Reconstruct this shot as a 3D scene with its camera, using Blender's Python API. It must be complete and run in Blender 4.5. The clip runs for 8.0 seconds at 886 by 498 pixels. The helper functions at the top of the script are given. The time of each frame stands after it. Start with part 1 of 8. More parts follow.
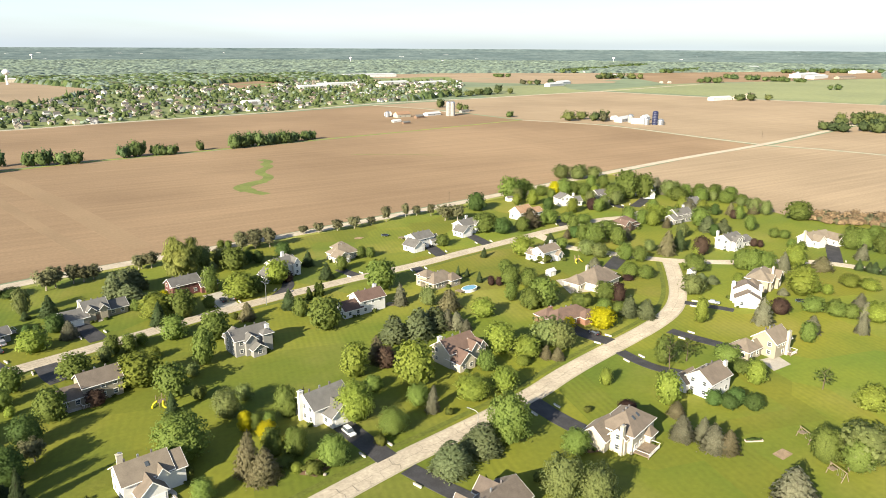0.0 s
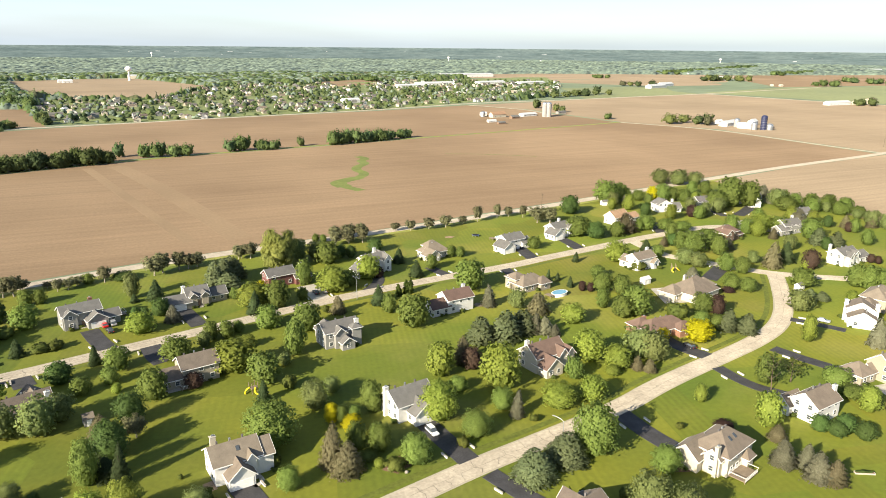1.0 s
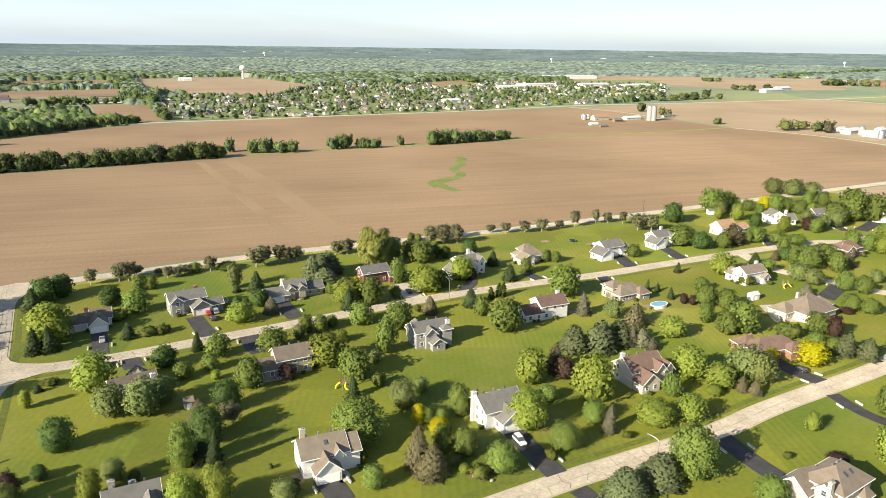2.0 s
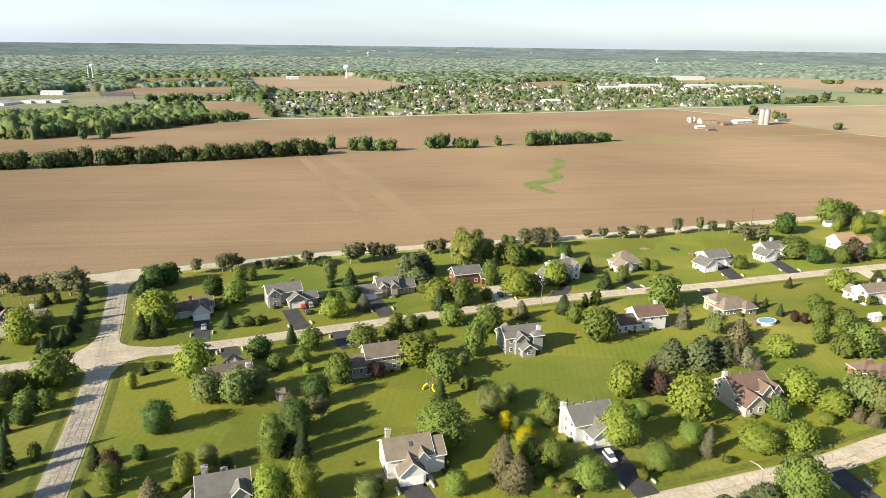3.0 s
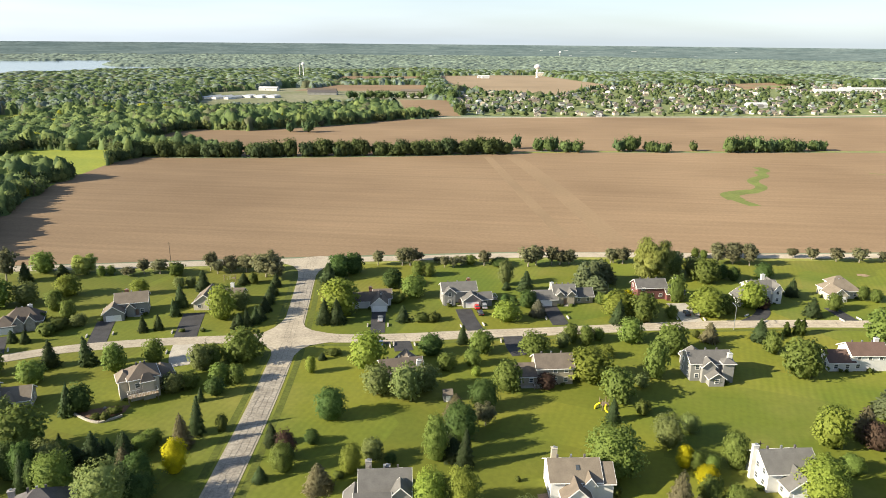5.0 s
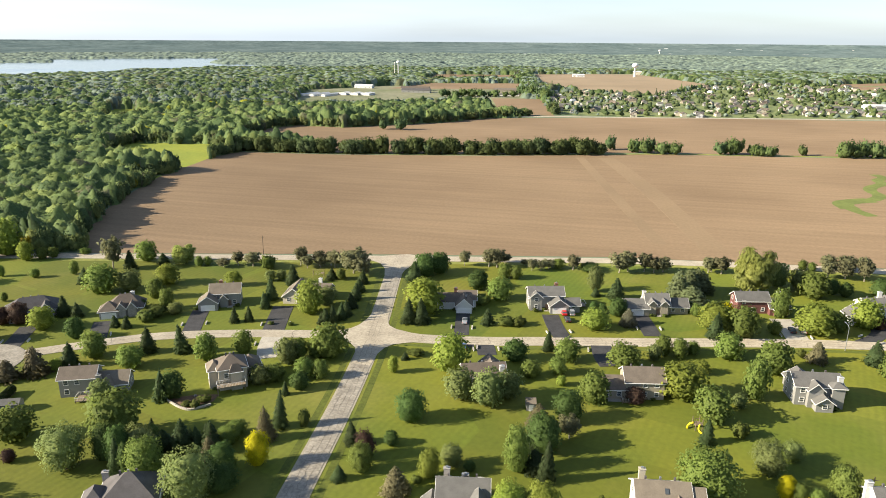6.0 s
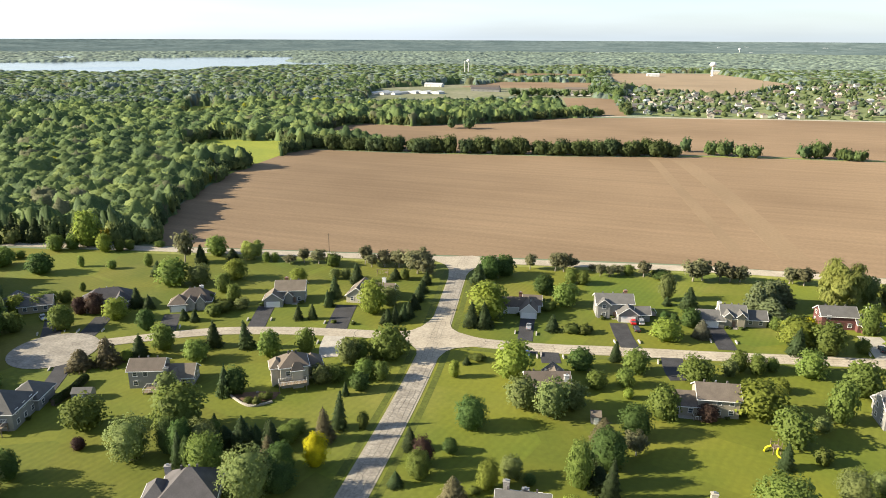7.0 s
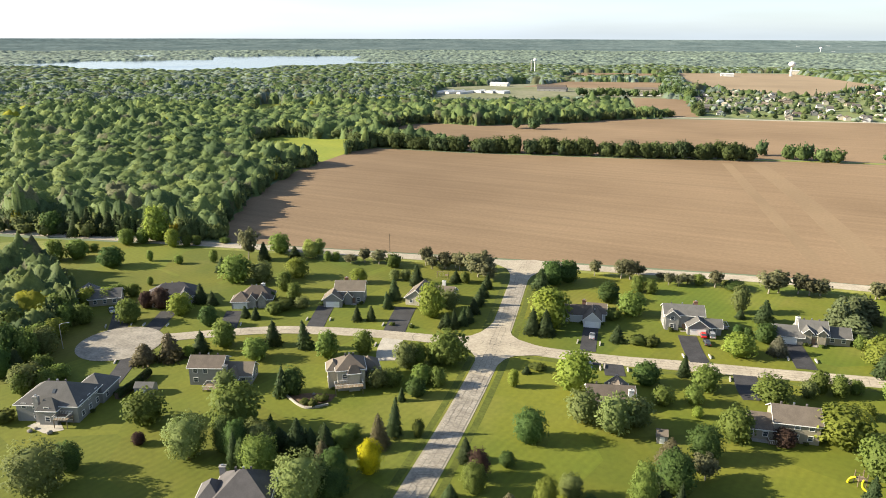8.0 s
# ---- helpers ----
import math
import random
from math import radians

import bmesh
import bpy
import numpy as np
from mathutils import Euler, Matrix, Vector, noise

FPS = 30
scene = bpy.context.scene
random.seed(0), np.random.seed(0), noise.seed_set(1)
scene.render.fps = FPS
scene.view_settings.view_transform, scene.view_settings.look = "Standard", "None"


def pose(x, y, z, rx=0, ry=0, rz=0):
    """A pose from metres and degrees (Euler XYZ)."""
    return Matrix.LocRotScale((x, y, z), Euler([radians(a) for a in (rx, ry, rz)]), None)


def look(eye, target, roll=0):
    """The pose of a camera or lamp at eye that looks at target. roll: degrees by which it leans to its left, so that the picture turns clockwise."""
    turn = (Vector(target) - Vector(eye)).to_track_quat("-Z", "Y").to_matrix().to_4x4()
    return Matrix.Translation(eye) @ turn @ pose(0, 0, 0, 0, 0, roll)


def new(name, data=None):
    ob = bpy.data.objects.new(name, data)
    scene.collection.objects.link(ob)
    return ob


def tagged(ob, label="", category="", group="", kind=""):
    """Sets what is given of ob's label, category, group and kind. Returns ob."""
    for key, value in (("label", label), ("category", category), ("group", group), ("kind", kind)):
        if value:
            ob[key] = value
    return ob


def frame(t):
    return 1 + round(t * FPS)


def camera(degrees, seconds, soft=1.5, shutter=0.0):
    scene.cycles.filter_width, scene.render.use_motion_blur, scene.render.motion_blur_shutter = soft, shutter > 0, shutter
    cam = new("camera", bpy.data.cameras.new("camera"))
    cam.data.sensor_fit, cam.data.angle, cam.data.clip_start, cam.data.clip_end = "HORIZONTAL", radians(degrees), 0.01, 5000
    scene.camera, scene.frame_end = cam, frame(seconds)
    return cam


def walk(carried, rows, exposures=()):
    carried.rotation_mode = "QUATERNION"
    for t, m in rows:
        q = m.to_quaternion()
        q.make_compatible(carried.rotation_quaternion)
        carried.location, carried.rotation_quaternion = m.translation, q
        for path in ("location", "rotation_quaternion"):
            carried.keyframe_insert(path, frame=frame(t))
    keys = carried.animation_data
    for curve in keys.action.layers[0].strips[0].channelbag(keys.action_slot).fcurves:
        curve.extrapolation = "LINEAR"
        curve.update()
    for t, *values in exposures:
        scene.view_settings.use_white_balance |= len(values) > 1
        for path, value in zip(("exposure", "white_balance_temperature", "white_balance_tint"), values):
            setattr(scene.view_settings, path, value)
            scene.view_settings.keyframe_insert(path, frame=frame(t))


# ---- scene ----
cam = camera(64.7, 8.0, soft=0.9)
PATH = [
    (0, (-0.872, -12.988, 95.558), (75.08, 109.37, 53.61), 0.31),
    (0.5, (-0.49, -12.298, 95.421), (67.15, 114.81, 53.36), 0.43),
    (1, (-0.176, -11.183, 95.29), (58.8, 120.16, 53.22), 0.53),
    (1.5, (0.256, -9.772, 95.066), (49.98, 125.37, 53.05), 0.65),
    (3, (1.482, -4.975, 94.8), (22.09, 137.45, 52.49), 0.72),
    (3.5, (1.567, -3.338, 94.673), (12.64, 140.1, 52.23), 0.72),
    (4, (1.533, -1.583, 94.584), (3.21, 142.24, 52.01), 0.7),
    (4.5, (1.494, 0.353, 94.395), (-6.27, 143.96, 51.77), 0.63),
    (6, (0.697, 6.713, 94.13), (-34.85, 145.88, 50.9), 0.39),
    (6.5, (0.115, 8.893, 94.162), (-43.47, 145.68, 50.7), 0.42),
    (7, (-0.383, 11.08, 94.043), (-49.31, 146.02, 50.49), 0.27),
    (7.5, (-1.198, 13.505, 94.02), (-55.85, 146.2, 50.36), 0.16),
    (8, (-2.284, 15.983, 94.031), (-63.34, 145.81, 50.25), 0.16),
]
walk(cam, [(t, look(eye, target, roll)) for t, eye, target, roll in PATH],
     [(0.0, 1.42), (1.5, 1.38), (4.0, 1.32), (6.0, 1.38), (8.0, 1.42)])

# ---- sky and sun ----
SUN_ELEV, SUN_FROM = radians(24.0), radians(205.0)   # the sun's height, and its bearing counted from +x towards +y
world = bpy.data.worlds.new("sky")
scene.world = world
world.use_nodes = True
wn = world.node_tree.nodes
sky = wn.new("ShaderNodeTexSky")
sky.sky_type = "NISHITA"
sky.sun_disc = False
sky.sun_elevation = SUN_ELEV
sky.sun_rotation = radians(90) - SUN_FROM
sky.air_density, sky.dust_density, sky.ozone_density = 1.0, 1.0, 1.5
# a pale veil of haze that thickens towards the horizon all round
coord, split, veil, add = wn.new("ShaderNodeTexCoord"), wn.new("ShaderNodeSeparateXYZ"), wn.new("ShaderNodeValToRGB"), wn.new("ShaderNodeMix")
veil.color_ramp.interpolation = "EASE"
veil.color_ramp.elements[0].position, veil.color_ramp.elements[0].color = 0.0, (1.85, 2.2, 2.75, 1)
mid = veil.color_ramp.elements.new(0.1)
mid.color = (1.15, 1.28, 1.78, 1)
veil.color_ramp.elements[2].position, veil.color_ramp.elements[2].color = 0.5, (0.5, 0.62, 0.85, 1)
cirrus, stretch = wn.new("ShaderNodeTexNoise"), wn.new("ShaderNodeMapping")
stretch.inputs["Scale"].default_value, cirrus.inputs["Scale"].default_value, cirrus.inputs["Detail"].default_value = (1, 1, 9), 2.2, 4
add.data_type, add.blend_type = "RGBA", "ADD"
thick = wn.new("ShaderNodeMapRange")
thick.inputs["From Min"].default_value, thick.inputs["From Max"].default_value, thick.inputs["To Min"].default_value, thick.inputs["To Max"].default_value = 0.3, 0.7, 0.8, 1.1
wl = world.node_tree.links
wl.new(coord.outputs["Generated"], split.inputs[0])
wl.new(coord.outputs["Generated"], stretch.inputs[0])
wl.new(stretch.outputs[0], cirrus.inputs["Vector"])
wl.new(cirrus.outputs[0], thick.inputs["Value"])
wl.new(split.outputs["Z"], veil.inputs[0])
# the haze is brighter towards the sun than away from it
toward, glow, whole = wn.new("ShaderNodeVectorMath"), wn.new("ShaderNodeMapRange"), wn.new("ShaderNodeMath")
toward.operation, toward.inputs[1].default_value = "DOT_PRODUCT", (math.cos(SUN_FROM), math.sin(SUN_FROM), 0)
glow.inputs["From Min"].default_value, glow.inputs["To Min"].default_value, glow.inputs["To Max"].default_value = -1.0, 0.78, 1.6
whole.operation = "MULTIPLY"
wl.new(coord.outputs["Generated"], toward.inputs[0])
wl.new(toward.outputs["Value"], glow.inputs["Value"])
wl.new(glow.outputs[0], whole.inputs[0])
wl.new(thick.outputs[0], whole.inputs[1])
wl.new(whole.outputs[0], add.inputs["Factor"])
add.clamp_factor = False
thin = wn.new("ShaderNodeVectorMath")
thin.operation, thin.inputs[1].default_value = "MULTIPLY", (0.46, 0.485, 0.49)
wl.new(sky.outputs[0], thin.inputs[0])
wl.new(thin.outputs[0], add.inputs["A"])
wl.new(veil.outputs[0], add.inputs["B"])
wl.new(add.outputs["Result"], wn["Background"].inputs[0])
wn["Background"].inputs["Strength"].default_value = 0.097
sun_data = bpy.data.lights.new("sun", "SUN")
sun_data.energy, sun_data.angle, sun_data.color = 5.0, radians(0.6), (1.0, 0.9, 0.7)
sun = new("sun", sun_data)
sun_way = Vector((math.cos(SUN_ELEV) * math.cos(SUN_FROM), math.cos(SUN_ELEV) * math.sin(SUN_FROM), math.sin(SUN_ELEV)))
sun.matrix_basis = look(sun_way * 400, (0, 0, 0))


# ---- materials ----
def material(name, colour, rough=0.8, vary=0.25, scale=1.0, fine=8.0, bump=0.2, metal=0.0, rand=0.0, island=0.0, translucent=0.0, tint=None, spec=0.3):
    """A surface with large and fine variation of its colour, and relief."""
    m = bpy.data.materials.new(name)
    m.use_nodes = True
    n, l = m.node_tree.nodes, m.node_tree.links
    b = n["Principled BSDF"]
    b.inputs["Roughness"].default_value, b.inputs["Metallic"].default_value = rough, metal
    b.inputs["Specular IOR Level"].default_value = spec
    if rough > 0.85:
        b.inputs["Diffuse Roughness"].default_value = 0.2
    geo = n.new("ShaderNodeNewGeometry")
    big, small = n.new("ShaderNodeTexNoise"), n.new("ShaderNodeTexNoise")
    for tex, s in ((big, scale), (small, fine)):
        tex.inputs["Scale"].default_value, tex.inputs["Detail"].default_value = s, 3
        l.new(geo.outputs["Position"], tex.inputs["Vector"])
    mix = n.new("ShaderNodeMix")
    mix.data_type = "RGBA"
    other = tint or tuple(c * (1 - vary) for c in colour)
    mix.inputs["A"].default_value, mix.inputs["B"].default_value = (*colour, 1), (*other, 1)
    ramp = n.new("ShaderNodeMapRange")
    ramp.inputs["From Min"].default_value, ramp.inputs["From Max"].default_value = 0.35, 0.65
    l.new(big.outputs[0], ramp.inputs["Value"])
    l.new(ramp.outputs[0], mix.inputs["Factor"])
    hsv = n.new("ShaderNodeHueSaturation")
    l.new(mix.outputs["Result"], hsv.inputs["Color"])
    val = n.new("ShaderNodeMapRange")
    val.inputs["From Min"].default_value, val.inputs["From Max"].default_value = 0.3, 0.7
    val.inputs["To Min"].default_value, val.inputs["To Max"].default_value = 1 - vary * 0.6, 1 + vary * 0.6
    l.new(small.outputs[0], val.inputs["Value"])
    last = val.outputs[0]
    for on, source in ((rand, "object"), (island, "island")):
        if on:
            src = n.new("ShaderNodeObjectInfo").outputs["Random"] if source == "object" else geo.outputs["Random Per Island"]
            r = n.new("ShaderNodeMapRange")
            r.inputs["To Min"].default_value, r.inputs["To Max"].default_value = 1 - on, 1 + on
            l.new(src, r.inputs["Value"])
            times = n.new("ShaderNodeMath")
            times.operation = "MULTIPLY"
            l.new(last, times.inputs[0])
            l.new(r.outputs[0], times.inputs[1])
            last = times.outputs[0]
            if source == "object":
                h = n.new("ShaderNodeMapRange")
                h.inputs["To Min"].default_value, h.inputs["To Max"].default_value = 0.5 - on * 0.05, 0.5 + on * 0.05
                l.new(src, h.inputs["Value"])
                l.new(h.outputs[0], hsv.inputs["Hue"])
    l.new(last, hsv.inputs["Value"])
    l.new(hsv.outputs[0], b.inputs["Base Color"])
    if bump:
        bn = n.new("ShaderNodeBump")
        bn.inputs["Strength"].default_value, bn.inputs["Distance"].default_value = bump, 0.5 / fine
        l.new(small.outputs[0], bn.inputs["Height"])
        l.new(bn.outputs[0], b.inputs["Normal"])
    if translucent:
        tr, ms = n.new("ShaderNodeBsdfTranslucent"), n.new("ShaderNodeMixShader")
        ms.inputs[0].default_value = translucent
        l.new(hsv.outputs[0], tr.inputs[0])
        l.new(b.outputs[0], ms.inputs[1])
        l.new(tr.outputs[0], ms.inputs[2])
        l.new(ms.outputs[0], n["Material Output"].inputs[0])
    return m


def leaves(name, colour, tint=None, rand=0.22, fine=2.4):
    return material(name, colour, 0.7, 0.3, 0.15, fine, 0.2, rand=rand, island=0.14, translucent=0.5, tint=tint, spec=0.15)


GRASS = material("lawn", (0.149, 0.15, 0.014), 0.9, 0.15, 0.025, 0.7, 0.1, tint=(0.096, 0.119, 0.0115))
ROUGH_GRASS = material("rough_grass", (0.225, 0.225, 0.05), 0.9, 0.3, 0.05, 0.4, 0.4, tint=(0.15, 0.17, 0.036))
# ground paled to match the far woods, with haze put into its colour
PLAIN = material("hazed_ground", (0.15, 0.182, 0.11), 0.95, 0.25, 0.004, 0.02, 0, tint=(0.125, 0.157, 0.095))
# wooded land whose blue-grey cast is haze painted into the base colour
HAZED_LAND = material("hazed_horizon_woods", (0.135, 0.172, 0.168), 1.0, 0.45, 0.006, 0.035, 0, tint=(0.09, 0.123, 0.125), spec=0.0)
CROP = material("young_crop", (0.2, 0.215, 0.1), 0.9, 0.2, 0.004, 0.1, 0.1, tint=(0.16, 0.175, 0.085))
YARD = material("yard_ground", (0.21, 0.2, 0.125), 0.9, 0.35, 0.012, 0.1, 0.1, tint=(0.15, 0.16, 0.075))
OLD_ROAD = material("grey_worn_road", (0.325, 0.29, 0.24), 0.9, 0.36, 0.22, 1.3, 0.1, tint=(0.24, 0.212, 0.175))
# brighter than the lawn: sunlight on the clearings is put into this colour
SUNNY = material("sunlit_clearing_grass", (0.25, 0.27, 0.03), 0.9, 0.2, 0.03, 0.4, 0.2, tint=(0.2, 0.235, 0.028))
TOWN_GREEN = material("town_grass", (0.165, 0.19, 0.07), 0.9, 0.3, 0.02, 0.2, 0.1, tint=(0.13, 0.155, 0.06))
# grass darkened to paint the shade that lies in the street ditches
DITCH_SHADE = material("ditch_shade", (0.075, 0.09, 0.012), 0.9, 0.35, 0.2, 1.0, 0.2, tint=(0.1, 0.115, 0.016))
SWALE = material("swale_grass", (0.14, 0.165, 0.04), 0.9, 0.25, 0.05, 0.4, 0.2)
ROAD = material("worn_road", (0.41, 0.355, 0.275), 0.9, 0.26, 0.14, 1.2, 0.1, tint=(0.335, 0.287, 0.222))
ASPHALT = material("driveway_asphalt", (0.055, 0.053, 0.055), 0.85, 0.3, 0.3, 3.0, 0.1)
CONCRETE = material("concrete", (0.43, 0.39, 0.33), 0.85, 0.2, 0.3, 3.0, 0.1)
GRAVEL = material("gravel", (0.35, 0.31, 0.235), 0.95, 0.2, 0.1, 2.0, 0.1)
CRACK = material("tar_seal", (0.235, 0.198, 0.154), 0.8, 0.3, 0.5, 4.0, 0)
WATER = material("lake_water", (0.12, 0.145, 0.15), 0.12, 0.1, 0.01, 0.05, 0, spec=0.5)
BARK = material("bark", (0.12, 0.09, 0.065), 0.9, 0.3, 2.0, 12.0, 0.5)
PALE_BARK = material("pale_bark", (0.32, 0.28, 0.22), 0.9, 0.3, 2.0, 12.0, 0.4)
WHITE = material("white_paint", (0.78, 0.76, 0.72), 0.55, 0.06, 0.3, 3.0, 0.03)
GLASS = material("window_glass", (0.07, 0.08, 0.09), 0.08, 0.2, 0.5, 2.0, 0, spec=0.6)
TYRE = material("tyre_rubber", (0.02, 0.02, 0.02), 0.8, 0.2, 3, 20, 0)
STEEL = material("galvanised_steel", (0.45, 0.46, 0.47), 0.45, 0.15, 1, 6, 0, metal=0.8)
TIMBER = material("weathered_timber", (0.24, 0.185, 0.13), 0.8, 0.25, 1.0, 8, 0.2)
BRICK = material("brick", (0.28, 0.15, 0.1), 0.85, 0.25, 1.0, 8.0, 0.2)
YELLOW = material("yellow_plastic", (0.75, 0.58, 0.02), 0.4, 0.08, 1, 6, 0)
BARE_EARTH = material("bare_earth", (0.27, 0.195, 0.125), 0.95, 0.25, 0.6, 4, 0.3)
MULCH = material("mulch", (0.17, 0.105, 0.065), 0.95, 0.3, 0.6, 4, 0.3)


def soil(name="tilled_soil", c1=(0.245, 0.17, 0.104), c2=(0.188, 0.128, 0.077)):
    """Tilled earth: pale and dark reaches, and fine rows along the county road."""
    m = material(name, c1, 0.95, 0.14, 0.006, 0.6, 0.15, tint=c2, spec=0.15)
    n, l = m.node_tree.nodes, m.node_tree.links
    hsv = next(x for x in n if x.type == "HUE_SAT")
    wave = n.new("ShaderNodeTexNoise")
    wave.inputs["Scale"].default_value, wave.inputs["Detail"].default_value = 1.0, 4
    geo = next(x for x in n if x.type == "NEW_GEOMETRY")
    mapping = n.new("ShaderNodeMapping")
    mapping.inputs["Rotation"].default_value = (0, 0, radians(-13))
    mapping.inputs["Scale"].default_value = (0.008, 0.22, 1)
    l.new(geo.outputs["Position"], mapping.inputs["Vector"])
    l.new(mapping.outputs[0], wave.inputs["Vector"])
    r = n.new("ShaderNodeMapRange")
    r.inputs["From Min"].default_value, r.inputs["From Max"].default_value = 0.3, 0.7
    r.inputs["To Min"].default_value, r.inputs["To Max"].default_value = 0.89, 1.09
    l.new(wave.outputs[0], r.inputs["Value"])
    old = hsv.inputs["Value"].links[0].from_socket
    times = n.new("ShaderNodeMath")
    times.operation = "MULTIPLY"
    l.new(old, times.inputs[0])
    l.new(r.outputs[0], times.inputs[1])
    l.new(times.outputs[0], hsv.inputs["Value"])
    return m


SOIL = soil()
DRY_SOIL = soil("dry_tilled_soil", (0.285, 0.215, 0.141), (0.235, 0.176, 0.115))


def mown(m, turn, width, depth):
    """Lawns that differ in tone from lot to lot, with faint mowing stripes on some."""
    n, l = m.node_tree.nodes, m.node_tree.links
    hsv, geo = next(x for x in n if x.type == "HUE_SAT"), next(x for x in n if x.type == "NEW_GEOMETRY")
    mapping, wave, r, times = n.new("ShaderNodeMapping"), n.new("ShaderNodeTexWave"), n.new("ShaderNodeMapRange"), n.new("ShaderNodeMath")
    lot, parts, deep, tone, hue = n.new("ShaderNodeTexVoronoi"), n.new("ShaderNodeSeparateColor"), n.new("ShaderNodeMath"), n.new("ShaderNodeMapRange"), n.new("ShaderNodeMapRange")
    mapping.inputs["Rotation"].default_value = (0, 0, radians(turn))
    wave.inputs["Scale"].default_value, wave.inputs["Distortion"].default_value, wave.inputs["Detail"].default_value = 0.314 / width, 0.5, 1
    lot.distance, lot.inputs["Scale"].default_value = "CHEBYCHEV", 0.024
    l.new(geo.outputs["Position"], mapping.inputs["Vector"])
    l.new(mapping.outputs[0], wave.inputs["Vector"])
    l.new(mapping.outputs[0], lot.inputs["Vector"])
    l.new(lot.outputs["Color"], parts.inputs[0])
    r.inputs["To Min"].default_value, r.inputs["To Max"].default_value = -depth, depth
    l.new(wave.outputs["Fac"], r.inputs["Value"])
    deep.operation = times.operation = "MULTIPLY"
    l.new(r.outputs[0], deep.inputs[0])
    l.new(parts.outputs[0], deep.inputs[1])
    tone.inputs["To Min"].default_value, tone.inputs["To Max"].default_value = 0.86, 1.1
    l.new(parts.outputs[1], tone.inputs["Value"])
    total = n.new("ShaderNodeMath")
    l.new(tone.outputs[0], total.inputs[0])
    l.new(deep.outputs[0], total.inputs[1])
    old = hsv.inputs["Value"].links[0].from_socket
    l.new(old, times.inputs[0])
    l.new(total.outputs[0], times.inputs[1])
    l.new(times.outputs[0], hsv.inputs["Value"])
    hue.inputs["To Min"].default_value, hue.inputs["To Max"].default_value = 0.49, 0.522
    l.new(parts.outputs[2], hue.inputs["Value"])
    l.new(hue.outputs[0], hsv.inputs["Hue"])


mown(GRASS, 14, 2.0, 0.06)


def dry_patches(m, colour):
    """Worn, dry reaches in a lawn."""
    n, l = m.node_tree.nodes, m.node_tree.links
    hsv, geo = next(x for x in n if x.type == "HUE_SAT"), next(x for x in n if x.type == "NEW_GEOMETRY")
    old = hsv.inputs["Color"].links[0].from_socket
    tex, r, mix = n.new("ShaderNodeTexNoise"), n.new("ShaderNodeMapRange"), n.new("ShaderNodeMix")
    tex.inputs["Scale"].default_value, tex.inputs["Detail"].default_value = 0.022, 5
    r.inputs["From Min"].default_value, r.inputs["From Max"].default_value, r.inputs["To Max"].default_value = 0.52, 0.7, 0.75
    mix.data_type, mix.inputs["B"].default_value = "RGBA", (*colour, 1)
    l.new(geo.outputs["Position"], tex.inputs["Vector"])
    l.new(tex.outputs[0], r.inputs["Value"])
    l.new(r.outputs[0], mix.inputs["Factor"])
    l.new(old, mix.inputs["A"])
    l.new(mix.outputs["Result"], hsv.inputs["Color"])


dry_patches(GRASS, (0.185, 0.168, 0.036))
PALE_SOIL = material("packed_soil", (0.24, 0.169, 0.103), 0.95, 0.12, 0.01, 0.6, 0.1, tint=(0.2, 0.14, 0.085), spec=0.15)
SIDING = {
    "white": material("white_siding", (0.6, 0.59, 0.565), 0.6, 0.06, 0.4, 3, 0.05),
    "grey": material("grey_siding", (0.24, 0.235, 0.222), 0.6, 0.08, 0.4, 3, 0.05),
    "tan": material("tan_siding", (0.3, 0.265, 0.205), 0.65, 0.08, 0.4, 3, 0.05),
    "cream": material("cream_siding", (0.44, 0.4, 0.32), 0.65, 0.08, 0.4, 3, 0.05),
    "brown": material("brown_siding", (0.2, 0.13, 0.09), 0.7, 0.12, 0.4, 3, 0.05),
    "red": material("red_siding", (0.14, 0.06, 0.055), 0.65, 0.1, 0.4, 3, 0.05),
    "brick": BRICK,
    "stone": material("grey_stone", (0.33, 0.31, 0.29), 0.85, 0.25, 0.8, 4, 0.2),
}
SHINGLE = {
    "grey": material("grey_shingles", (0.13, 0.124, 0.117), 0.9, 0.18, 0.5, 5, 0.3, rand=0.12),
    "dark": material("dark_shingles", (0.11, 0.1, 0.1), 0.9, 0.2, 0.5, 5, 0.3, rand=0.12),
    "tan": material("tan_shingles", (0.175, 0.143, 0.112), 0.9, 0.18, 0.5, 5, 0.3, rand=0.12),
    "brown": material("brown_shingles", (0.14, 0.113, 0.092), 0.9, 0.2, 0.5, 5, 0.3, rand=0.12),
    "rust": material("rust_shingles", (0.3, 0.19, 0.12), 0.9, 0.2, 0.5, 5, 0.3, rand=0.1),
    "maroon": material("maroon_shingles", (0.132, 0.086, 0.069), 0.9, 0.2, 0.5, 5, 0.3, rand=0.1),
}


# ---- building blocks ----
def mesh_object(name, bm, mat, parent=None, label=""):
    data = bpy.data.meshes.new(name)
    bm.normal_update()
    bm.to_mesh(data)
    bm.free()
    data.materials.append(mat)
    ob = new(name, data)
    ob.parent = parent
    if label:
        ob["label"] = label
    return ob


def part(name, bm, mat, parent, label=""):
    return mesh_object(name, bm, mat, parent, label)


def shared(name, data, parent, m, label=""):
    ob = new(name, data)
    ob.parent = parent
    ob.matrix_basis = m
    if label:
        ob["label"] = label
    return ob


def thing(name, m, label, category, group=""):
    ob = new(name)
    ob.matrix_basis = m
    ob.empty_display_size = 0.5
    return tagged(ob, label, category, group)


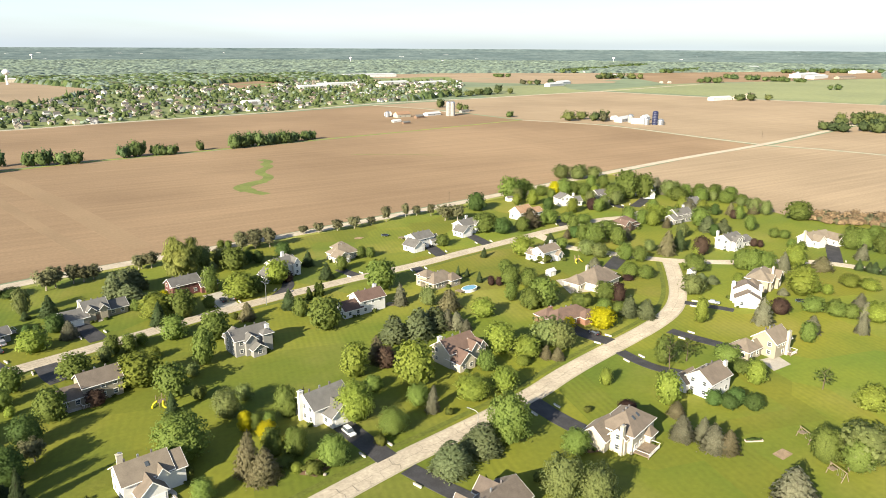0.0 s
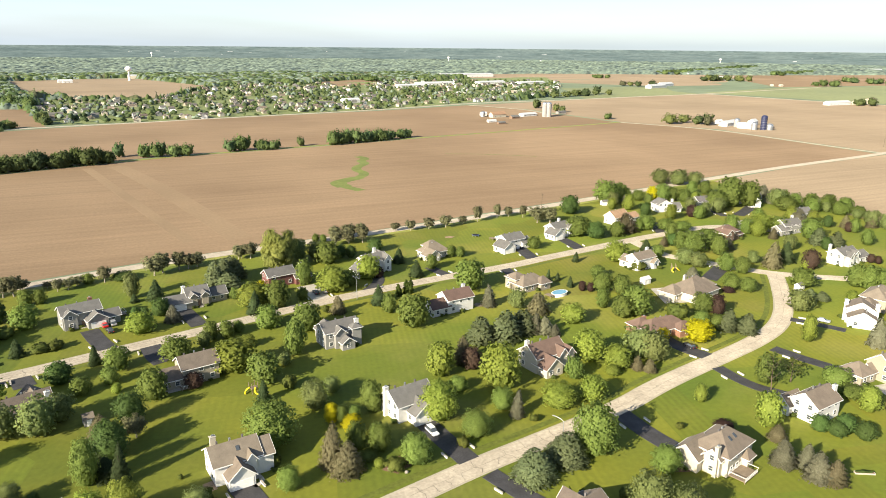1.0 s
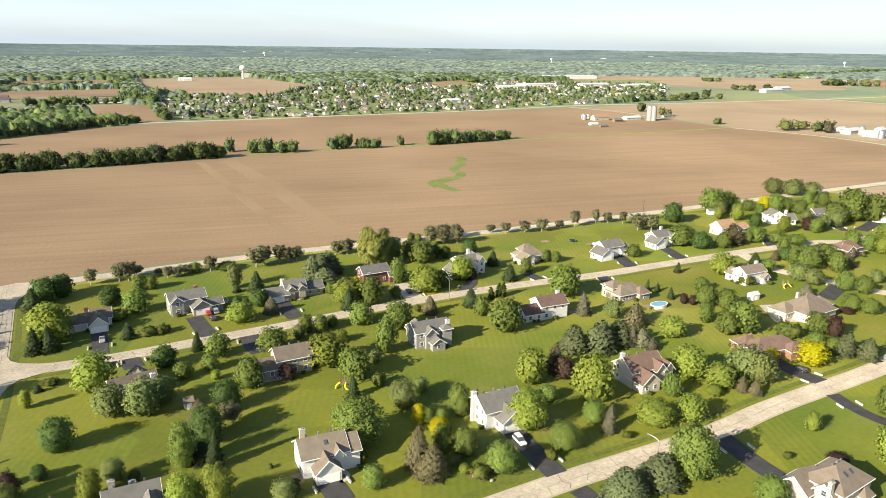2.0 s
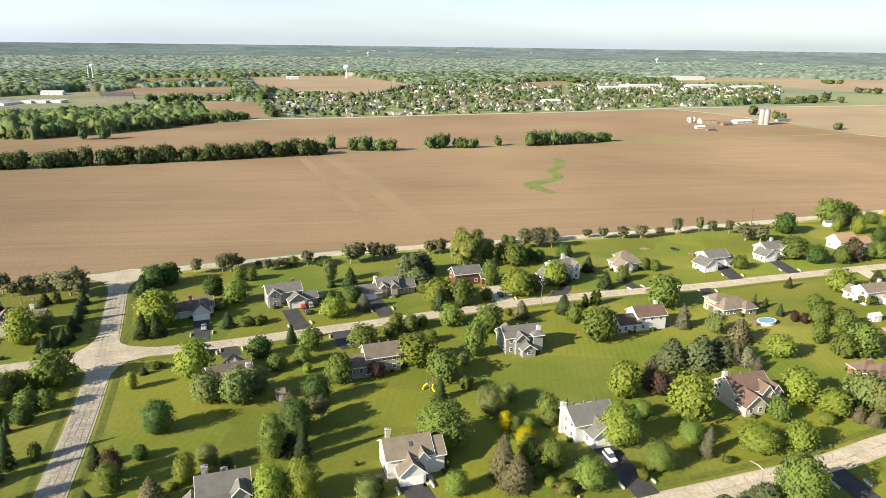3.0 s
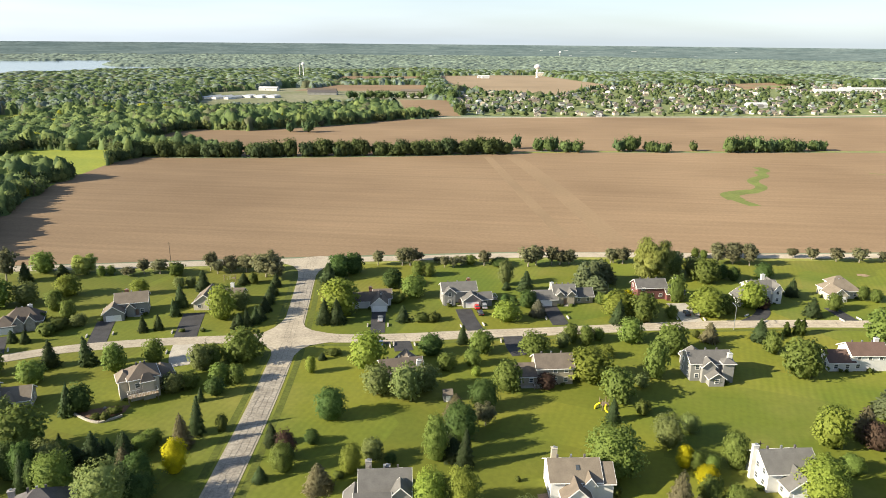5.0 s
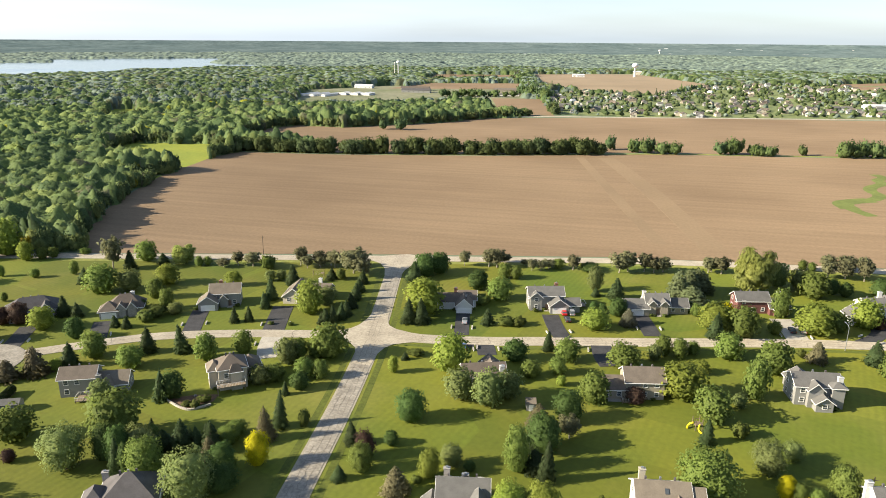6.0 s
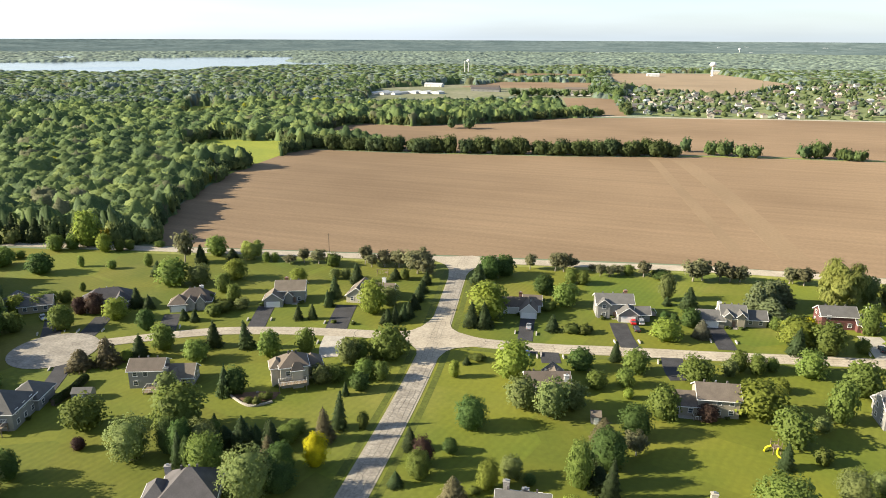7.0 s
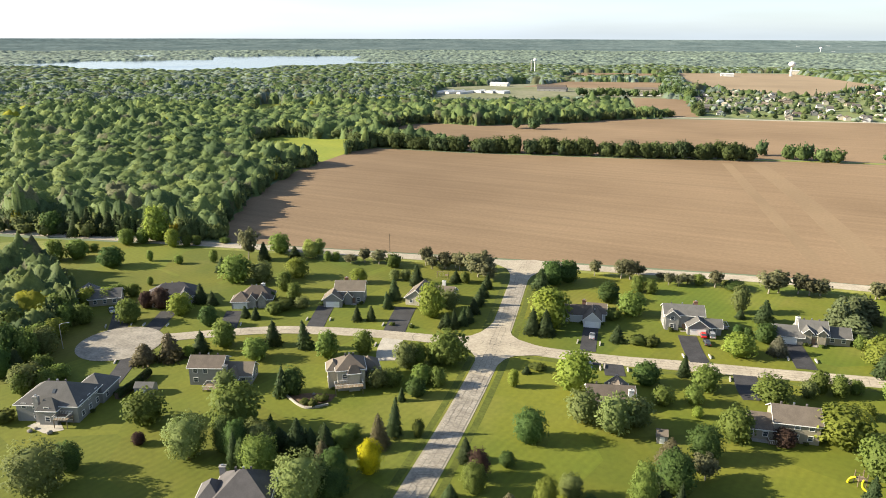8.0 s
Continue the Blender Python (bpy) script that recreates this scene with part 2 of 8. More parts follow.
def add_box(bm, x, y, z, w, d, h, rz=0.0, bevel=0.0):
    """A box standing on z, its middle at x, y."""
    got = bmesh.ops.create_cube(bm, size=1, matrix=Matrix.Translation((x, y, z + h / 2)) @ Matrix.Rotation(rz, 4, "Z") @ Matrix.Diagonal((w, d, h, 1)))
    if bevel:
        edges = {e for v in got["verts"] for e in v.link_edges}
        bmesh.ops.bevel(bm, geom=list(edges), offset=bevel, segments=1, affect="EDGES")


def add_cone(bm, a, b, r1, r2, sides=8):
    """A tapered bar from a to b."""
    a, b = Vector(a), Vector(b)
    m = Matrix.Translation((a + b) / 2) @ (b - a).to_track_quat("Z", "Y").to_matrix().to_4x4()
    bmesh.ops.create_cone(bm, cap_ends=True, segments=sides, radius1=r1, radius2=max(r2, 0.005), depth=(b - a).length, matrix=m)


def box_part(name, parent, mat, x, y, z, w, d, h, bevel=0.0, label=""):
    bm = bmesh.new()
    add_box(bm, x, y, z, w, d, h, 0, bevel)
    return part(name, bm, mat, parent, label)


EYE_LEVEL, NEAR, FAR = 94.0, 2000.0, 4880.0


def far(x, y):
    """The land is flat to 2 km; past that it is drawn in and rises gently, so that the horizon lies within 5 km."""
    d = math.hypot(x, y)
    if d <= NEAR:
        return x, y, 0.0
    r = NEAR + (FAR - NEAR) * (1 - math.exp(-(d - NEAR) / (FAR - NEAR)))
    return x * r / d, y * r / d, EYE_LEVEL * (1 - r / d)


def sheet(name, corners, z, mat, label, category, cell=0.0, kind="structure"):
    """A flat patch of ground with these corners, laid z above the land."""
    bm = bmesh.new()
    bm.faces.new([bm.verts.new((x, y, 0)) for x, y in corners])
    if cell:
        for axis in (0, 1):
            lo, hi = min(c[axis] for c in corners), max(c[axis] for c in corners)
            at = math.ceil(lo / cell) * cell
            while at < hi:
                co, no = [0, 0, 0], [0, 0, 0]
                co[axis], no[axis] = at, 1
                bmesh.ops.bisect_plane(bm, geom=bm.verts[:] + bm.edges[:] + bm.faces[:], plane_co=co, plane_no=no)
                at += cell
    bmesh.ops.triangulate(bm, faces=bm.faces[:])
    for v in bm.verts:
        x, y, up = far(v.co.x, v.co.y)
        v.co = (x, y, up + z * (1 if up < 0.5 else 6))
    for f in bm.faces:
        if f.calc_area() > 0 and f.normal.z < 0:
            f.normal_flip()
    return tagged(mesh_object(name, bm, mat), label, category, "", kind)


def smooth(points, rounds=3):
    """A rounded line through these points (corner cutting, the ends kept)."""
    pts = [Vector((p[0], p[1])) for p in points]
    for _ in range(rounds):
        out = [pts[0]]
        for a, b in zip(pts, pts[1:]):
            out += [a * 0.75 + b * 0.25, a * 0.25 + b * 0.75]
        pts = out + [pts[-1]]
    return pts


def strip_mesh(bm, line, width, z, thick):
    rows = []
    for i, p in enumerate(line):
        way = (line[min(i + 1, len(line) - 1)] - line[max(i - 1, 0)]).normalized()
        side = Vector((-way.y, way.x)) * width / 2
        rows.append([bm.verts.new((q.x, q.y, h)) for q, h in ((p + side, z - thick), (p + side * 0.985, z), (p - side * 0.985, z), (p - side, z - thick))])
    for a, b in zip(rows, rows[1:]):
        for i in range(3):
            bm.faces.new((a[i], a[i + 1], b[i + 1], b[i]))


def road(name, points, width, z, mat, label, category, rounds=3):
    bm = bmesh.new()
    line = smooth(points, rounds)
    strip_mesh(bm, line, width, z, 0.12)
    bmesh.ops.recalc_face_normals(bm, faces=bm.faces[:])
    ob = tagged(mesh_object(name, bm, mat), label, category, "", "structure")
    return ob, line


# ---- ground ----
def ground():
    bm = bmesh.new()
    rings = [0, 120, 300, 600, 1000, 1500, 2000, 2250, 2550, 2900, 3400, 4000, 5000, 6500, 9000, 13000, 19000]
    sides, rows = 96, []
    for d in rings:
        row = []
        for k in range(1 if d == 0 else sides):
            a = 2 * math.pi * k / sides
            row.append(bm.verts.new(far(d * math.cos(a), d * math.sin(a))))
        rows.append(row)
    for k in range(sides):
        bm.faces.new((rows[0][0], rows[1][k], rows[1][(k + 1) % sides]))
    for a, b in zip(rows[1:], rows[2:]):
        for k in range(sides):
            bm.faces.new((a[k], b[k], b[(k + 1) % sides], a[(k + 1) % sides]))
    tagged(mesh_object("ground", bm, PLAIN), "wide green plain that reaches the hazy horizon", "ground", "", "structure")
    # outer ring of land, its haze carried by the material's colour
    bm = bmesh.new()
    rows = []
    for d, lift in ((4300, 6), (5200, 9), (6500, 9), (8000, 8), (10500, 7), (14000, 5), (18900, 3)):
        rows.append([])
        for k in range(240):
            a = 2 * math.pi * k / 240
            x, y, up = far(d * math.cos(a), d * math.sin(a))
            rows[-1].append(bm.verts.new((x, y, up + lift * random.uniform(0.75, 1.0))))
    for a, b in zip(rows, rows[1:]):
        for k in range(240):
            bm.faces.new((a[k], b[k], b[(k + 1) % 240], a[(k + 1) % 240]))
    tagged(mesh_object("backdrop", bm, HAZED_LAND), "wooded land at the horizon with haze put into its blue-green", "distance", "", "structure")


ground()
COUNTY = [(-700, 135), (-420, 207), (-236, 254), (-173.6, 269.6), (-89.7, 290.9), (-41.4, 302), (0, 312.5), (43, 319.5), (115.7, 328), (184, 339), (269, 355.4), (419.5, 386.7), (505.4, 403), (650, 421), (831, 459.3), (1200, 540), (1700, 650)]
LOTS = [(-420, 200), (-330, 222), (-236, 250), (-89.7, 286.9), (43, 316), (184, 335), (269, 351), (392, 378), (391, 334), (386, 251), (384, 209), (409, 178), (600, 60), (500, -160), (-420, -160)]
FIELD_SOUTH = [(-233, 259.5), (-173.6, 275), (-89.7, 297), (0, 318), (115.7, 333), (269, 360.5), (419.5, 392), (644, 425), (642, 525), (642, 632), (586, 735), (402, 697), (279.6, 676), (173, 655), (29.8, 632), (-104, 584), (-234, 552), (-320, 541), (-322, 475), (-313, 430), (-304, 399), (-287, 351), (-270, 309)]
FIELD_NORTH = [(-364, 600), (-234, 562), (-104, 594), (29.8, 642), (173, 664), (279.6, 685), (402, 704), (584, 742), (560, 940), (512, 1040), (343.7, 992), (99, 949), (-51.5, 911), (-160, 872), (-216.5, 796), (-266, 755), (-303, 728), (-357, 732), (-370, 690)]
FIELD_EAST = [(392, 374), (505, 398), (644, 416), (668, 375), (683, 320), (720, 100), (600, 60), (409, 178), (384, 209), (386, 251), (391, 334)]
FIELD_EAST_FAR = [(656, 426), (831, 465), (1200, 546), (1400, 590), (1293, 627), (1183, 893), (1118, 1138), (926, 1116), (751, 1084), (572, 1050), (520, 1042), (568, 943), (592, 737), (650, 632), (651, 525)]
FIELD_EAST_SOUTH = [(655, 415), (831, 452), (1200, 533), (1700, 640), (1700, 200), (730, 100), (692, 320), (677, 376)]
TOWN = [(-86, 936), (-115, 1107), (-132, 1345), (-77, 1358), (51, 1305), (178, 1640), (190, 1680), (453, 1745), (1230, 1952), (1000, 1500), (743, 1165), (541, 1091), (346, 1012), (99, 962), (22, 940)]
FIELD_TOWER = [(-263, 2008), (13, 2149), (180, 1700), (173, 1646), (51, 1311), (-77, 1364), (-144, 1385)]
FIELD_BROWN = [(-214, 1170), (-132, 1181), (-87, 924), (-168, 908)]
GARDEN = [(-292, 1115), (-214, 1165), (-175, 1000), (-252, 1000)]
FIELD_STRIP = [(-453, 1333), (-199, 1391), (-227, 1590), (-423, 1531)]
FIELD_STRIP_FAR = [(-457, 1609), (-236, 1654), (-281, 1970), (-513, 1914)]
MEADOW = [(-326, 213), (-304, 229), (-290, 215), (-280, 186), (-300, 150), (-420, 150)]
GLADE = [(-436, 524), (-434, 563), (-362, 577), (-327, 540), (-317, 465), (-325, 453), (-350, 455), (-395, 479)]
GLADE_SMALL = [(-325, 424), (-313, 431), (-306, 402), (-315, 395)]
LAKE = [(-2067, 1408), (-1855, 1400), (-1690, 1342), (-1563, 1412), (-1333, 1345), (-1330, 1471), (-1313, 1621), (-1330, 1773), (-1217, 1973), (-1167, 2102), (-1255, 2310), (-1408, 2320), (-1529, 2426), (-1615, 2616), (-1739, 2924), (-1812, 2934), (-2054, 2735), (-2185, 2656), (-2288, 2494), (-2015, 2181), (-2140, 2072), (-2194, 1935), (-2286, 1816), (-2253, 1597), (-2260, 1539)]
INLET = [(-2828, 2510), (-2728, 2571), (-2453, 2300), (-2421, 2228), (-2612, 2349)]
GLADE_FAR = [(-671, 820), (-644, 834), (-562, 732), (-586, 706)]
CROP_NEAR = [(1149, 1176), (1484, 1274), (2405, 1192), (1467, 716), (1293, 640), (1214, 936)]
CROP_FAR = [(934, 1406), (1227, 1400), (1120, 1238), (1112, 1150), (926, 1126), (790, 1102)]
PLOUGHED_FAR = [(873, 2126), (1341, 2171), (1900, 1950), (1615, 1564), (1420, 1400), (1230, 1410), (1074, 1600), (978, 1864)]
PLOUGHED_EAST = [(1500, 1290), (1900, 1900), (3300, 1650), (2420, 1210)]
PLOUGHED_TOWN = [(438, 1788), (647, 1944), (622, 1697), (447, 1600)]
YARD_WEST = [(-464, 935), (-264, 991), (-152, 1097), (-198, 1431), (-485, 1414), (-585, 1244)]

sheet("lawn", LOTS, 0.04, GRASS, "mown green lawns round the houses", "lawn")
sheet("field", FIELD_SOUTH, 0.06, SOIL, "large bare tilled brown field", "field")
sheet("field", FIELD_NORTH, 0.06, SOIL, "bare tilled brown field behind the hedgerow", "field")
sheet("field", FIELD_EAST, 0.06, DRY_SOIL, "bare tan tilled field beside the lots", "field")
sheet("field", FIELD_EAST_FAR, 0.06, DRY_SOIL, "wide bare tilled field round the farmsteads", "field")
sheet("field", FIELD_EAST_SOUTH, 0.06, DRY_SOIL, "bare tilled field across the gravel lane", "field")
sheet("field", FIELD_TOWER, 0.08, DRY_SOIL, "tan tilled field before the water tower", "field", 250)
sheet("field", FIELD_BROWN, 0.06, SOIL, "small bare brown field beside the wood", "field")
sheet("field", FIELD_STRIP, 0.06, SOIL, "narrow brown field behind the greenhouses", "field")
sheet("field", FIELD_STRIP_FAR, 0.06, SOIL, "far pale tilled field among trees", "field")
sheet("field", PLOUGHED_FAR, 0.08, DRY_SOIL, "far tan tilled field", "field", 250)
sheet("field", PLOUGHED_EAST, 0.08, SOIL, "far tan tilled field past the crop", "field", 250)
sheet("field", PLOUGHED_TOWN, 0.08, SOIL, "tan field at the edge of the town", "field", 250)
sheet("crop_field", CROP_NEAR, 0.08, CROP, "pale green field of young crop", "field", 250)
sheet("crop_field", CROP_FAR, 0.08, CROP, "green field of young crop beside a road", "field")
sheet("garden_plots", GARDEN, 0.08, CROP, "striped green nursery plots", "field")
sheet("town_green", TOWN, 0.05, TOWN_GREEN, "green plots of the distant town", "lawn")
sheet("meadow", MEADOW, 0.07, ROUGH_GRASS, "rough yellow-green meadow", "meadow")
sheet("meadow", GLADE, 0.07, SUNNY, "bright green clearing in the woods", "meadow")
sheet("meadow", GLADE_SMALL, 0.07, SUNNY, "small green corner beside the field", "meadow")
sheet("factory_yard", YARD_WEST, 0.04, YARD, "open grassy yard round long white sheds", "yard")
sheet("lake", LAKE, 0.4, WATER, "pale blue lake between wooded shores", "water", 200)
sheet("lake", INLET, 0.4, WATER, "narrow inlet behind the wooded point of the lake", "water", 200)
sheet("meadow", GLADE_FAR, 0.07, SUNNY, "small bright clearing deep in the woods", "meadow")

road("road", COUNTY, 7.2, 0.16, ROAD, "pale two-lane county road along the field", "road")
STREET_B = [(-76, 209), (-66, 208.4), (-52, 209.8), (-35, 213), (-19.5, 217.6), (8, 224), (28.5, 229.5), (59.5, 237.4), (83, 242), (114, 246.5), (151.6, 250), (171, 254.5), (208, 260.5), (232, 265), (253, 267.5), (285, 272), (310, 262)]
STREET_C = [(-6, 96), (20, 105.5), (51, 112.8), (66.5, 116.5), (84.8, 119.8), (114.3, 125.5), (134.5, 132.5), (165, 139.5), (184.5, 144), (204, 151), (220.7, 163), (240, 182), (252, 195)]
STREET_D = [(229, 265), (227, 250), (226, 236), (233, 226), (240, 213), (252, 195), (272.7, 180), (290, 171), (307, 161.5), (317, 148), (322, 130)]
STREET_T = [(-92.5, 294), (-90, 281), (-85.3, 259), (-79.8, 235), (-74.4, 210), (-71, 190), (-68.4, 174), (-65.8, 156), (-62.8, 132), (-61.4, 120), (-56, 90), (-44, 40)]
STREET_L = [(-78, 206), (-87, 204.6), (-99, 202), (-117, 197.5), (-132, 192.3), (-143, 187.8), (-155, 180), (-167.4, 170.4), (-180, 160)]
STREETS = []
for pts, w, text in ((STREET_B, 5.8, "worn pale residential street with dark crack seals"), (STREET_C, 5.9, "worn pale residential street that bends between the houses"),
                     (STREET_D, 6.4, "pale residential side street"), (STREET_T, 6.0, "worn pale street that leads to the county road"), (STREET_L, 6.0, "pale street that ends in a turning circle")):
    ob, line = road("road", pts, w, 0.15 + 0.004 * len(STREETS), OLD_ROAD if pts is STREET_T else ROAD, text, "road")
    STREETS.append((line, w))


def crack_seals(line, width, z, gap, label):
    """Dark sealed cracks: wandering ones along the street and broken ones across it."""
    bm, chance = bmesh.new(), random.Random(len(line))
    way_of = lambda i: (line[min(i + 1, len(line) - 1)] - line[max(i - 1, 0)]).normalized()

    def stroke(pts, w):
        row = []
        for i, p in enumerate(pts):
            d = (pts[min(i + 1, len(pts) - 1)] - pts[max(i - 1, 0)]).normalized()
            s = Vector((-d.y, d.x)) * w / 2
            row.append((bm.verts.new((*(p + s), z)), bm.verts.new((*(p - s), z))))
        for a, b in zip(row, row[1:]):
            f = bm.faces.new((a[0], a[1], b[1], b[0]))
            f.normal_update()
            if f.normal.z < 0:
                f.normal_flip()

    total, left = 0.0, 0.0
    for i in range(len(line) - 1):
        seg = (line[i + 1] - line[i]).length
        while left < seg:
            p = line[i].lerp(line[i + 1], left / seg)
            d = way_of(i)
            s = Vector((-d.y, d.x))
            a, b = -width * 0.47, width * 0.47
            if chance.random() < 0.3:
                b = chance.uniform(-0.1, 0.1) * width
            elif chance.random() < 0.3:
                a = chance.uniform(-0.1, 0.1) * width
            stroke([p + s * (a + (b - a) * k / 4) + d * chance.uniform(-0.8, 0.8) for k in range(5)], chance.uniform(0.05, 0.15))
            left += gap * chance.uniform(0.5, 1.5)
        left -= seg
    for off in (-0.27, -0.02, 0.24) if gap < 5 else (-0.02,):
        pts = []
        for i, p in enumerate(line):
            d = way_of(i)
            pts.append(p + Vector((-d.y, d.x)) * (off * width + chance.uniform(-0.25, 0.25)))
            if len(pts) > chance.randint(4, 12) and off:
                stroke(pts, 0.09)
                pts = []
        if len(pts) > 1:
            stroke(pts, 0.1)
    tagged(mesh_object("crack_seal", bm, CRACK), label, "crack seal", "", "stuff")


for k, gap in ((0, 4.2), (1, 6.0), (3, 3.0), (4, 7.0)):
    fine = []
    for a, b in zip(STREETS[k][0], STREETS[k][0][1:]):
        n = max(1, int((b - a).length / 2.5))
        fine += [a.lerp(b, i / n) for i in range(n)]
    crack_seals(fine + [STREETS[k][0][-1]], STREETS[k][1], 0.2, gap, "dark tar-sealed cracks in the worn street")


def disc(name, x, y, r, z, mat, label, category):
    bm = bmesh.new()
    bmesh.ops.create_circle(bm, cap_ends=True, segments=40, radius=r, matrix=Matrix.Translation((x, y, z)))
    tagged(mesh_object(name, bm, mat), label, category, "", "structure")


disc("turning_circle", -182, 157, 13, 0.176, OLD_ROAD, "round pale end of the dead-end street", "road")
disc("turning_circle", 312, 262, 13, 0.174, CONCRETE, "round pale end of the street among trees", "road")
sheet("junction", [(-97, 205.3), (-90, 207), (-86.5, 208.3), (-83.6, 210.6), (-81.8, 214.5), (-81, 220), (-81.3, 228), (-82.2, 234), (-76.6, 234), (-75.2, 227), (-73.6, 220.5), (-71.6, 216.6), (-68.4, 214.2), (-62.5, 212.6), (-58, 212.2), (-57, 206.8), (-62, 204.4), (-65.5, 202.2), (-67.4, 199), (-68, 194.5), (-67.4, 186), (-73.4, 186), (-74.4, 192), (-76.4, 196.8), (-79.5, 200), (-84.4, 201.8), (-96, 199.2)], 0.18, ROAD, "wide worn crossing of the streets", "road")
sheet("junction", [(-113, 285), (-102, 283.6), (-97, 280.5), (-93.2, 274.5), (-90.4, 266), (-83.8, 266), (-84.4, 275), (-83.4, 282), (-79.5, 288.4), (-70, 294.4), (-90, 297)], 0.18, ROAD, "flared mouth of the street at the county road", "road")
for pts, text in (([(587.8, 735), (646, 632), (646.3, 525), (650, 421), (673, 375), (688, 320), (730, 90)], "pale gravel lane between fields"),
                  ([(517, 1042), (566, 943), (560, 850)], "gravel lane to a farmstead")):
    road("lane", pts, 5, 0.14, GRAVEL, text, "lane")
road("road", [(-330, 850), (-164, 888), (-87, 915), (22, 932), (99, 955), (346, 1004), (540, 1078), (751, 1090), (926, 1120), (1120, 1142), (1467, 1223), (1850, 1300)], 8, 0.15, ROAD, "far pale road past the town", "road")
road("road", [(1120, 1142), (1183, 896), (1293, 628), (1360, 480)], 6, 0.15, ROAD, "far pale road between fields", "road")
road("ditch", [(-340, 545), (-234, 557), (-104, 589), (29.8, 637), (173, 660), (279.6, 681), (402, 700), (586, 738)], 5, 0.1, ROUGH_GRASS, "grassy ditch line between two fields", "ditch")
road("swale", [(140, 436), (133, 452), (131, 468), (141, 476), (153, 482), (163, 498), (160, 514), (165, 528), (178, 542), (176, 556), (186, 566), (182, 580)], 8, 0.09, SWALE, "green grassed waterway in the tilled field", "swale", 2)
road("swale", [(133, 452), (131, 468), (142, 477), (152, 482)], 12, 0.094, SWALE, "wide green foot of the grassed waterway", "swale", 2)
for pts, w in (([(22, 345), (3, 430), (-30, 585), (-33, 596)], 7.0), ([(46, 342), (28, 440), (0, 560), (-12, 600)], 13.0)):
    road("field_track", pts, w, 0.085, PALE_SOIL, "faint pale wheel track across the tilled field", "track")
road("swale", [(261, 567.5), (296, 551.6), (331, 524)], 1.6, 0.09, SWALE, "thin green line in the tilled field", "swale")
for k, off, w, mat, text in ((3, 3.25, 0.6, GRAVEL, "pale gravel shoulder of the street"), (3, -3.25, 0.6, GRAVEL, "pale gravel shoulder of the street"),
                             (1, 3.2, 0.6, GRAVEL, "pale gravel shoulder of the street"), (1, -3.2, 0.6, GRAVEL, "pale gravel shoulder of the street"), (0, 3.15, 0.5, GRAVEL, "pale gravel shoulder of the street"), (0, -3.15, 0.5, GRAVEL, "pale gravel shoulder of the street")):
    line, side = STREETS[k][0], []
    for i, p in enumerate(line):
        d = (line[min(i + 1, len(line) - 1)] - line[max(i - 1, 0)]).normalized()
        side.append(p + Vector((-d.y, d.x)) * off)
    road("verge", side, w, 0.1, mat, text, "verge", 0)
# flat dark strips stand in for shaded ditches along the streets
for k, off in ((3, 5.4), (3, -5.2), (1, 5.6), (0, -5.4)):
    line, side = STREETS[k][0], []
    for i, p in enumerate(line):
        d = (line[min(i + 1, len(line) - 1)] - line[max(i - 1, 0)]).normalized()
        side.append(p + Vector((-d.y, d.x)) * off)
    road("ditch", side[4:-4], 1.9, 0.06, DITCH_SHADE, "flat grass strip darkened for the shade in the street ditch", "ditch", 0)
road("verge", [(p[0] + 1.4, p[1] - 5.4) for p in COUNTY[2:12]], 3.2, 0.1, ROUGH_GRASS, "grass verge of the county road", "verge")


# ---- trees ----
rng = np.random.default_rng(7)


def cards(centres, outward, size, stretch=1.0, jitter=0.45, droop=0.0):
    """Leaf clumps as small bent quads round these centres, turned outward with some disorder: vertices and faces."""
    n = len(centres)
    nor = outward + rng.normal(0, jitter, (n, 3))
    nor[:, 2] += 0.45
    nor /= np.linalg.norm(nor, axis=1)[:, None] + 1e-9
    ref = rng.normal(0, 1, (n, 3))
    if droop:
        ref = ref * 0.25 + np.array((0, 0, -droop)) + outward * 0.6
    u = np.cross(nor, ref)
    u /= np.linalg.norm(u, axis=1)[:, None] + 1e-9
    v = np.cross(nor, u)
    s = size * rng.uniform(0.6, 1.35, (n, 1))
    a, b = u * s * 0.5, v * s * 0.5 * stretch
    bend = nor * s * 0.18
    verts = np.stack([centres - a - b, centres + a - b + bend, centres + a + b, centres - a + b + bend], 1).reshape(-1, 3)
    return verts, np.arange(4 * n).reshape(-1, 4)


def lobes(r, h, low, count, lobe, shape):
    """Middles and sizes of the rounded masses that make up a crown."""
    out = []
    for k in range(count):
        f = (k + 0.5) / count
        z = low + (h - low) * (0.12 + 0.8 * f)
        wide = shape(min(max((z - low) / (h - low), 0), 1)) * r
        a = k * 2.4 + rng.uniform(-0.4, 0.4)
        q = max(wide - lobe * 0.75, 0) * rng.uniform(0.72, 1.07)
        out.append((q * math.cos(a), q * math.sin(a), min(z, h - lobe * 0.8), lobe * rng.uniform(0.6, 1.45)))
    return out


def ball_points(n):
    p = rng.normal(0, 1, (n, 3))
    return p / np.linalg.norm(p, axis=1)[:, None]


DETAIL = [1.0]
_bm = bmesh.new()
bmesh.ops.create_cube(_bm, size=2)
COARSE_V = np.array([tuple(q.co.normalized()) for q in _bm.verts])
_bm.verts.index_update()
COARSE_F = np.array([[q.index for q in face.verts] for face in _bm.faces])
bmesh.ops.subdivide_edges(_bm, edges=_bm.edges[:], cuts=1, use_grid_fill=True)
_bm.verts.index_update()
BALL_V = np.array([tuple(q.co.normalized()) for q in _bm.verts])
BALL_F = np.array([[q.index for q in face.verts] for face in _bm.faces])
_bm.free()


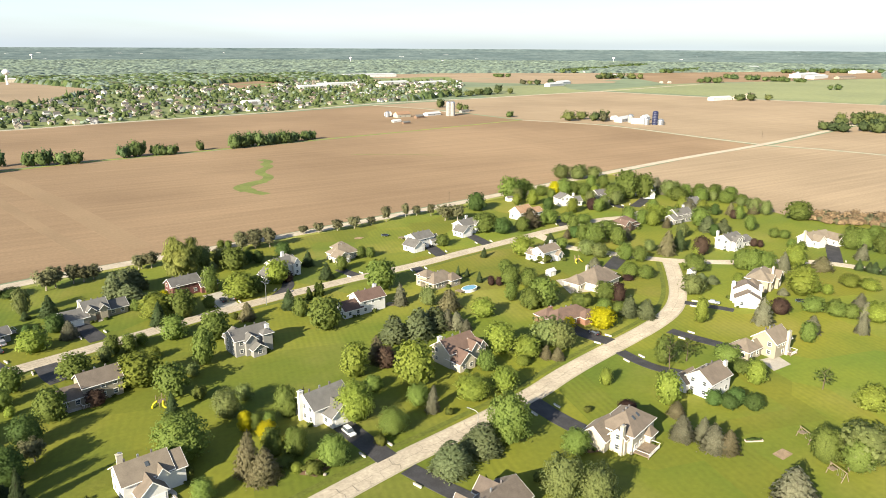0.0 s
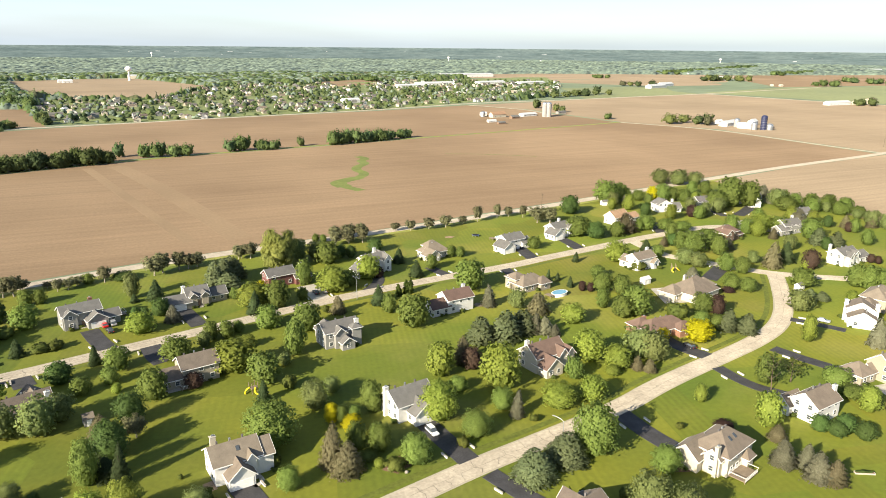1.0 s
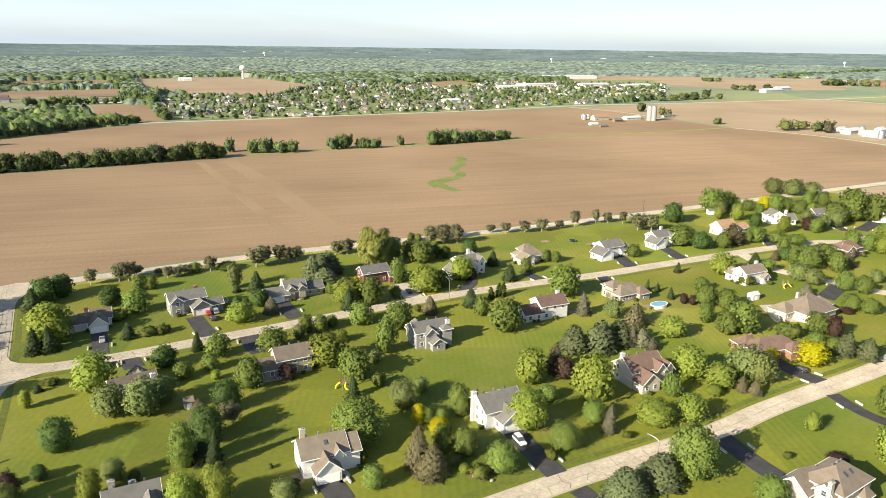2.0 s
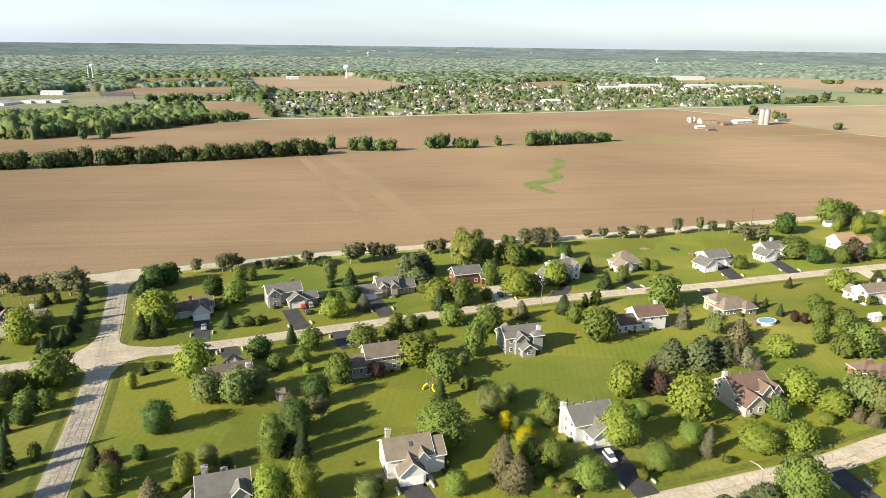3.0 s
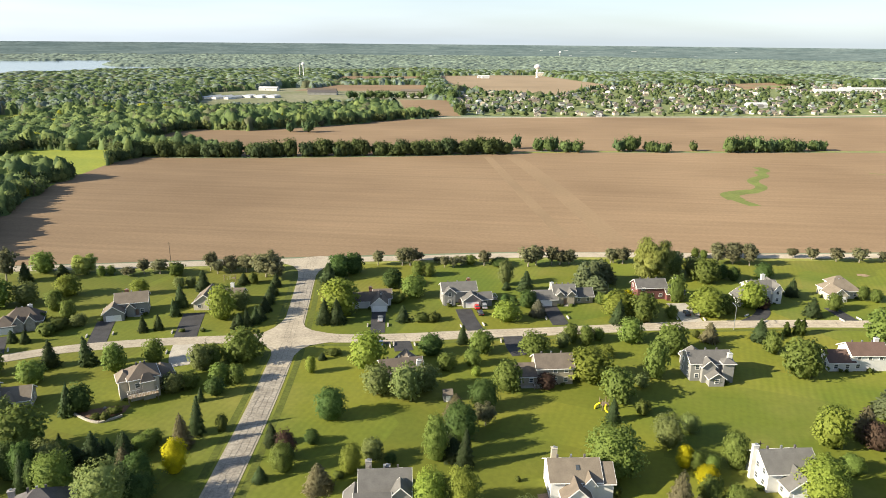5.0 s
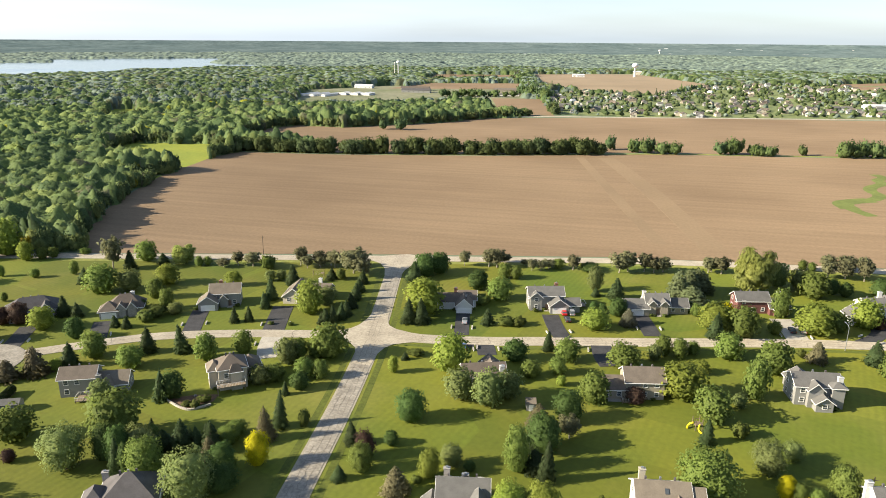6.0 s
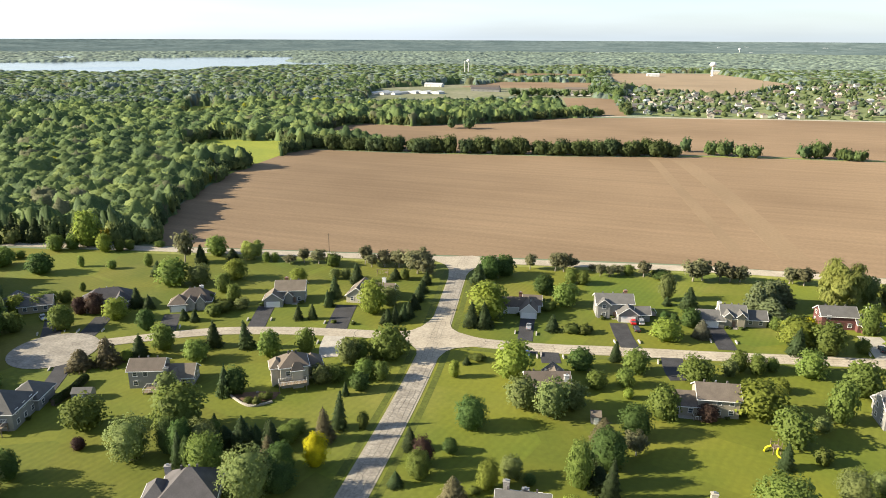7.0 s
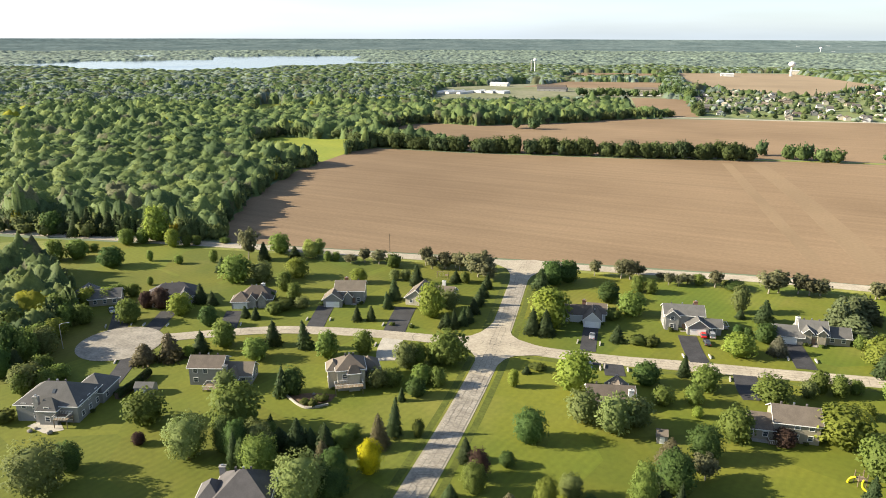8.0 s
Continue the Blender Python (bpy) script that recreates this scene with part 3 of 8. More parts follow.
def masses(spots, full=0.92, ball=None):
    """The uneven rounded leaf masses themselves, at these middles and sizes."""
    bv, bf = ball or (BALL_V, BALL_F)
    vs, fs = [], []
    for k, (x, y, z, q) in enumerate(spots):
        a = rng.uniform(0, 6.28)
        v = bv * rng.uniform(0.8, 1.16, (len(bv), 1)) * q * full * np.array((1, 1, 0.85))
        v = np.stack([v[:, 0] * math.cos(a) - v[:, 1] * math.sin(a), v[:, 0] * math.sin(a) + v[:, 1] * math.cos(a), v[:, 2]], 1)
        vs.append(v + np.array((x, y, z)))
        fs.append(bf + k * len(bv))
    return np.concatenate(vs), np.concatenate(fs)


def leafy(r, h, low, count, lobe, per, size, shape, full=0.0, **more):
    per, size = max(4, int(per * DETAIL[0])), size / math.sqrt(DETAIL[0])
    cs, ns = [], []
    spots = lobes(r, h, low, count, lobe, shape)
    for x, y, z, q in spots:
        p = ball_points(per)
        p[:, 2] = np.where(p[:, 2] < -0.5, -p[:, 2], p[:, 2])
        cs.append(p * q * rng.uniform(0.6, 1.15, (per, 1)) * np.array((1, 1, 0.85)) + np.array((x, y, z)))
        ns.append(p)
    v, f = cards(np.concatenate(cs), np.concatenate(ns), size, **more)
    if full:
        v2, f2 = masses(spots, full, (COARSE_V, COARSE_F) if full < 0.8 else None)
        return np.concatenate([v, v2]), np.concatenate([f, f2 + len(v)])
    return v, f


def shell(r, h, low, n, size, shape, **more):
    """Leaf clumps spread evenly over the outline of a crown, between its rounded masses."""
    n, size = int(n * DETAIL[0]), size / math.sqrt(DETAIL[0])
    f, a = rng.uniform(0.02, 1, n), rng.uniform(0, 2 * np.pi, n)
    wide = np.array([shape(q) for q in f])
    p = rng.uniform(0, 6.28, 3)
    sway = 0.97 + 0.1 * np.sin(a * 2 + f * 5 + p[0]) + 0.09 * np.sin(a * 4 - f * 9 + p[1]) + 0.06 * np.sin(a * 7 + f * 15 + p[2])
    rad = wide * r * sway * rng.uniform(0.6, 0.93, n)
    c = np.stack([rad * np.cos(a), rad * np.sin(a), low + f * (h - low) * 0.97], 1)
    return cards(c, np.stack([np.cos(a), np.sin(a), (f - 0.4) * 1.8], 1), size, **more)


def conic(r, h, low, n, size, top=0.04, power=1.0, **more):
    """The needles of a cone-shaped tree in uneven whorls."""
    n, size = int(n * DETAIL[0]), size / math.sqrt(DETAIL[0])
    f = 1 - np.sqrt(rng.uniform(0, 1, n))
    rows = np.round(f * 13) / 13 * 0.7 + f * 0.3
    a = rng.uniform(0, 2 * np.pi, n)
    wob = 1 + 0.16 * np.sin(a * 5 + rows * 40) + rng.normal(0, 0.07, n)
    rad = (top + (1 - top) * (1 - rows) ** power) * r * wob * rng.uniform(0.72, 1.04, n)
    c = np.stack([rad * np.cos(a), rad * np.sin(a), low + rows * (h - low) - 0.12 * rad], 1)
    o = np.stack([np.cos(a), np.sin(a), np.full(n, 0.45)], 1)
    return cards(c, o, size, **more)


def core(r, h, low, shape, sides=10, rings=7):
    """A dark inner mass that closes the crown."""
    vs, fs = [], []
    for i in range(rings + 1):
        f = i / rings
        for k in range(sides):
            a = 2 * math.pi * k / sides + f * 2
            q = max(shape(f), 0.02) * r * rng.uniform(0.62, 0.8)
            vs.append((q * math.cos(a), q * math.sin(a), low + f * (h - low) * 0.94))
    for i in range(rings):
        for k in range(sides):
            fs.append((i * sides + k, i * sides + (k + 1) % sides, (i + 1) * sides + (k + 1) % sides, (i + 1) * sides + k))
    return np.array(vs), np.array(fs)


def quads(name, pieces, mat):
    vs, fs, base = [], [], 0
    for v, f in pieces:
        vs.append(v)
        fs.append(f + base)
        base += len(v)
    data = bpy.data.meshes.new(name)
    v, f = np.concatenate(vs), np.concatenate(fs)
    data.from_pydata(v.tolist(), [], f.tolist())
    data.polygons.foreach_set("use_smooth", np.ones(len(f), bool))
    data.update()
    # leaf normals lean outward, as the many small leaves of a clump do together
    own = np.empty(len(v) * 3)
    data.vertices.foreach_get("normal", own)
    out = v - np.array((0, 0, v[:, 2].max() * 0.35))
    out /= np.linalg.norm(out, axis=1)[:, None] + 1e-9
    own = own.reshape(-1, 3) * 0.4 + out * 0.7
    own /= np.linalg.norm(own, axis=1)[:, None] + 1e-9
    data.normals_split_custom_set_from_vertices(own.tolist())
    data.materials.append(mat)
    return data


def trunk_mesh(h, r, low, mat, limbs=5, reach=0.6):
    bm = bmesh.new()
    base = (0.03 if limbs < 9 else 0.014) * h + 0.05
    add_cone(bm, (0, 0, -0.1), (0.05 * r, 0.02 * r, low + 0.25 * (h - low)), base, base * 0.6, 8)
    add_cone(bm, (0.05 * r, 0.02 * r, low + 0.24 * (h - low)), (0, 0, h * 0.8), base * 0.6, base * 0.15, 6)
    for k in range(limbs):
        a = k * 2.4 + 0.5
        z = low + (h - low) * (0.05 + 0.09 * k)
        add_cone(bm, (0, 0, z), (math.cos(a) * r * reach, math.sin(a) * r * reach, z + (h - low) * 0.3), base * 0.4, base * 0.1, 5)
    data = bpy.data.meshes.new("trunk")
    bm.to_mesh(data)
    bm.free()
    data.materials.append(mat)
    return data


ROUND = lambda f: math.sqrt(max(0.0, 1 - (2 * f - 1) ** 2)) ** 0.7
EGG = lambda f: math.sqrt(max(0.0, 1 - (1.75 * f - 0.75) ** 2)) if f < 1 else 0.05
DOME = lambda f: (1.0 - 0.95 * f) ** 0.6
SPIRE = lambda f: 1.0 - 0.93 * f
BROAD = lambda f: 0.62 + 0.55 * f if f < 0.6 else math.sqrt(max(0.02, 1 - ((f - 0.6) / 0.45) ** 2))

# kind: height, radius, clear stem, leaf colour, second colour, label
KINDS = {
    "maple": (8.2, 4.6, 0.45, (0.186, 0.238, 0.056), (0.15, 0.2, 0.048), "leafy green maple tree on the lawn"),
    "lime_tree": (8.5, 4.2, 0.5, (0.26, 0.305, 0.055), (0.212, 0.26, 0.05), "bright yellow-green leafy tree in spring growth"),
    "dark_maple": (7.0, 3.8, 0.3, (0.1, 0.155, 0.042), (0.08, 0.13, 0.037), "dense dark green round tree"),
    "ash_tree": (8.2, 4.7, 0.3, (0.215, 0.25, 0.085), (0.172, 0.208, 0.072), "grey-green broad tree with loose crown"),
    "scots_pine": (6.4, 3.3, 1.2, (0.19, 0.185, 0.095), (0.152, 0.152, 0.08), "airy brownish pine beside the road"),
    "white_pine": (11.2, 4.6, 0.8, (0.18, 0.21, 0.1), (0.145, 0.175, 0.086), "tall blue-green white pine with layered boughs"),
    "spruce": (6.7, 2.2, 0.2, (0.085, 0.118, 0.046), (0.068, 0.096, 0.04), "dark green cone-shaped spruce"),
    "blue_spruce": (7.5, 3.0, 0.2, (0.22, 0.215, 0.14), (0.17, 0.17, 0.11), "pale grey-blue spruce on a lawn"),
    "brown_spruce": (8.2, 3.4, 0.3, (0.2, 0.175, 0.1), (0.155, 0.14, 0.075), "brownish dense evergreen tree"),
    "golden_tree": (7.0, 3.1, 0.4, (0.5, 0.45, 0.014), (0.4, 0.37, 0.014), "golden-yellow leafy tree on a lawn"),
    "plum_tree": (5.7, 2.9, 0.3, (0.075, 0.045, 0.038), (0.1, 0.065, 0.046), "dark purple-leaved ornamental tree"),
    "willow": (12.4, 5.8, 1.0, (0.31, 0.33, 0.09), (0.25, 0.28, 0.075), "pale green weeping willow"),
    "arborvitae": (4.5, 0.75, 0.1, (0.085, 0.115, 0.022), (0.065, 0.095, 0.02), "narrow column-shaped green evergreen"),
    "shrub": (2.8, 2.3, 0.1, (0.14, 0.16, 0.035), (0.1, 0.125, 0.03), "rounded green garden shrub"),
    "low_shrub": (1.2, 0.9, 0.05, (0.12, 0.15, 0.035), (0.09, 0.115, 0.03), "low rounded shrub beside a house wall"),
    "bare_tree": (8.7, 2.9, 2.0, (0.13, 0.16, 0.04), (0.1, 0.13, 0.035), "thin young tree with sparse leaves"),
}
PROTO = {}


def grow(kind):
    h, r, low, c1, c2, text = KINDS[kind]
    mat = leaves(kind + "_leaves", c1, c2, 0.06 if kind == "golden_tree" else 0.2)
    made = []
    for turn in range(6):
        DETAIL[0] = 1.0 if turn < 3 or kind == "willow" else 0.32
        if kind in ("maple", "lime_tree", "dark_maple", "golden_tree", "plum_tree"):
            tight = 1.0 if kind in ("dark_maple", "plum_tree") else 0.94
            pieces = [leafy(r, h, low, 46, r * 0.23, 56, 0.22 * r / 4.2, EGG, jitter=0.5), shell(r, h, low, 800, 0.25 * r / 4.2, EGG, jitter=0.5), core(r * tight, h, low, EGG)]
        elif kind == "ash_tree":
            pieces = [leafy(r, h, low, 46, r * 0.23, 56, 0.23, ROUND, jitter=0.55), shell(r, h, low, 800, 0.26, ROUND, jitter=0.55), core(r * 0.92, h, low * 0.5, ROUND)]
        elif kind == "scots_pine":
            pieces = [leafy(r, h, low, 30, r * 0.27, 60, 0.2, BROAD, full=0.5, jitter=0.6, stretch=1.4), core(r * 0.72, h * 0.96, low + 0.8, BROAD)]
        elif kind == "white_pine":
            pieces = [conic(r, h, low, 3600, 0.24, 0.1, 0.75, stretch=2.4, droop=0.1, jitter=0.7), core(r * 0.62, h * 0.9, low, DOME)]
        elif kind in ("spruce", "blue_spruce", "brown_spruce"):
            power = 0.9 if kind == "spruce" else 0.7
            pieces = [conic(r, h, low, 2500, 0.09 * r / 2.2 + 0.06, 0.04, power, stretch=2.0, droop=0.6), core(r * 0.95, h, low, SPIRE)]
        elif kind == "willow":
            pieces = [leafy(r, h, h * 0.35, 22, r * 0.3, 130, 0.3, ROUND, stretch=3.4, full=0.75, droop=2.5, jitter=0.25),
                      leafy(r * 1.05, h * 0.75, 0.5, 22, r * 0.24, 110, 0.28, ROUND, stretch=4.0, full=0.7, droop=3.0, jitter=0.2), core(r * 0.75, h * 0.92, low, ROUND)]
        elif kind == "arborvitae":
            pieces = [conic(r, h, low, 260, 0.32, 0.2, 0.4, stretch=1.6), core(r * 1.1, h, low, EGG)]
        elif kind == "low_shrub":
            pieces = [leafy(r, h, low, 6, r * 0.45, 26, 0.26, ROUND), core(r * 0.95, h, 0, ROUND)]
        elif kind == "shrub":
            pieces = [leafy(r, h, low, 14, r * 0.36, 56, 0.2, ROUND, full=0.78), core(r * 0.95, h, 0, ROUND)]
        else:
            pieces = [leafy(r, h, low, 16, r * 0.32, 44, 0.2, EGG, jitter=1.0)]
        crown = quads("crown", pieces, mat)
        stem = trunk_mesh(h, r, low, PALE_BARK if kind == "scots_pine" else BARK, 9 if kind == "bare_tree" else 5, 0.75 if kind == "bare_tree" else 0.55)
        made.append((stem, crown))
    DETAIL[0] = 1.0
    PROTO[kind] = (h, r, text, made)


CATEGORY = {"shrub": "shrub", "low_shrub": "shrub"}


def plant(kind, rows):
    """Trees of one kind: x, y, height and crown radius of each."""
    if kind not in PROTO:
        grow(kind)
    h0, r0, text, made = PROTO[kind]
    for x, y, h, r in list(rows):
        if kind not in CATEGORY and h > 4 and r > 0.72 * h:      # a broad crown is that of two trees side by side
            d = Vector((y, -x)).normalized() * r * 0.46
            rows.remove((x, y, h, r))
            rows += [(x - d.x, y - d.y, h, r * 0.6), (x + d.x, y + d.y, h * 0.9, r * 0.58)]
    for x, y, h, r in rows:
        k = int(rng.integers(3)) + (3 if math.hypot(x, y) > 172 else 0)
        m = Matrix.LocRotScale((x, y, 0.04), Euler((0.05 * rng.normal(), 0.05 * rng.normal(), rng.uniform(0, 6.28))), (r / r0 * rng.uniform(0.84, 1.04), r / r0 * rng.uniform(0.84, 1.04), 0.93 * h / h0))
        size = "tall " if h > 1.35 * h0 else "small " if h < 0.65 * h0 else ""
        ob = thing(kind, m, size + text, CATEGORY.get(kind, "tree"))
        shared("trunk", made[k][0], ob, Matrix())
        shared("crown", made[k][1], ob, Matrix())


# ---- woods, hedgerow and the distant town ----
def inside(x, y, poly):
    hit = np.zeros(len(x), bool)
    for (x1, y1), (x2, y2) in zip(poly, poly[1:] + poly[:1]):
        cross = (y1 > y) != (y2 > y)
        hit ^= cross & (x < (x2 - x1) * (y - y1) / (y2 - y1 + 1e-12) + x1)
    return hit


def crown_piece(n_lobes, per, size):
    """A small leafy crown of unit radius and height, and its inner mass."""
    v1, f1 = leafy(1.0, 1.0, 0.05, n_lobes, 0.34, per, size, ROUND, full=0.72, jitter=0.45)
    v2, f2 = core(1.05, 0.97, 0.0, ROUND, 6, 3)
    return np.concatenate([v1, v2]), np.concatenate([f1, f2 + len(v1)])


def lump_piece(level):
    bm = bmesh.new()
    bmesh.ops.create_icosphere(bm, subdivisions=level, radius=1)
    for v in bm.verts:
        v.co *= random.uniform(0.72, 1.18)
        v.co.z = max(0.0, v.co.z * 0.5 + 0.5)
    v = np.array([tuple(q.co) for q in bm.verts])
    f = np.array([[q.index for q in face.verts] for face in bm.faces])
    bm.free()
    return v, f


def cluster_piece(count, level=1, small=0.45, big=0.68, spread=0.6):
    """A crown of a few uneven rounded masses."""
    vs, fs, base = [], [], 0
    for k in range(count):
        v, f = lump_piece(level)
        q = random.uniform(small, big)
        a = k * 2.4 + random.uniform(-0.4, 0.4)
        d = 0.0 if k == 0 else random.uniform(0.35, spread)
        v = v * np.array((q, q, q * random.uniform(0.9, 1.2))) + np.array((d * math.cos(a), d * math.sin(a), (0.42 if k == 0 else random.uniform(0.0, 0.3))))
        vs.append(v)
        fs.append(f + base)
        base += len(v)
    return np.concatenate(vs), np.concatenate(fs)


def forest(name, spots, pieces, mats, label, category="woods", soft=True):
    """Many trees as one mesh: spots are x, y, radius, height."""
    vs, fs, ms, out, base = [], [], [], [], 0
    for x, y, r, h in spots:
        v, f = pieces[int(rng.integers(len(pieces)))]
        a = rng.uniform(0, 6.28)
        px, py, up = far(x, y)
        c, s = math.cos(a), math.sin(a)
        w = np.stack([(v[:, 0] * c - v[:, 1] * s) * r + px, (v[:, 0] * s + v[:, 1] * c) * r + py, v[:, 2] * h + up], 1)
        vs.append(w)
        fs.append(f + base)
        out.append(w - np.array((px, py, up + 0.35 * h)))
        ms.append(np.full(len(f), int(rng.choice(len(mats), p=[m[1] for m in mats]))))
        base += len(v)
    return joined(name, np.concatenate(vs), np.concatenate(fs), np.concatenate(ms), np.concatenate(out) if soft else None, mats, label, category)


def joined(name, v, f, mi, out, mats, label, category):
    """One mesh of these points and faces; leaf normals lean along out."""
    data = bpy.data.meshes.new(name)
    k = f.shape[1]
    data.vertices.add(len(v))
    data.vertices.foreach_set("co", v.ravel())
    data.loops.add(f.size)
    data.loops.foreach_set("vertex_index", f.ravel())
    data.polygons.add(len(f))
    data.polygons.foreach_set("loop_start", np.arange(0, f.size, k))
    data.polygons.foreach_set("material_index", mi)
    for m, _ in mats:
        data.materials.append(m)
    data.polygons.foreach_set("use_smooth", np.full(len(f), out is not None))
    data.update(calc_edges=True)
    if out is not None:
        own = np.empty(len(v) * 3)
        data.vertices.foreach_get("normal", own)
        own = own.reshape(-1, 3) * 0.45 + out / (np.linalg.norm(out, axis=1)[:, None] + 1e-9) * 0.65
        own /= np.linalg.norm(own, axis=1)[:, None] + 1e-9
        data.normals_split_custom_set_from_vertices(own.tolist())
    return tagged(new(name, data), label, category, "", "stuff")


def chance_of(i, j, k):
    """An even random number for each cell of a grid."""
    q = (i.astype(np.int64) * 73856093) ^ (j.astype(np.int64) * 19349663) ^ (k * 83492791)
    q = (q ^ (q >> 13)) * 1274126177 & 0x7FFFFFFF
    q = (q ^ (q >> 15)) * 668265263 & 0x7FFFFFFF
    return ((q >> 7) & 0xFFFF) / 65536.0


def canopy(name, near, end, az, step, cell, height, closed, mats, label, fluff=0.0, leaf=1.0, wanted=None, edge=0.0):
    """The closed roof of a wood: domed crowns of many sizes shoulder to shoulder, with leaf clumps over them."""
    rows = np.arange(near, end, step[0])
    cols = np.linspace(radians(az[0]), radians(az[1]), int(radians(az[1] - az[0]) * (near * 0.35 + end * 0.65) / step[1]))
    d, a = np.meshgrid(rows, cols, indexing="ij")
    d = d + rng.uniform(-0.3, 0.3, d.shape) * step[0]
    a = a + rng.uniform(-0.3, 0.3, d.shape) * (cols[1] - cols[0])
    x, y = (d * np.sin(a)).ravel(), (d * np.cos(a)).ravel()
    wx = x + 2.6 * np.sin(y / 7.3) + 1.8 * np.sin(y / 3.1 + x / 5.0)
    wy = y + 2.6 * np.sin(x / 8.1) + 1.8 * np.sin(x / 3.7 - y / 4.6)
    wood = np.ones(len(x), bool)
    for poly in closed:
        wood &= ~inside(wx, wy, poly)
    if wanted:
        wood &= inside(wx, wy, wanted)
    swell = 1 + 0.16 * np.sin(x / 61 + 1.3 * np.sin(y / 83)) + 0.14 * np.sin(y / 47 + x / 140)
    best, kind = np.zeros(len(x)), np.zeros(len(x))
    lean = np.zeros((len(x), 3))
    ci, cj = np.floor(x / cell), np.floor(y / cell)
    for di in (-1, 0, 1):
        for dj in (-1, 0, 1):
            i, j = ci + di, cj + dj
            cx, cy = (i + chance_of(i, j, 1)) * cell, (j + chance_of(i, j, 2)) * cell
            q = chance_of(i, j, 3)
            r, h = cell * (0.5 + 0.5 * q), height * (0.7 + 0.4 * q) * (0.86 + 0.28 * chance_of(i, j, 4))
            e = np.minimum(((x - cx) ** 2 + (y - cy) ** 2) / r ** 2, 1)
            z = np.where(e < 1, h * (0.5 + 0.5 * np.sqrt(1 - e)), 0)
            up = z > best
            best, kind = np.where(up, z, best), np.where(up, chance_of(i, j, 5), kind)
            lean = np.where(up[:, None], np.stack([x - cx, y - cy, 0.75 * r], 1), lean)
    fine = cell * 0.4
    for di in (-1, 0, 1) if fluff else ():
        for dj in (-1, 0, 1):
            i, j = np.floor(x / fine) + di, np.floor(y / fine) + dj
            q = chance_of(i, j, 7)
            e = np.minimum(((x - (i + chance_of(i, j, 8)) * fine) ** 2 + (y - (j + q) * fine) ** 2) / (fine * (0.5 + 0.4 * q)) ** 2, 1)
            best = np.maximum(best, best * (1 + (0.1 + 0.12 * q) * np.sqrt(1 - e)))
    best = np.maximum(best, height * 0.4) * swell
    z = np.where(wood, best + rng.normal(0, 0.014, len(x)) * height, -0.4)
    lean[:, 2] += 1e-3
    n, m = d.shape
    rim = np.nonzero(wood & (~wood.reshape(n, m)[:, np.r_[1:m, m - 1]].ravel() | ~wood.reshape(n, m)[np.r_[0, 0:n - 1]].ravel() | ~wood.reshape(n, m)[:, np.r_[0, 0:m - 1]].ravel() | ~wood.reshape(n, m)[np.r_[1:n, n - 1]].ravel()))[0]
    z[rim] *= rng.uniform(0.35, 0.8, len(rim))
    gone = np.hypot(x, y)
    warp = np.where(gone > NEAR, NEAR + (FAR - NEAR) * (1 - np.exp(-(np.maximum(gone, NEAR) - NEAR) / (FAR - NEAR))), gone) / gone
    v = np.stack([x * warp, y * warp, z + EYE_LEVEL * np.where(gone > NEAR, 1 - warp, 0)], 1)
    at = (np.arange(n - 1)[:, None] * m + np.arange(m - 1)[None]).ravel()
    f = np.stack([at, at + 1, at + m + 1, at + m], 1)
    f = f[wood[f].any(axis=1)]
    share = np.cumsum([q for _, q in mats])
    index = lambda q: np.minimum(np.searchsorted(share, q), len(mats) - 1)
    mi = index(kind[f[:, 0]])
    if fluff:
        pick = np.nonzero(wood & (rng.uniform(0, 1, len(x)) < fluff))[0]
        out = lean[pick] / (np.linalg.norm(lean[pick], axis=1)[:, None] + 1e-9)
        shift = rng.uniform(-0.5, 0.5, (len(pick), 3)) * np.array((step[0], step[1], 0.5 * leaf))
        cv, cf = cards(v[pick] + shift + out * leaf * 0.2, out, leaf, jitter=0.42)
        v, f = np.concatenate([v, cv]), np.concatenate([f, cf + len(v)])
        mi = np.concatenate([mi, index(kind[pick])])
        lean = np.concatenate([lean, np.repeat(out, 4, axis=0)])
    rim = rim[rng.uniform(0, 1, len(rim)) < edge]
    trees = [(x[k], y[k], cell * rng.uniform(0.3, 0.52), height * rng.uniform(0.6, 1.05)) for k in rim]
    used = np.unique(f)
    again = np.zeros(len(v), np.int64)
    again[used] = np.arange(len(used))
    joined(name, v[used], again[f], mi, lean[used], mats, label, "woods")
    if trees:
        forest("wood_edge", trees, grove_pieces, mats, "leafy trees along the edge of the woods", "trees")


def scatter(near, end, gap, az, closed, wanted=None):
    """Random spots between two distances, within a range of bearings, outside the open places."""
    n = int((end ** 2 - near ** 2) * radians(az[1] - az[0]) / 2 / gap ** 2)
    d = np.sqrt(rng.uniform(near ** 2, end ** 2, n))
    a = np.radians(rng.uniform(az[0], az[1], n))
    x, y = d * np.sin(a), d * np.cos(a)
    keep = np.ones(n, bool)
    for poly in closed:
        keep &= ~inside(x, y, poly)
    if wanted:
        keep &= inside(x, y, wanted)
    return np.stack([x[keep], y[keep]], 1)


def sized(spots, r, h):
    return [(x, y, r * q, h * (0.45 + 0.55 * q) * rng.uniform(0.75, 1.2) * (0.95 + 0.5 * noise.noise((x / 45, y / 45, 0)))) for (x, y), q in zip(spots, rng.uniform(0.5, 1.45, len(spots)))]


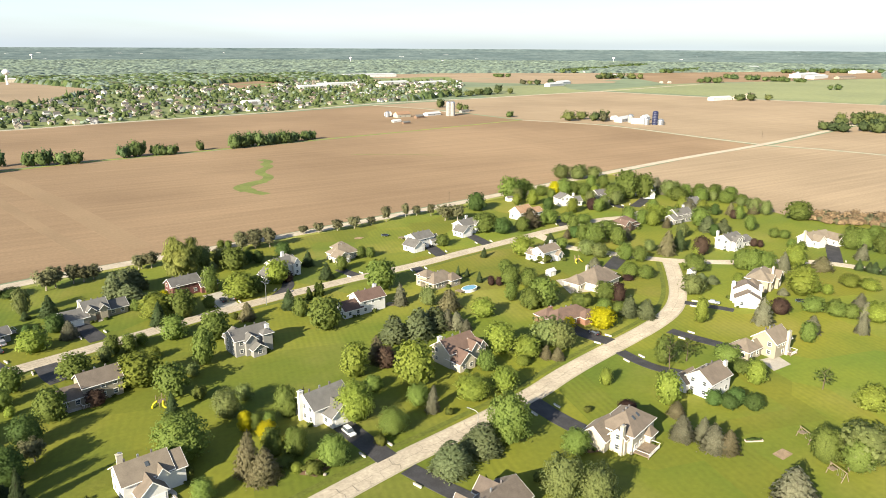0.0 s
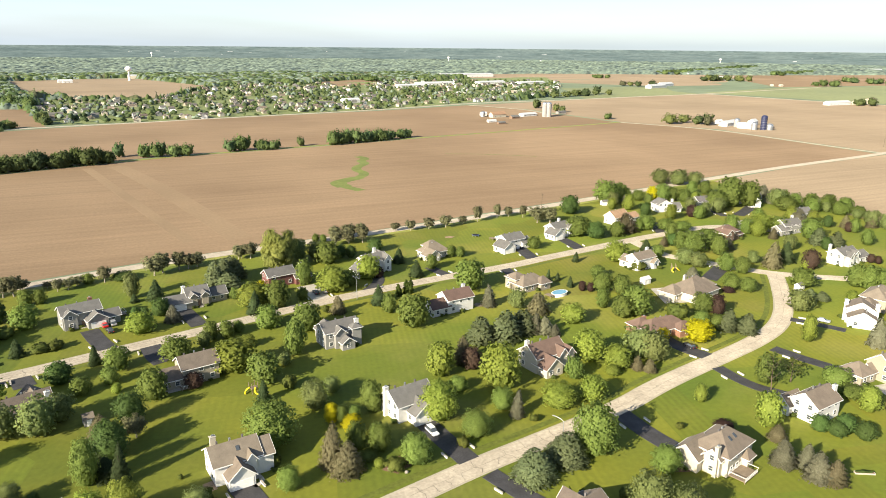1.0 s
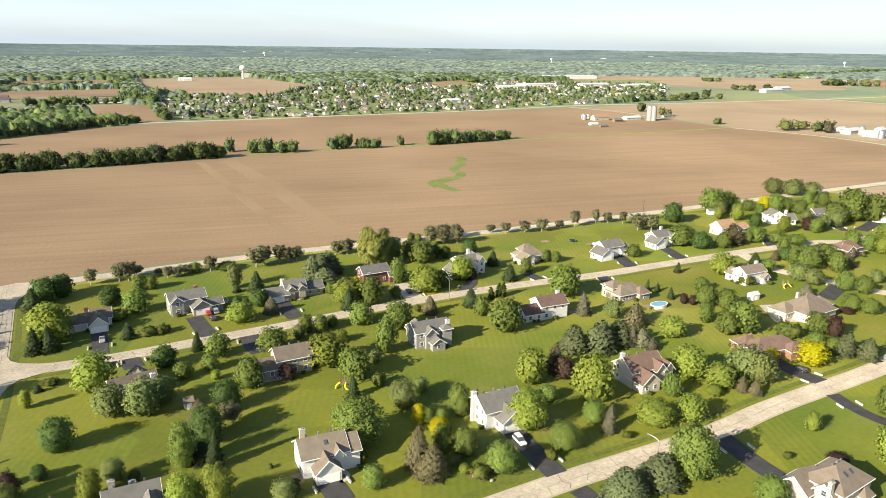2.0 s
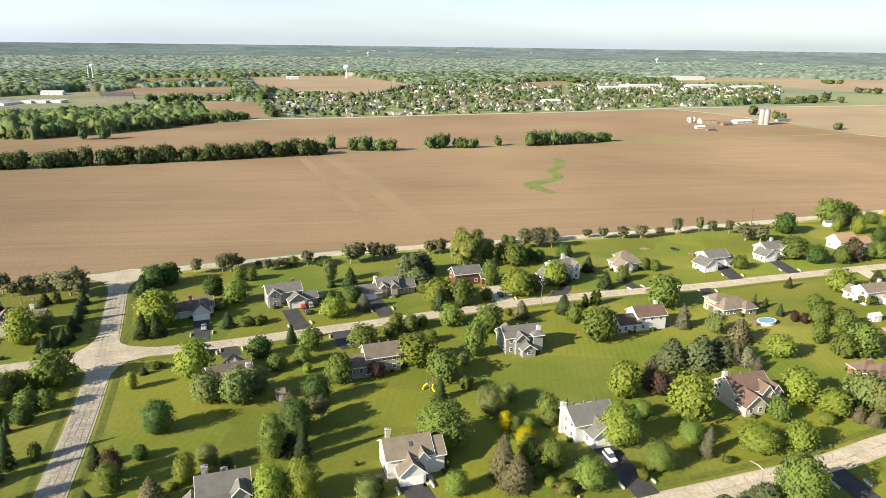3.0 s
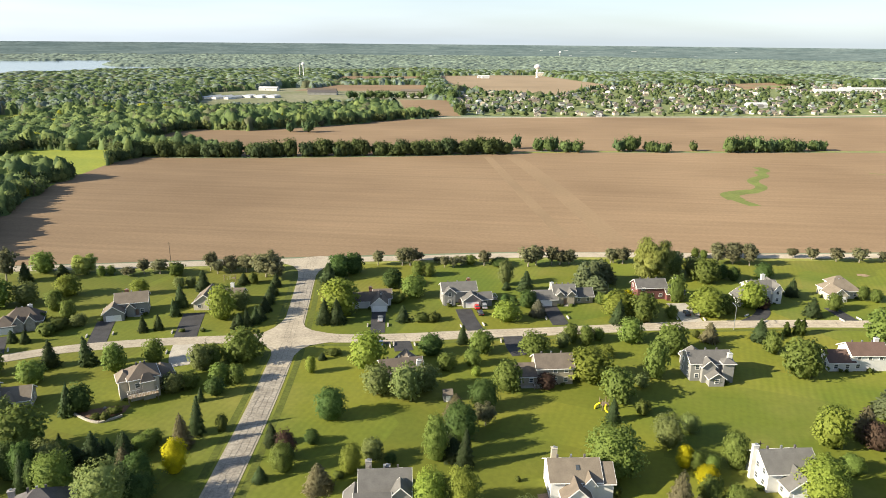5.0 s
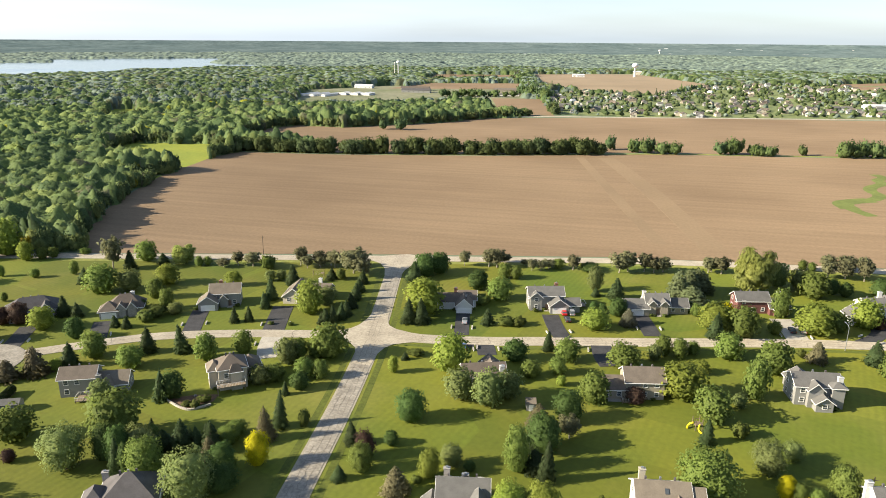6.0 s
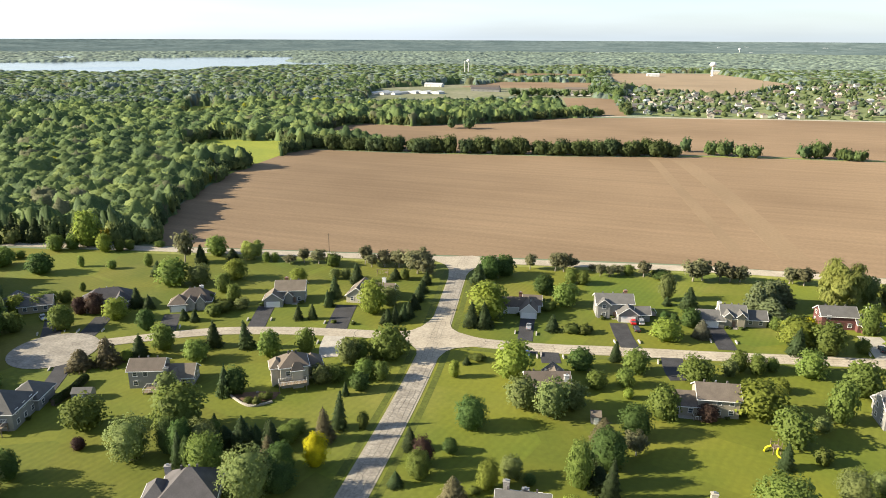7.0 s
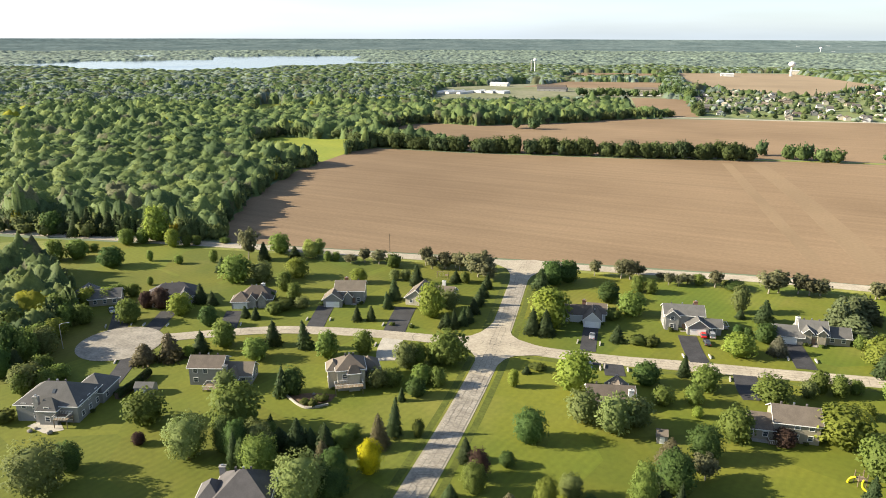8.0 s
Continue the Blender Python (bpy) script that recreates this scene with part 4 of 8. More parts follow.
W1 = leaves("wood_leaves", (0.168, 0.215, 0.08), (0.133, 0.178, 0.066), fine=1.1)
W2 = leaves("wood_leaves_light", (0.235, 0.275, 0.092), (0.19, 0.23, 0.08), fine=1.1)
W3 = leaves("wood_leaves_dark", (0.105, 0.148, 0.062), (0.084, 0.122, 0.053), fine=1.1)
W4 = leaves("wood_leaves_grey", (0.18, 0.185, 0.1), (0.145, 0.15, 0.085), fine=1.1)
W5 = leaves("wood_leaves_yellow", (0.33, 0.3, 0.03), (0.25, 0.25, 0.03), fine=1.1)
MIX = [(W1, 0.4), (W2, 0.27), (W3, 0.26), (W4, 0.06), (W5, 0.01)]
W6 = leaves("hedge_leaves", (0.118, 0.15, 0.05), (0.094, 0.126, 0.043), fine=1.1)
HEDGE = [(W1, 0.15), (W6, 0.6), (W3, 0.25)]
# greyer, bluer greens: distance haze is put into these two colours
D1 = material("hazed_wood", (0.15, 0.19, 0.143), 0.9, 0.3, 0.01, 0.05, 0, island=0.2)
D2 = material("hazed_wood_dark", (0.112, 0.148, 0.12), 0.9, 0.3, 0.01, 0.05, 0, island=0.2)
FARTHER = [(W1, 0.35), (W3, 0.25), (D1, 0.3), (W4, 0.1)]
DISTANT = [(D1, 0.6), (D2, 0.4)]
BRUSH = material("brush_twigs", (0.2, 0.14, 0.08), 0.9, 0.3, 0.3, 2, 0, island=0.3)
BRUSHY = [(BRUSH, 0.8), (W4, 0.2)]
OPEN = [LOTS, FIELD_SOUTH, FIELD_NORTH, FIELD_EAST, FIELD_EAST_FAR, FIELD_EAST_SOUTH, TOWN, FIELD_TOWER, FIELD_BROWN, GARDEN, FIELD_STRIP, FIELD_STRIP_FAR,
        MEADOW, GLADE, GLADE_SMALL, GLADE_FAR, LAKE, INLET, CROP_NEAR, CROP_FAR, PLOUGHED_FAR, PLOUGHED_EAST, PLOUGHED_TOWN, YARD_WEST]
LAND_EAST = [(392, 370), (2600, 100), (2600, 1250), (1900, 1900), (1340, 2170), (870, 2130), (1000, 1500), (740, 1160), (500, 1030), (580, 740)]
ROADSIDE = [(-420, 215), (-236, 264), (-90, 303), (43, 325), (269, 365), (400, 395), (400, 370), (269, 345), (43, 310), (-90, 281), (-236, 246), (-420, 199)]
DITCH = [(-330, 552), (-234, 566), (-104, 600), (29.8, 650), (402, 712), (590, 748), (590, 728), (402, 692), (29.8, 624), (-104, 580), (-234, 546), (-322, 536)]
FAR_VERGE = [(-164, 875), (-50, 905), (346, 985), (560, 1030), (950, 1110), (950, 1130), (540, 1100), (346, 1020), (90, 970), (-90, 940)]
grove_pieces = [crown_piece(10, 13, 0.145) for _ in range(6)]
SHUT = OPEN + [LAND_EAST, ROADSIDE, DITCH, FAR_VERGE]
WEST_LOT = [(-205, 132), (-250, 100), (-300, 170), (-288, 190), (-258, 192), (-228, 172), (-205, 150)]
canopy("woods", 255, 640, (-62, -5), (1.7, 1.5), 9.5, 10.5, SHUT, MIX, "dense mixed green woods beside the field", 1.0, 0.8, None, 0.5)
canopy("woods", 180, 360, (-75, -45), (1.3, 1.2), 7.5, 8.5, [], MIX, "dense trees between the lots and the meadow", 1.0, 0.6, WEST_LOT, 0.5)
canopy("woods", 640, 1000, (-62, 38), (2.7, 2.2), 10.5, 10.5, SHUT, MIX, "mixed green woods farther off", 0.7, 1.2, None, 0.45)
# the greens with painted haze take a larger share from here outward
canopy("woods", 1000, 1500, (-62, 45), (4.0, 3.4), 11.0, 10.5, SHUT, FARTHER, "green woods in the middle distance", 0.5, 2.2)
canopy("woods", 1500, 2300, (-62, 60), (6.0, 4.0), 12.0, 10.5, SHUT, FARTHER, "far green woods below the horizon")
canopy("woods", 2300, 4450, (-62, 66), (24, 11), 15.0, 9.0, SHUT, DISTANT, "woods near the horizon with haze put into their blue-green")


def along(points, gap, off, r, h):
    out = []
    for a, b in zip(points, points[1:]):
        a, b = Vector(a), Vector(b)
        for k in range(max(1, int((b - a).length / gap))):
            p = a.lerp(b, (k + rng.uniform(0, 1)) * gap / max((b - a).length, gap)) + Vector((rng.uniform(-off, off), rng.uniform(-off, off)))
            out.append((p.x, p.y, r * rng.uniform(0.75, 1.25), h * rng.uniform(0.75, 1.2)))
    return out


hedge_pieces = [crown_piece(24, 26, 0.11) for _ in range(6)]
forest("hedgerow", along([(-345, 550), (-300, 552), (-234, 560), (-104, 592), (-10, 622)], 6.6, 2.6, 7.4, 11.8), hedge_pieces, HEDGE, "long dark row of trees between two fields", "hedgerow")


# ---- houses ----
def slab_roof(bm, cx, cy, w, d, eave, rise, style, over=0.45, thick=0.22):
    """A roof with its eaves: ridge along x or y, or hipped."""
    if style == "y":
        start = len(bm.verts)
        slab_roof(bm, 0, 0, d, w, eave, rise, "x", over, thick)
        bm.verts.ensure_lookup_table()
        for v in bm.verts[start:]:
            v.co = Vector((-v.co.y + cx, v.co.x + cy, v.co.z))
        return
    slope = rise / (min(w, d) / 2 if style == "h" else d / 2)
    x, y, low = w / 2 + over, d / 2 + over, eave - slope * over
    if style == "h":
        if w >= d:
            ridge = [(-(w - d) / 2 - 0.05, 0), ((w - d) / 2 + 0.05, 0)]
        else:
            ridge = [(0, -(d - w) / 2 - 0.05), (0, (d - w) / 2 + 0.05)]
    else:
        ridge = [(-x, 0), (x, 0)]
    base = [(-x, -y, low), (x, -y, low), (x, y, low), (-x, y, low)] + [(p[0], p[1], eave + rise) for p in ridge]
    if style == "h" and d > w:
        tops = [(0, 1, 4), (1, 2, 5, 4), (2, 3, 5), (3, 0, 4, 5)]
    elif style == "h":
        tops = [(0, 1, 5, 4), (1, 2, 5), (2, 3, 4, 5), (3, 0, 4)]
    else:
        tops = [(0, 1, 5, 4), (2, 3, 4, 5)]
    rim = (0, 1, 2, 3) if style == "h" else (0, 1, 5, 2, 3, 4)
    up = [bm.verts.new((cx + p[0], cy + p[1], p[2] + thick)) for p in base]
    dn = [bm.verts.new((cx + p[0], cy + p[1], p[2])) for p in base]
    for f in tops:
        bm.faces.new([up[i] for i in f])
        bm.faces.new([dn[i] for i in reversed(f)])
    for a, b in zip(rim, rim[1:] + rim[:1]):
        bm.faces.new((up[b], up[a], dn[a], dn[b]))


def wall_block(bm, cx, cy, w, d, eave, rise, style):
    if style == "h":
        add_box(bm, cx, cy, 0, w, d, eave)
        return
    x, y = w / 2, d / 2
    low = [bm.verts.new((cx + a * x, cy + b * y, 0)) for a, b in ((-1, -1), (1, -1), (1, 1), (-1, 1))]
    top = [bm.verts.new((cx + a * x, cy + b * y, eave)) for a, b in ((-1, -1), (1, -1), (1, 1), (-1, 1))]
    if style == "x":
        r = [bm.verts.new((cx - x, cy, eave + rise)), bm.verts.new((cx + x, cy, eave + rise))]
        bm.faces.new((low[1], low[2], top[2], r[1], top[1]))
        bm.faces.new((low[3], low[0], top[0], r[0], top[3]))
        bm.faces.new((low[0], low[1], top[1], top[0]))
        bm.faces.new((low[2], low[3], top[3], top[2]))
        bm.faces.new((top[0], top[1], r[1], r[0]))
        bm.faces.new((top[2], top[3], r[0], r[1]))
    else:
        r = [bm.verts.new((cx, cy - y, eave + rise)), bm.verts.new((cx, cy + y, eave + rise))]
        bm.faces.new((low[0], low[1], top[1], r[0], top[0]))
        bm.faces.new((low[2], low[3], top[3], r[1], top[2]))
        bm.faces.new((low[1], low[2], top[2], top[1]))
        bm.faces.new((low[3], low[0], top[0], top[3]))
        bm.faces.new((top[1], top[2], r[1], r[0]))
        bm.faces.new((top[3], top[0], r[0], r[1]))
    bm.faces.new(list(reversed(low)))


def window_meshes(w, h):
    bm = bmesh.new()
    for x in (-w / 2, w / 2):
        add_box(bm, x, -0.03, 0, 0.1, 0.1, h)
    for z in (-0.05, h - 0.05):
        add_box(bm, 0, -0.03, z, w + 0.14, 0.12, 0.1)
    add_box(bm, 0, -0.03, h / 2 - 0.03, w, 0.06, 0.05)
    rim = bpy.data.meshes.new("window")
    bm.to_mesh(rim)
    rim.materials.append(WHITE)
    bm.free()
    bm = bmesh.new()
    add_box(bm, 0, -0.01, 0, w, 0.05, h)
    pane = bpy.data.meshes.new("pane")
    bm.to_mesh(pane)
    pane.materials.append(GLASS)
    bm.free()
    return rim, pane


WINDOW = window_meshes(1.2, 1.35)


def garage_mesh(w):
    bm = bmesh.new()
    for k in range(4):
        add_box(bm, 0, -0.03, 0.03 + 0.55 * k, w, 0.08, 0.53)
    data = bpy.data.meshes.new("garage_door")
    bm.to_mesh(data)
    bm.free()
    data.materials.append(WHITE)
    return data


GARAGE = {2.6: garage_mesh(2.6), 4.9: garage_mesh(4.9)}
SIDES = {"s": (0, -1, 0), "e": (1, 0, 90), "n": (0, 1, 180), "w": (-1, 0, 270)}


HOMES = []


def eaves_trim(rf, cx, cy, w, d, eave, rise, style, over=0.45):
    """White gutters along the eaves and white boards up the gables."""
    lengthwise = style == "x"
    span = min(w, d) if style == "h" else (d if lengthwise else w)
    z = eave - over * rise / (span / 2) + 0.02
    for s in (-1, 1):
        if style in ("x", "h"):
            box_part("gutter", rf, WHITE, cx, cy + s * (d / 2 + over + 0.06), z, w + 2 * over, 0.12, 0.17)
        if style in ("y", "h"):
            box_part("gutter", rf, WHITE, cx + s * (w / 2 + over + 0.06), cy, z, 0.12, d + 2 * over, 0.17)
    if style == "h":
        return
    half = span / 2 + over
    for s in (-1, 1):
        bm = bmesh.new()
        out = s * ((w if lengthwise else d) / 2 + over + 0.01)
        for t in (-1, 1):
            corners = [(t * half, z - 0.06), (0, eave + rise - 0.06), (0, eave + rise + 0.2), (t * half, z + 0.2)]
            rings = []
            for o in (out, out + s * 0.07):
                rings.append([bm.verts.new((cx + o, cy + a, b) if lengthwise else (cx + a, cy + o, b)) for a, b in corners])
            bm.faces.new(rings[0])
            bm.faces.new(list(reversed(rings[1])))
            for k in range(4):
                bm.faces.new((rings[0][k], rings[1][k], rings[1][(k + 1) % 4], rings[0][(k + 1) % 4]))
        bmesh.ops.recalc_face_normals(bm, faces=bm.faces[:])
        part("rake_board", bm, WHITE, rf, "white gable board")


def house(x, y, rot, label, wall, roof, blocks, chimneys=(), garages=(), door=None, deck=None, skip=0.2, trim=None):
    """A house of several blocks (x, y, width, depth, eave height, rise, ridge), with roofs, windows, chimneys (x, y, top), garage doors (block, side, shift, width) and a deck (x, y, w, d, z)."""
    ob = thing("house", pose(x, y, 0.04, 0, 0, rot), label, "house")
    HOMES.append((pose(x, y, 0, 0, 0, rot), blocks, garages))
    chance = random.Random(int(x * 31 + y * 7))
    for i, (cx, cy, w, d, eave, rise, style) in enumerate(blocks):
        bm = bmesh.new()
        wall_block(bm, cx, cy, w, d, eave, rise - 0.03, style)
        part("wall", bm, SIDING[wall if not (trim and i) else trim], ob)
        bm = bmesh.new()
        slab_roof(bm, cx, cy, w, d, eave, rise, style)
        rf = part("roof", bm, SHINGLE[roof], ob)
        eaves_trim(rf, cx, cy, w, d, eave, rise, style)
        if i == 0 and "skylight" in label:
            a = radians(rot)
            lx, ly = -x * math.cos(a) - y * math.sin(a), x * math.sin(a) - y * math.cos(a)
            along_x = style == "x" or (style == "h" and w >= d)
            half = (d if along_x else w) / 2
            pitch = math.degrees(math.atan2(rise, half))
            for k in (-1, 1) if "skylights" in label else (0.6,):
                bm = bmesh.new()
                add_box(bm, 0, 0, 0, 0.75, 1.2, 0.12)
                sk = part("skylight", bm, GLASS, rf, "glazed roof window")
                if along_x:
                    s = 1 if ly > 0 else -1
                    sk.matrix_basis = pose(cx + 1.1 * k, cy + s * half * 0.45, eave + rise * 0.55 + 0.24, -s * pitch, 0, 0)
                else:
                    s = 1 if lx > 0 else -1
                    sk.matrix_basis = pose(cx + s * half * 0.45, cy + 1.1 * k, eave + rise * 0.55 + 0.24, 0, s * pitch, 0)
        if i == 0:
            for k in range(3):
                vx, vy = (-w * 0.3 + w * 0.28 * k, d * 0.12) if style == "x" or (style == "h" and w >= d) else (w * 0.12, -d * 0.3 + d * 0.28 * k)
                box_part("vent", rf, STEEL if k == 1 else SHINGLE["dark"], cx + vx * (0.5 if style == "h" else 1), cy + vy * (0.5 if style == "h" else 1), eave + rise * 0.7, 0.4, 0.4, rise * 0.3 + 0.35)
        for side, (sx, sy, turn) in SIDES.items():
            if any(g[0] == i and g[1] == side for g in garages):
                continue
            length = w if sx == 0 else d
            n = int((length - 0.8) / 2.7)
            for storey in range(2 if eave > 4.5 else 1):
                for k in range(n):
                    if chance.random() < skip:
                        continue
                    s = (k - (n - 1) / 2) * length / max(n, 1) * 0.92
                    px, py = cx + sx * (w / 2 + 0.02) + (s if sx == 0 else 0), cy + sy * (d / 2 + 0.02) + (s if sy == 0 else 0)
                    if any(j != i and abs(px - b[0]) < b[2] / 2 + 0.7 and abs(py - b[1]) < b[3] / 2 + 0.7 for j, b in enumerate(blocks)):
                        continue
                    win = shared("window", WINDOW[0], ob, pose(px, py, 0.95 + 2.75 * storey, 0, 0, turn))
                    shared("pane", WINDOW[1], win, Matrix())
    for i, side, shift, gw in garages:
        cx, cy, w, d = blocks[i][:4]
        sx, sy, turn = SIDES[side]
        shared("garage_door", GARAGE[gw], ob, pose(cx + sx * (w / 2 + 0.02) + (shift if sx == 0 else 0), cy + sy * (d / 2 + 0.02) + (shift if sy == 0 else 0), 0, 0, 0, turn), "white panelled garage door")
    if door:
        bx, by, turn = door
        bm = bmesh.new()
        add_box(bm, 0, -0.04, 0, 1.0, 0.1, 2.05)
        dr = part("door", bm, SIDING["brown"], ob, "dark front door")
        dr.matrix_basis = pose(bx, by, 0.2, 0, 0, turn)
        box_part("step", ob, CONCRETE, bx + 0.8 * math.sin(radians(turn)), by - 0.8 * math.cos(radians(turn)), 0, 2.0, 1.6, 0.18)
    for c in chimneys:
        cx, cy, top, kind = c
        top -= 0.4
        bm = bmesh.new()
        add_box(bm, cx, cy, 0, 1.3, 0.85, top - 0.3)
        add_box(bm, cx, cy, top - 0.3, 1.5, 1.05, 0.15)
        ch = part("chimney", bm, SIDING[kind], ob)
        box_part("flue", ch, STEEL, cx, cy, top - 0.15, 0.5, 0.4, 0.35)
    if deck:
        dx, dy, dw, dd, dz = deck
        bm = bmesh.new()
        add_box(bm, dx, dy, dz - 0.15, dw, dd, 0.15)
        for a in (-1, 1):
            for b in (-1, 1):
                add_box(bm, dx + a * (dw / 2 - 0.15), dy + b * (dd / 2 - 0.15), 0, 0.16, 0.16, dz)
        dk = part("deck", bm, TIMBER if wall != "white" else WHITE, ob)
        bm = bmesh.new()
        for b in (-1, 1):
            add_box(bm, dx, dy + b * dd / 2, dz + 0.9, dw, 0.07, 0.08)
        for a in (-1, 1):
            add_box(bm, dx + a * dw / 2, dy, dz + 0.9, 0.07, dd, 0.08)
        for k in range(int(dw / 0.4)):
            for b in (-1, 1):
                add_box(bm, dx - dw / 2 + 0.4 * k, dy + b * dd / 2, dz, 0.05, 0.05, 0.9)
        part("railing", bm, WHITE, dk)
    return ob


house(-22.5, 249.3, 16, "grey two-storey house with white garage and asphalt drive", "grey", "grey", [(0, 0, 12.6, 7.5, 5.4, 2.2, "x"), (-3.9, -3.9, 4.2, 1.4, 5.2, 1.8, "y"), (4, -5, 6.6, 5.6, 3.0, 2.4, "y"), (9.2, -4, 4.6, 5.4, 2.8, 1.8, "x")], [(4.5, 3.2, 8.4, "brick")], [(2, "s", 0, 4.9)], (0, -3.8, 0), (12.5, 0.5, 5, 4.5, 0.5))
house(16.7, 254.7, 12, "tan house with grey roof, dormers and attached garage", "tan", "grey", [(0, 0, 8, 7.5, 3.6, 3.2, "x"), (-2.1, -3.2, 2.4, 2.6, 4.5, 1.2, "y"), (2.1, -3.2, 2.4, 2.6, 4.5, 1.2, "y"), (-7.6, -1.6, 8.4, 6.6, 2.8, 2.4, "x"), (7.4, 0.6, 7.2, 6.2, 2.8, 2.2, "x")], [(-4.3, 0.6, 8.0, "white")], [(3, "s", 0, 4.9)], (0, -3.8, 0))
house(-50.3, 237.6, 13, "white gabled house with brown roof and brick chimney", "white", "brown", [(0.0, 0.0, 5.7, 7.0, 2.9, 2.6, "y"), (-5.3, 3.5, 8.8, 6.2, 2.9, 2.3, "x"), (1.3, 6.2, 6.2, 7.0, 2.9, 2.3, "x")], [(-3, 4, 7.5, "brick")], [(0, "s", 0, 4.9)])
house(-113.2, 232.3, 10, "cream gabled house with tan roof behind a bright tree", "cream", "tan", [(0.0, 0.0, 7.9, 11.4, 2.9, 3.0, "y"), (7.9, 2.6, 8.8, 7.9, 2.9, 2.5, "x")], [(8, 4, 7.5, "white")], [(0, "w", -3, 4.9)])
house(-136.5, 221.5, 24, "grey two-storey house with brown-grey roof and front garage", "grey", "tan", [(0, 0, 10.5, 7.5, 5.0, 2.5, "x"), (-5.6, -4.8, 6.6, 6, 3, 2.4, "y"), (-0.4, -3.8, 2.6, 2.2, 3.4, 1.4, "y")], [(-2, 3.2, 8.2, "brick")], [(1, "s", 0, 4.9)], (1.6, -3.8, 0))
house(-165.5, 203.8, 30, "low stone house with brown-grey hipped roof and gables", "stone", "brown", [(0, 0, 11.5, 8, 3.2, 3.6, "h"), (2.4, -4.1, 2.8, 2.2, 3.6, 1.8, "y"), (-5.2, -2.4, 6, 6.2, 3, 2.4, "h"), (-1.2, -4.1, 3.0, 1.8, 3.4, 1.8, "y")], [(2, 2.2, 7.4, "white")], [(2, "s", 0, 4.9)])
house(-195.4, 193.0, 40, "low house with dark hipped roof among trees", "stone", "dark", [(0.0, 0.0, 16.7, 9.7, 3.1, 3.5, "h"), (4.4, -4.4, 4.4, 3.5, 3.1, 2.5, "y"), (-4.4, -3.5, 5.3, 5.3, 3.1, 2.3, "y")], [], [])
house(-223.5, 178.8, 40, "tan house with grey roof half hidden by trees", "tan", "grey", [(0.0, 0.0, 8.8, 7.0, 2.9, 2.6, "y"), (7.0, -3.5, 10.6, 7.0, 2.9, 2.3, "x")], [], [])
house(-138.8, 150.8, 24, "grey two-storey house with brown-grey roof and timber deck", "grey", "tan", [(0, 0, 9.2, 7, 5.4, 2.0, "x"), (8.6, 0.2, 8, 7, 3, 2.4, "x"), (7.5, -3.2, 3.4, 3, 3, 2.0, "y")], [(5.6, -3.4, 6.6, "grey")], [], None, (2.5, -5.6, 4.6, 3.6, 0.6))
house(-101.3, 165.6, 37, "beige two-storey house with hipped roof, seen from its deck side", "cream", "tan", [(0, 0, 7.6, 7.4, 6.4, 2.6, "h"), (-4.6, 0.8, 3.2, 5, 5.8, 1.5, "h"), (5.4, 3.2, 5.4, 6, 4.2, 2.2, "h"), (0.8, -3.8, 3.0, 1.5, 6.1, 1.3, "h")], [], [], None, (-0.8, -5.4, 7.6, 2.6, 2.4))
house(-161.5, 120.6, 22, "large grey house with hipped roof, skylight and stone patio", "grey", "grey", [(0, 0, 16, 11, 4.8, 3.6, "h"), (1, -5.6, 4.6, 3, 4.6, 2.2, "h"), (5, 8.6, 8, 8.5, 3.4, 3.0, "h")], [(-2.2, -5.7, 7.8, "stone")], [(2, "w", 0, 4.9)], None, (5, -7.2, 3.6, 3, 2.4))
house(-94.0, 111.5, 28, "house with dark hipped roof between large trees", "stone", "dark", [(1, 0, 11.4, 10.4, 3.6, 4.0, "h"), (-5.6, -1, 5, 6.4, 3.2, 2.6, "h")], [(-4.6, 4.6, 6.2, "stone")], [])
house(-26.7, 128.3, 11, "grey two-storey house with brown-grey roof and twin gables", "grey", "grey", [(1, 0, 10.4, 7.4, 4.8, 2.6, "x"), (4.2, -4.1, 3.8, 2.8, 4.8, 1.9, "y"), (-1.6, -5.4, 7, 5.6, 3, 2.4, "x"), (-5.4, -3.2, 4, 4.6, 2.8, 1.8, "y")], [(-2.6, 3.3, 8.0, "stone"), (1.4, 1.4, 7.9, "grey")], [])
house(-33.0, 186.0, 20, "low house with brown roof half hidden by trees", "tan", "brown", [(0, 0, 12, 7.5, 3, 2.4, "x"), (2.6, 3.6, 5.4, 4.6, 3, 2.2, "y")], [(5, -2.6, 6.2, "white")], [(1, "n", 0, 4.9)])
house(11.0, 190.2, 12, "tan two-part house with brown roof, seen from the garden", "tan", "brown", [(0, 0, 10.4, 8, 5.2, 2.6, "x"), (-8.6, -0.6, 7.4, 7, 3, 2.4, "x")], [], [(1, "n", 0, 4.9)], None, (-4, -5, 5, 3.2, 0.5))
house(56.2, 199.0, 9, "grey two-storey house with white corner tower and chimney", "grey", "grey", [(0, 0, 12, 8, 5.6, 2.2, "x"), (-1.2, -4.2, 3.8, 2.2, 5.2, 1.8, "y"), (4.4, -4, 3.2, 3, 6.2, 0.9, "h"), (0.4, -6.2, 4.4, 3, 2.6, 1.6, "y"), (-1, 6, 7, 5, 3, 2.2, "y")], [(5.4, -3, 8.8, "white")], [], None)
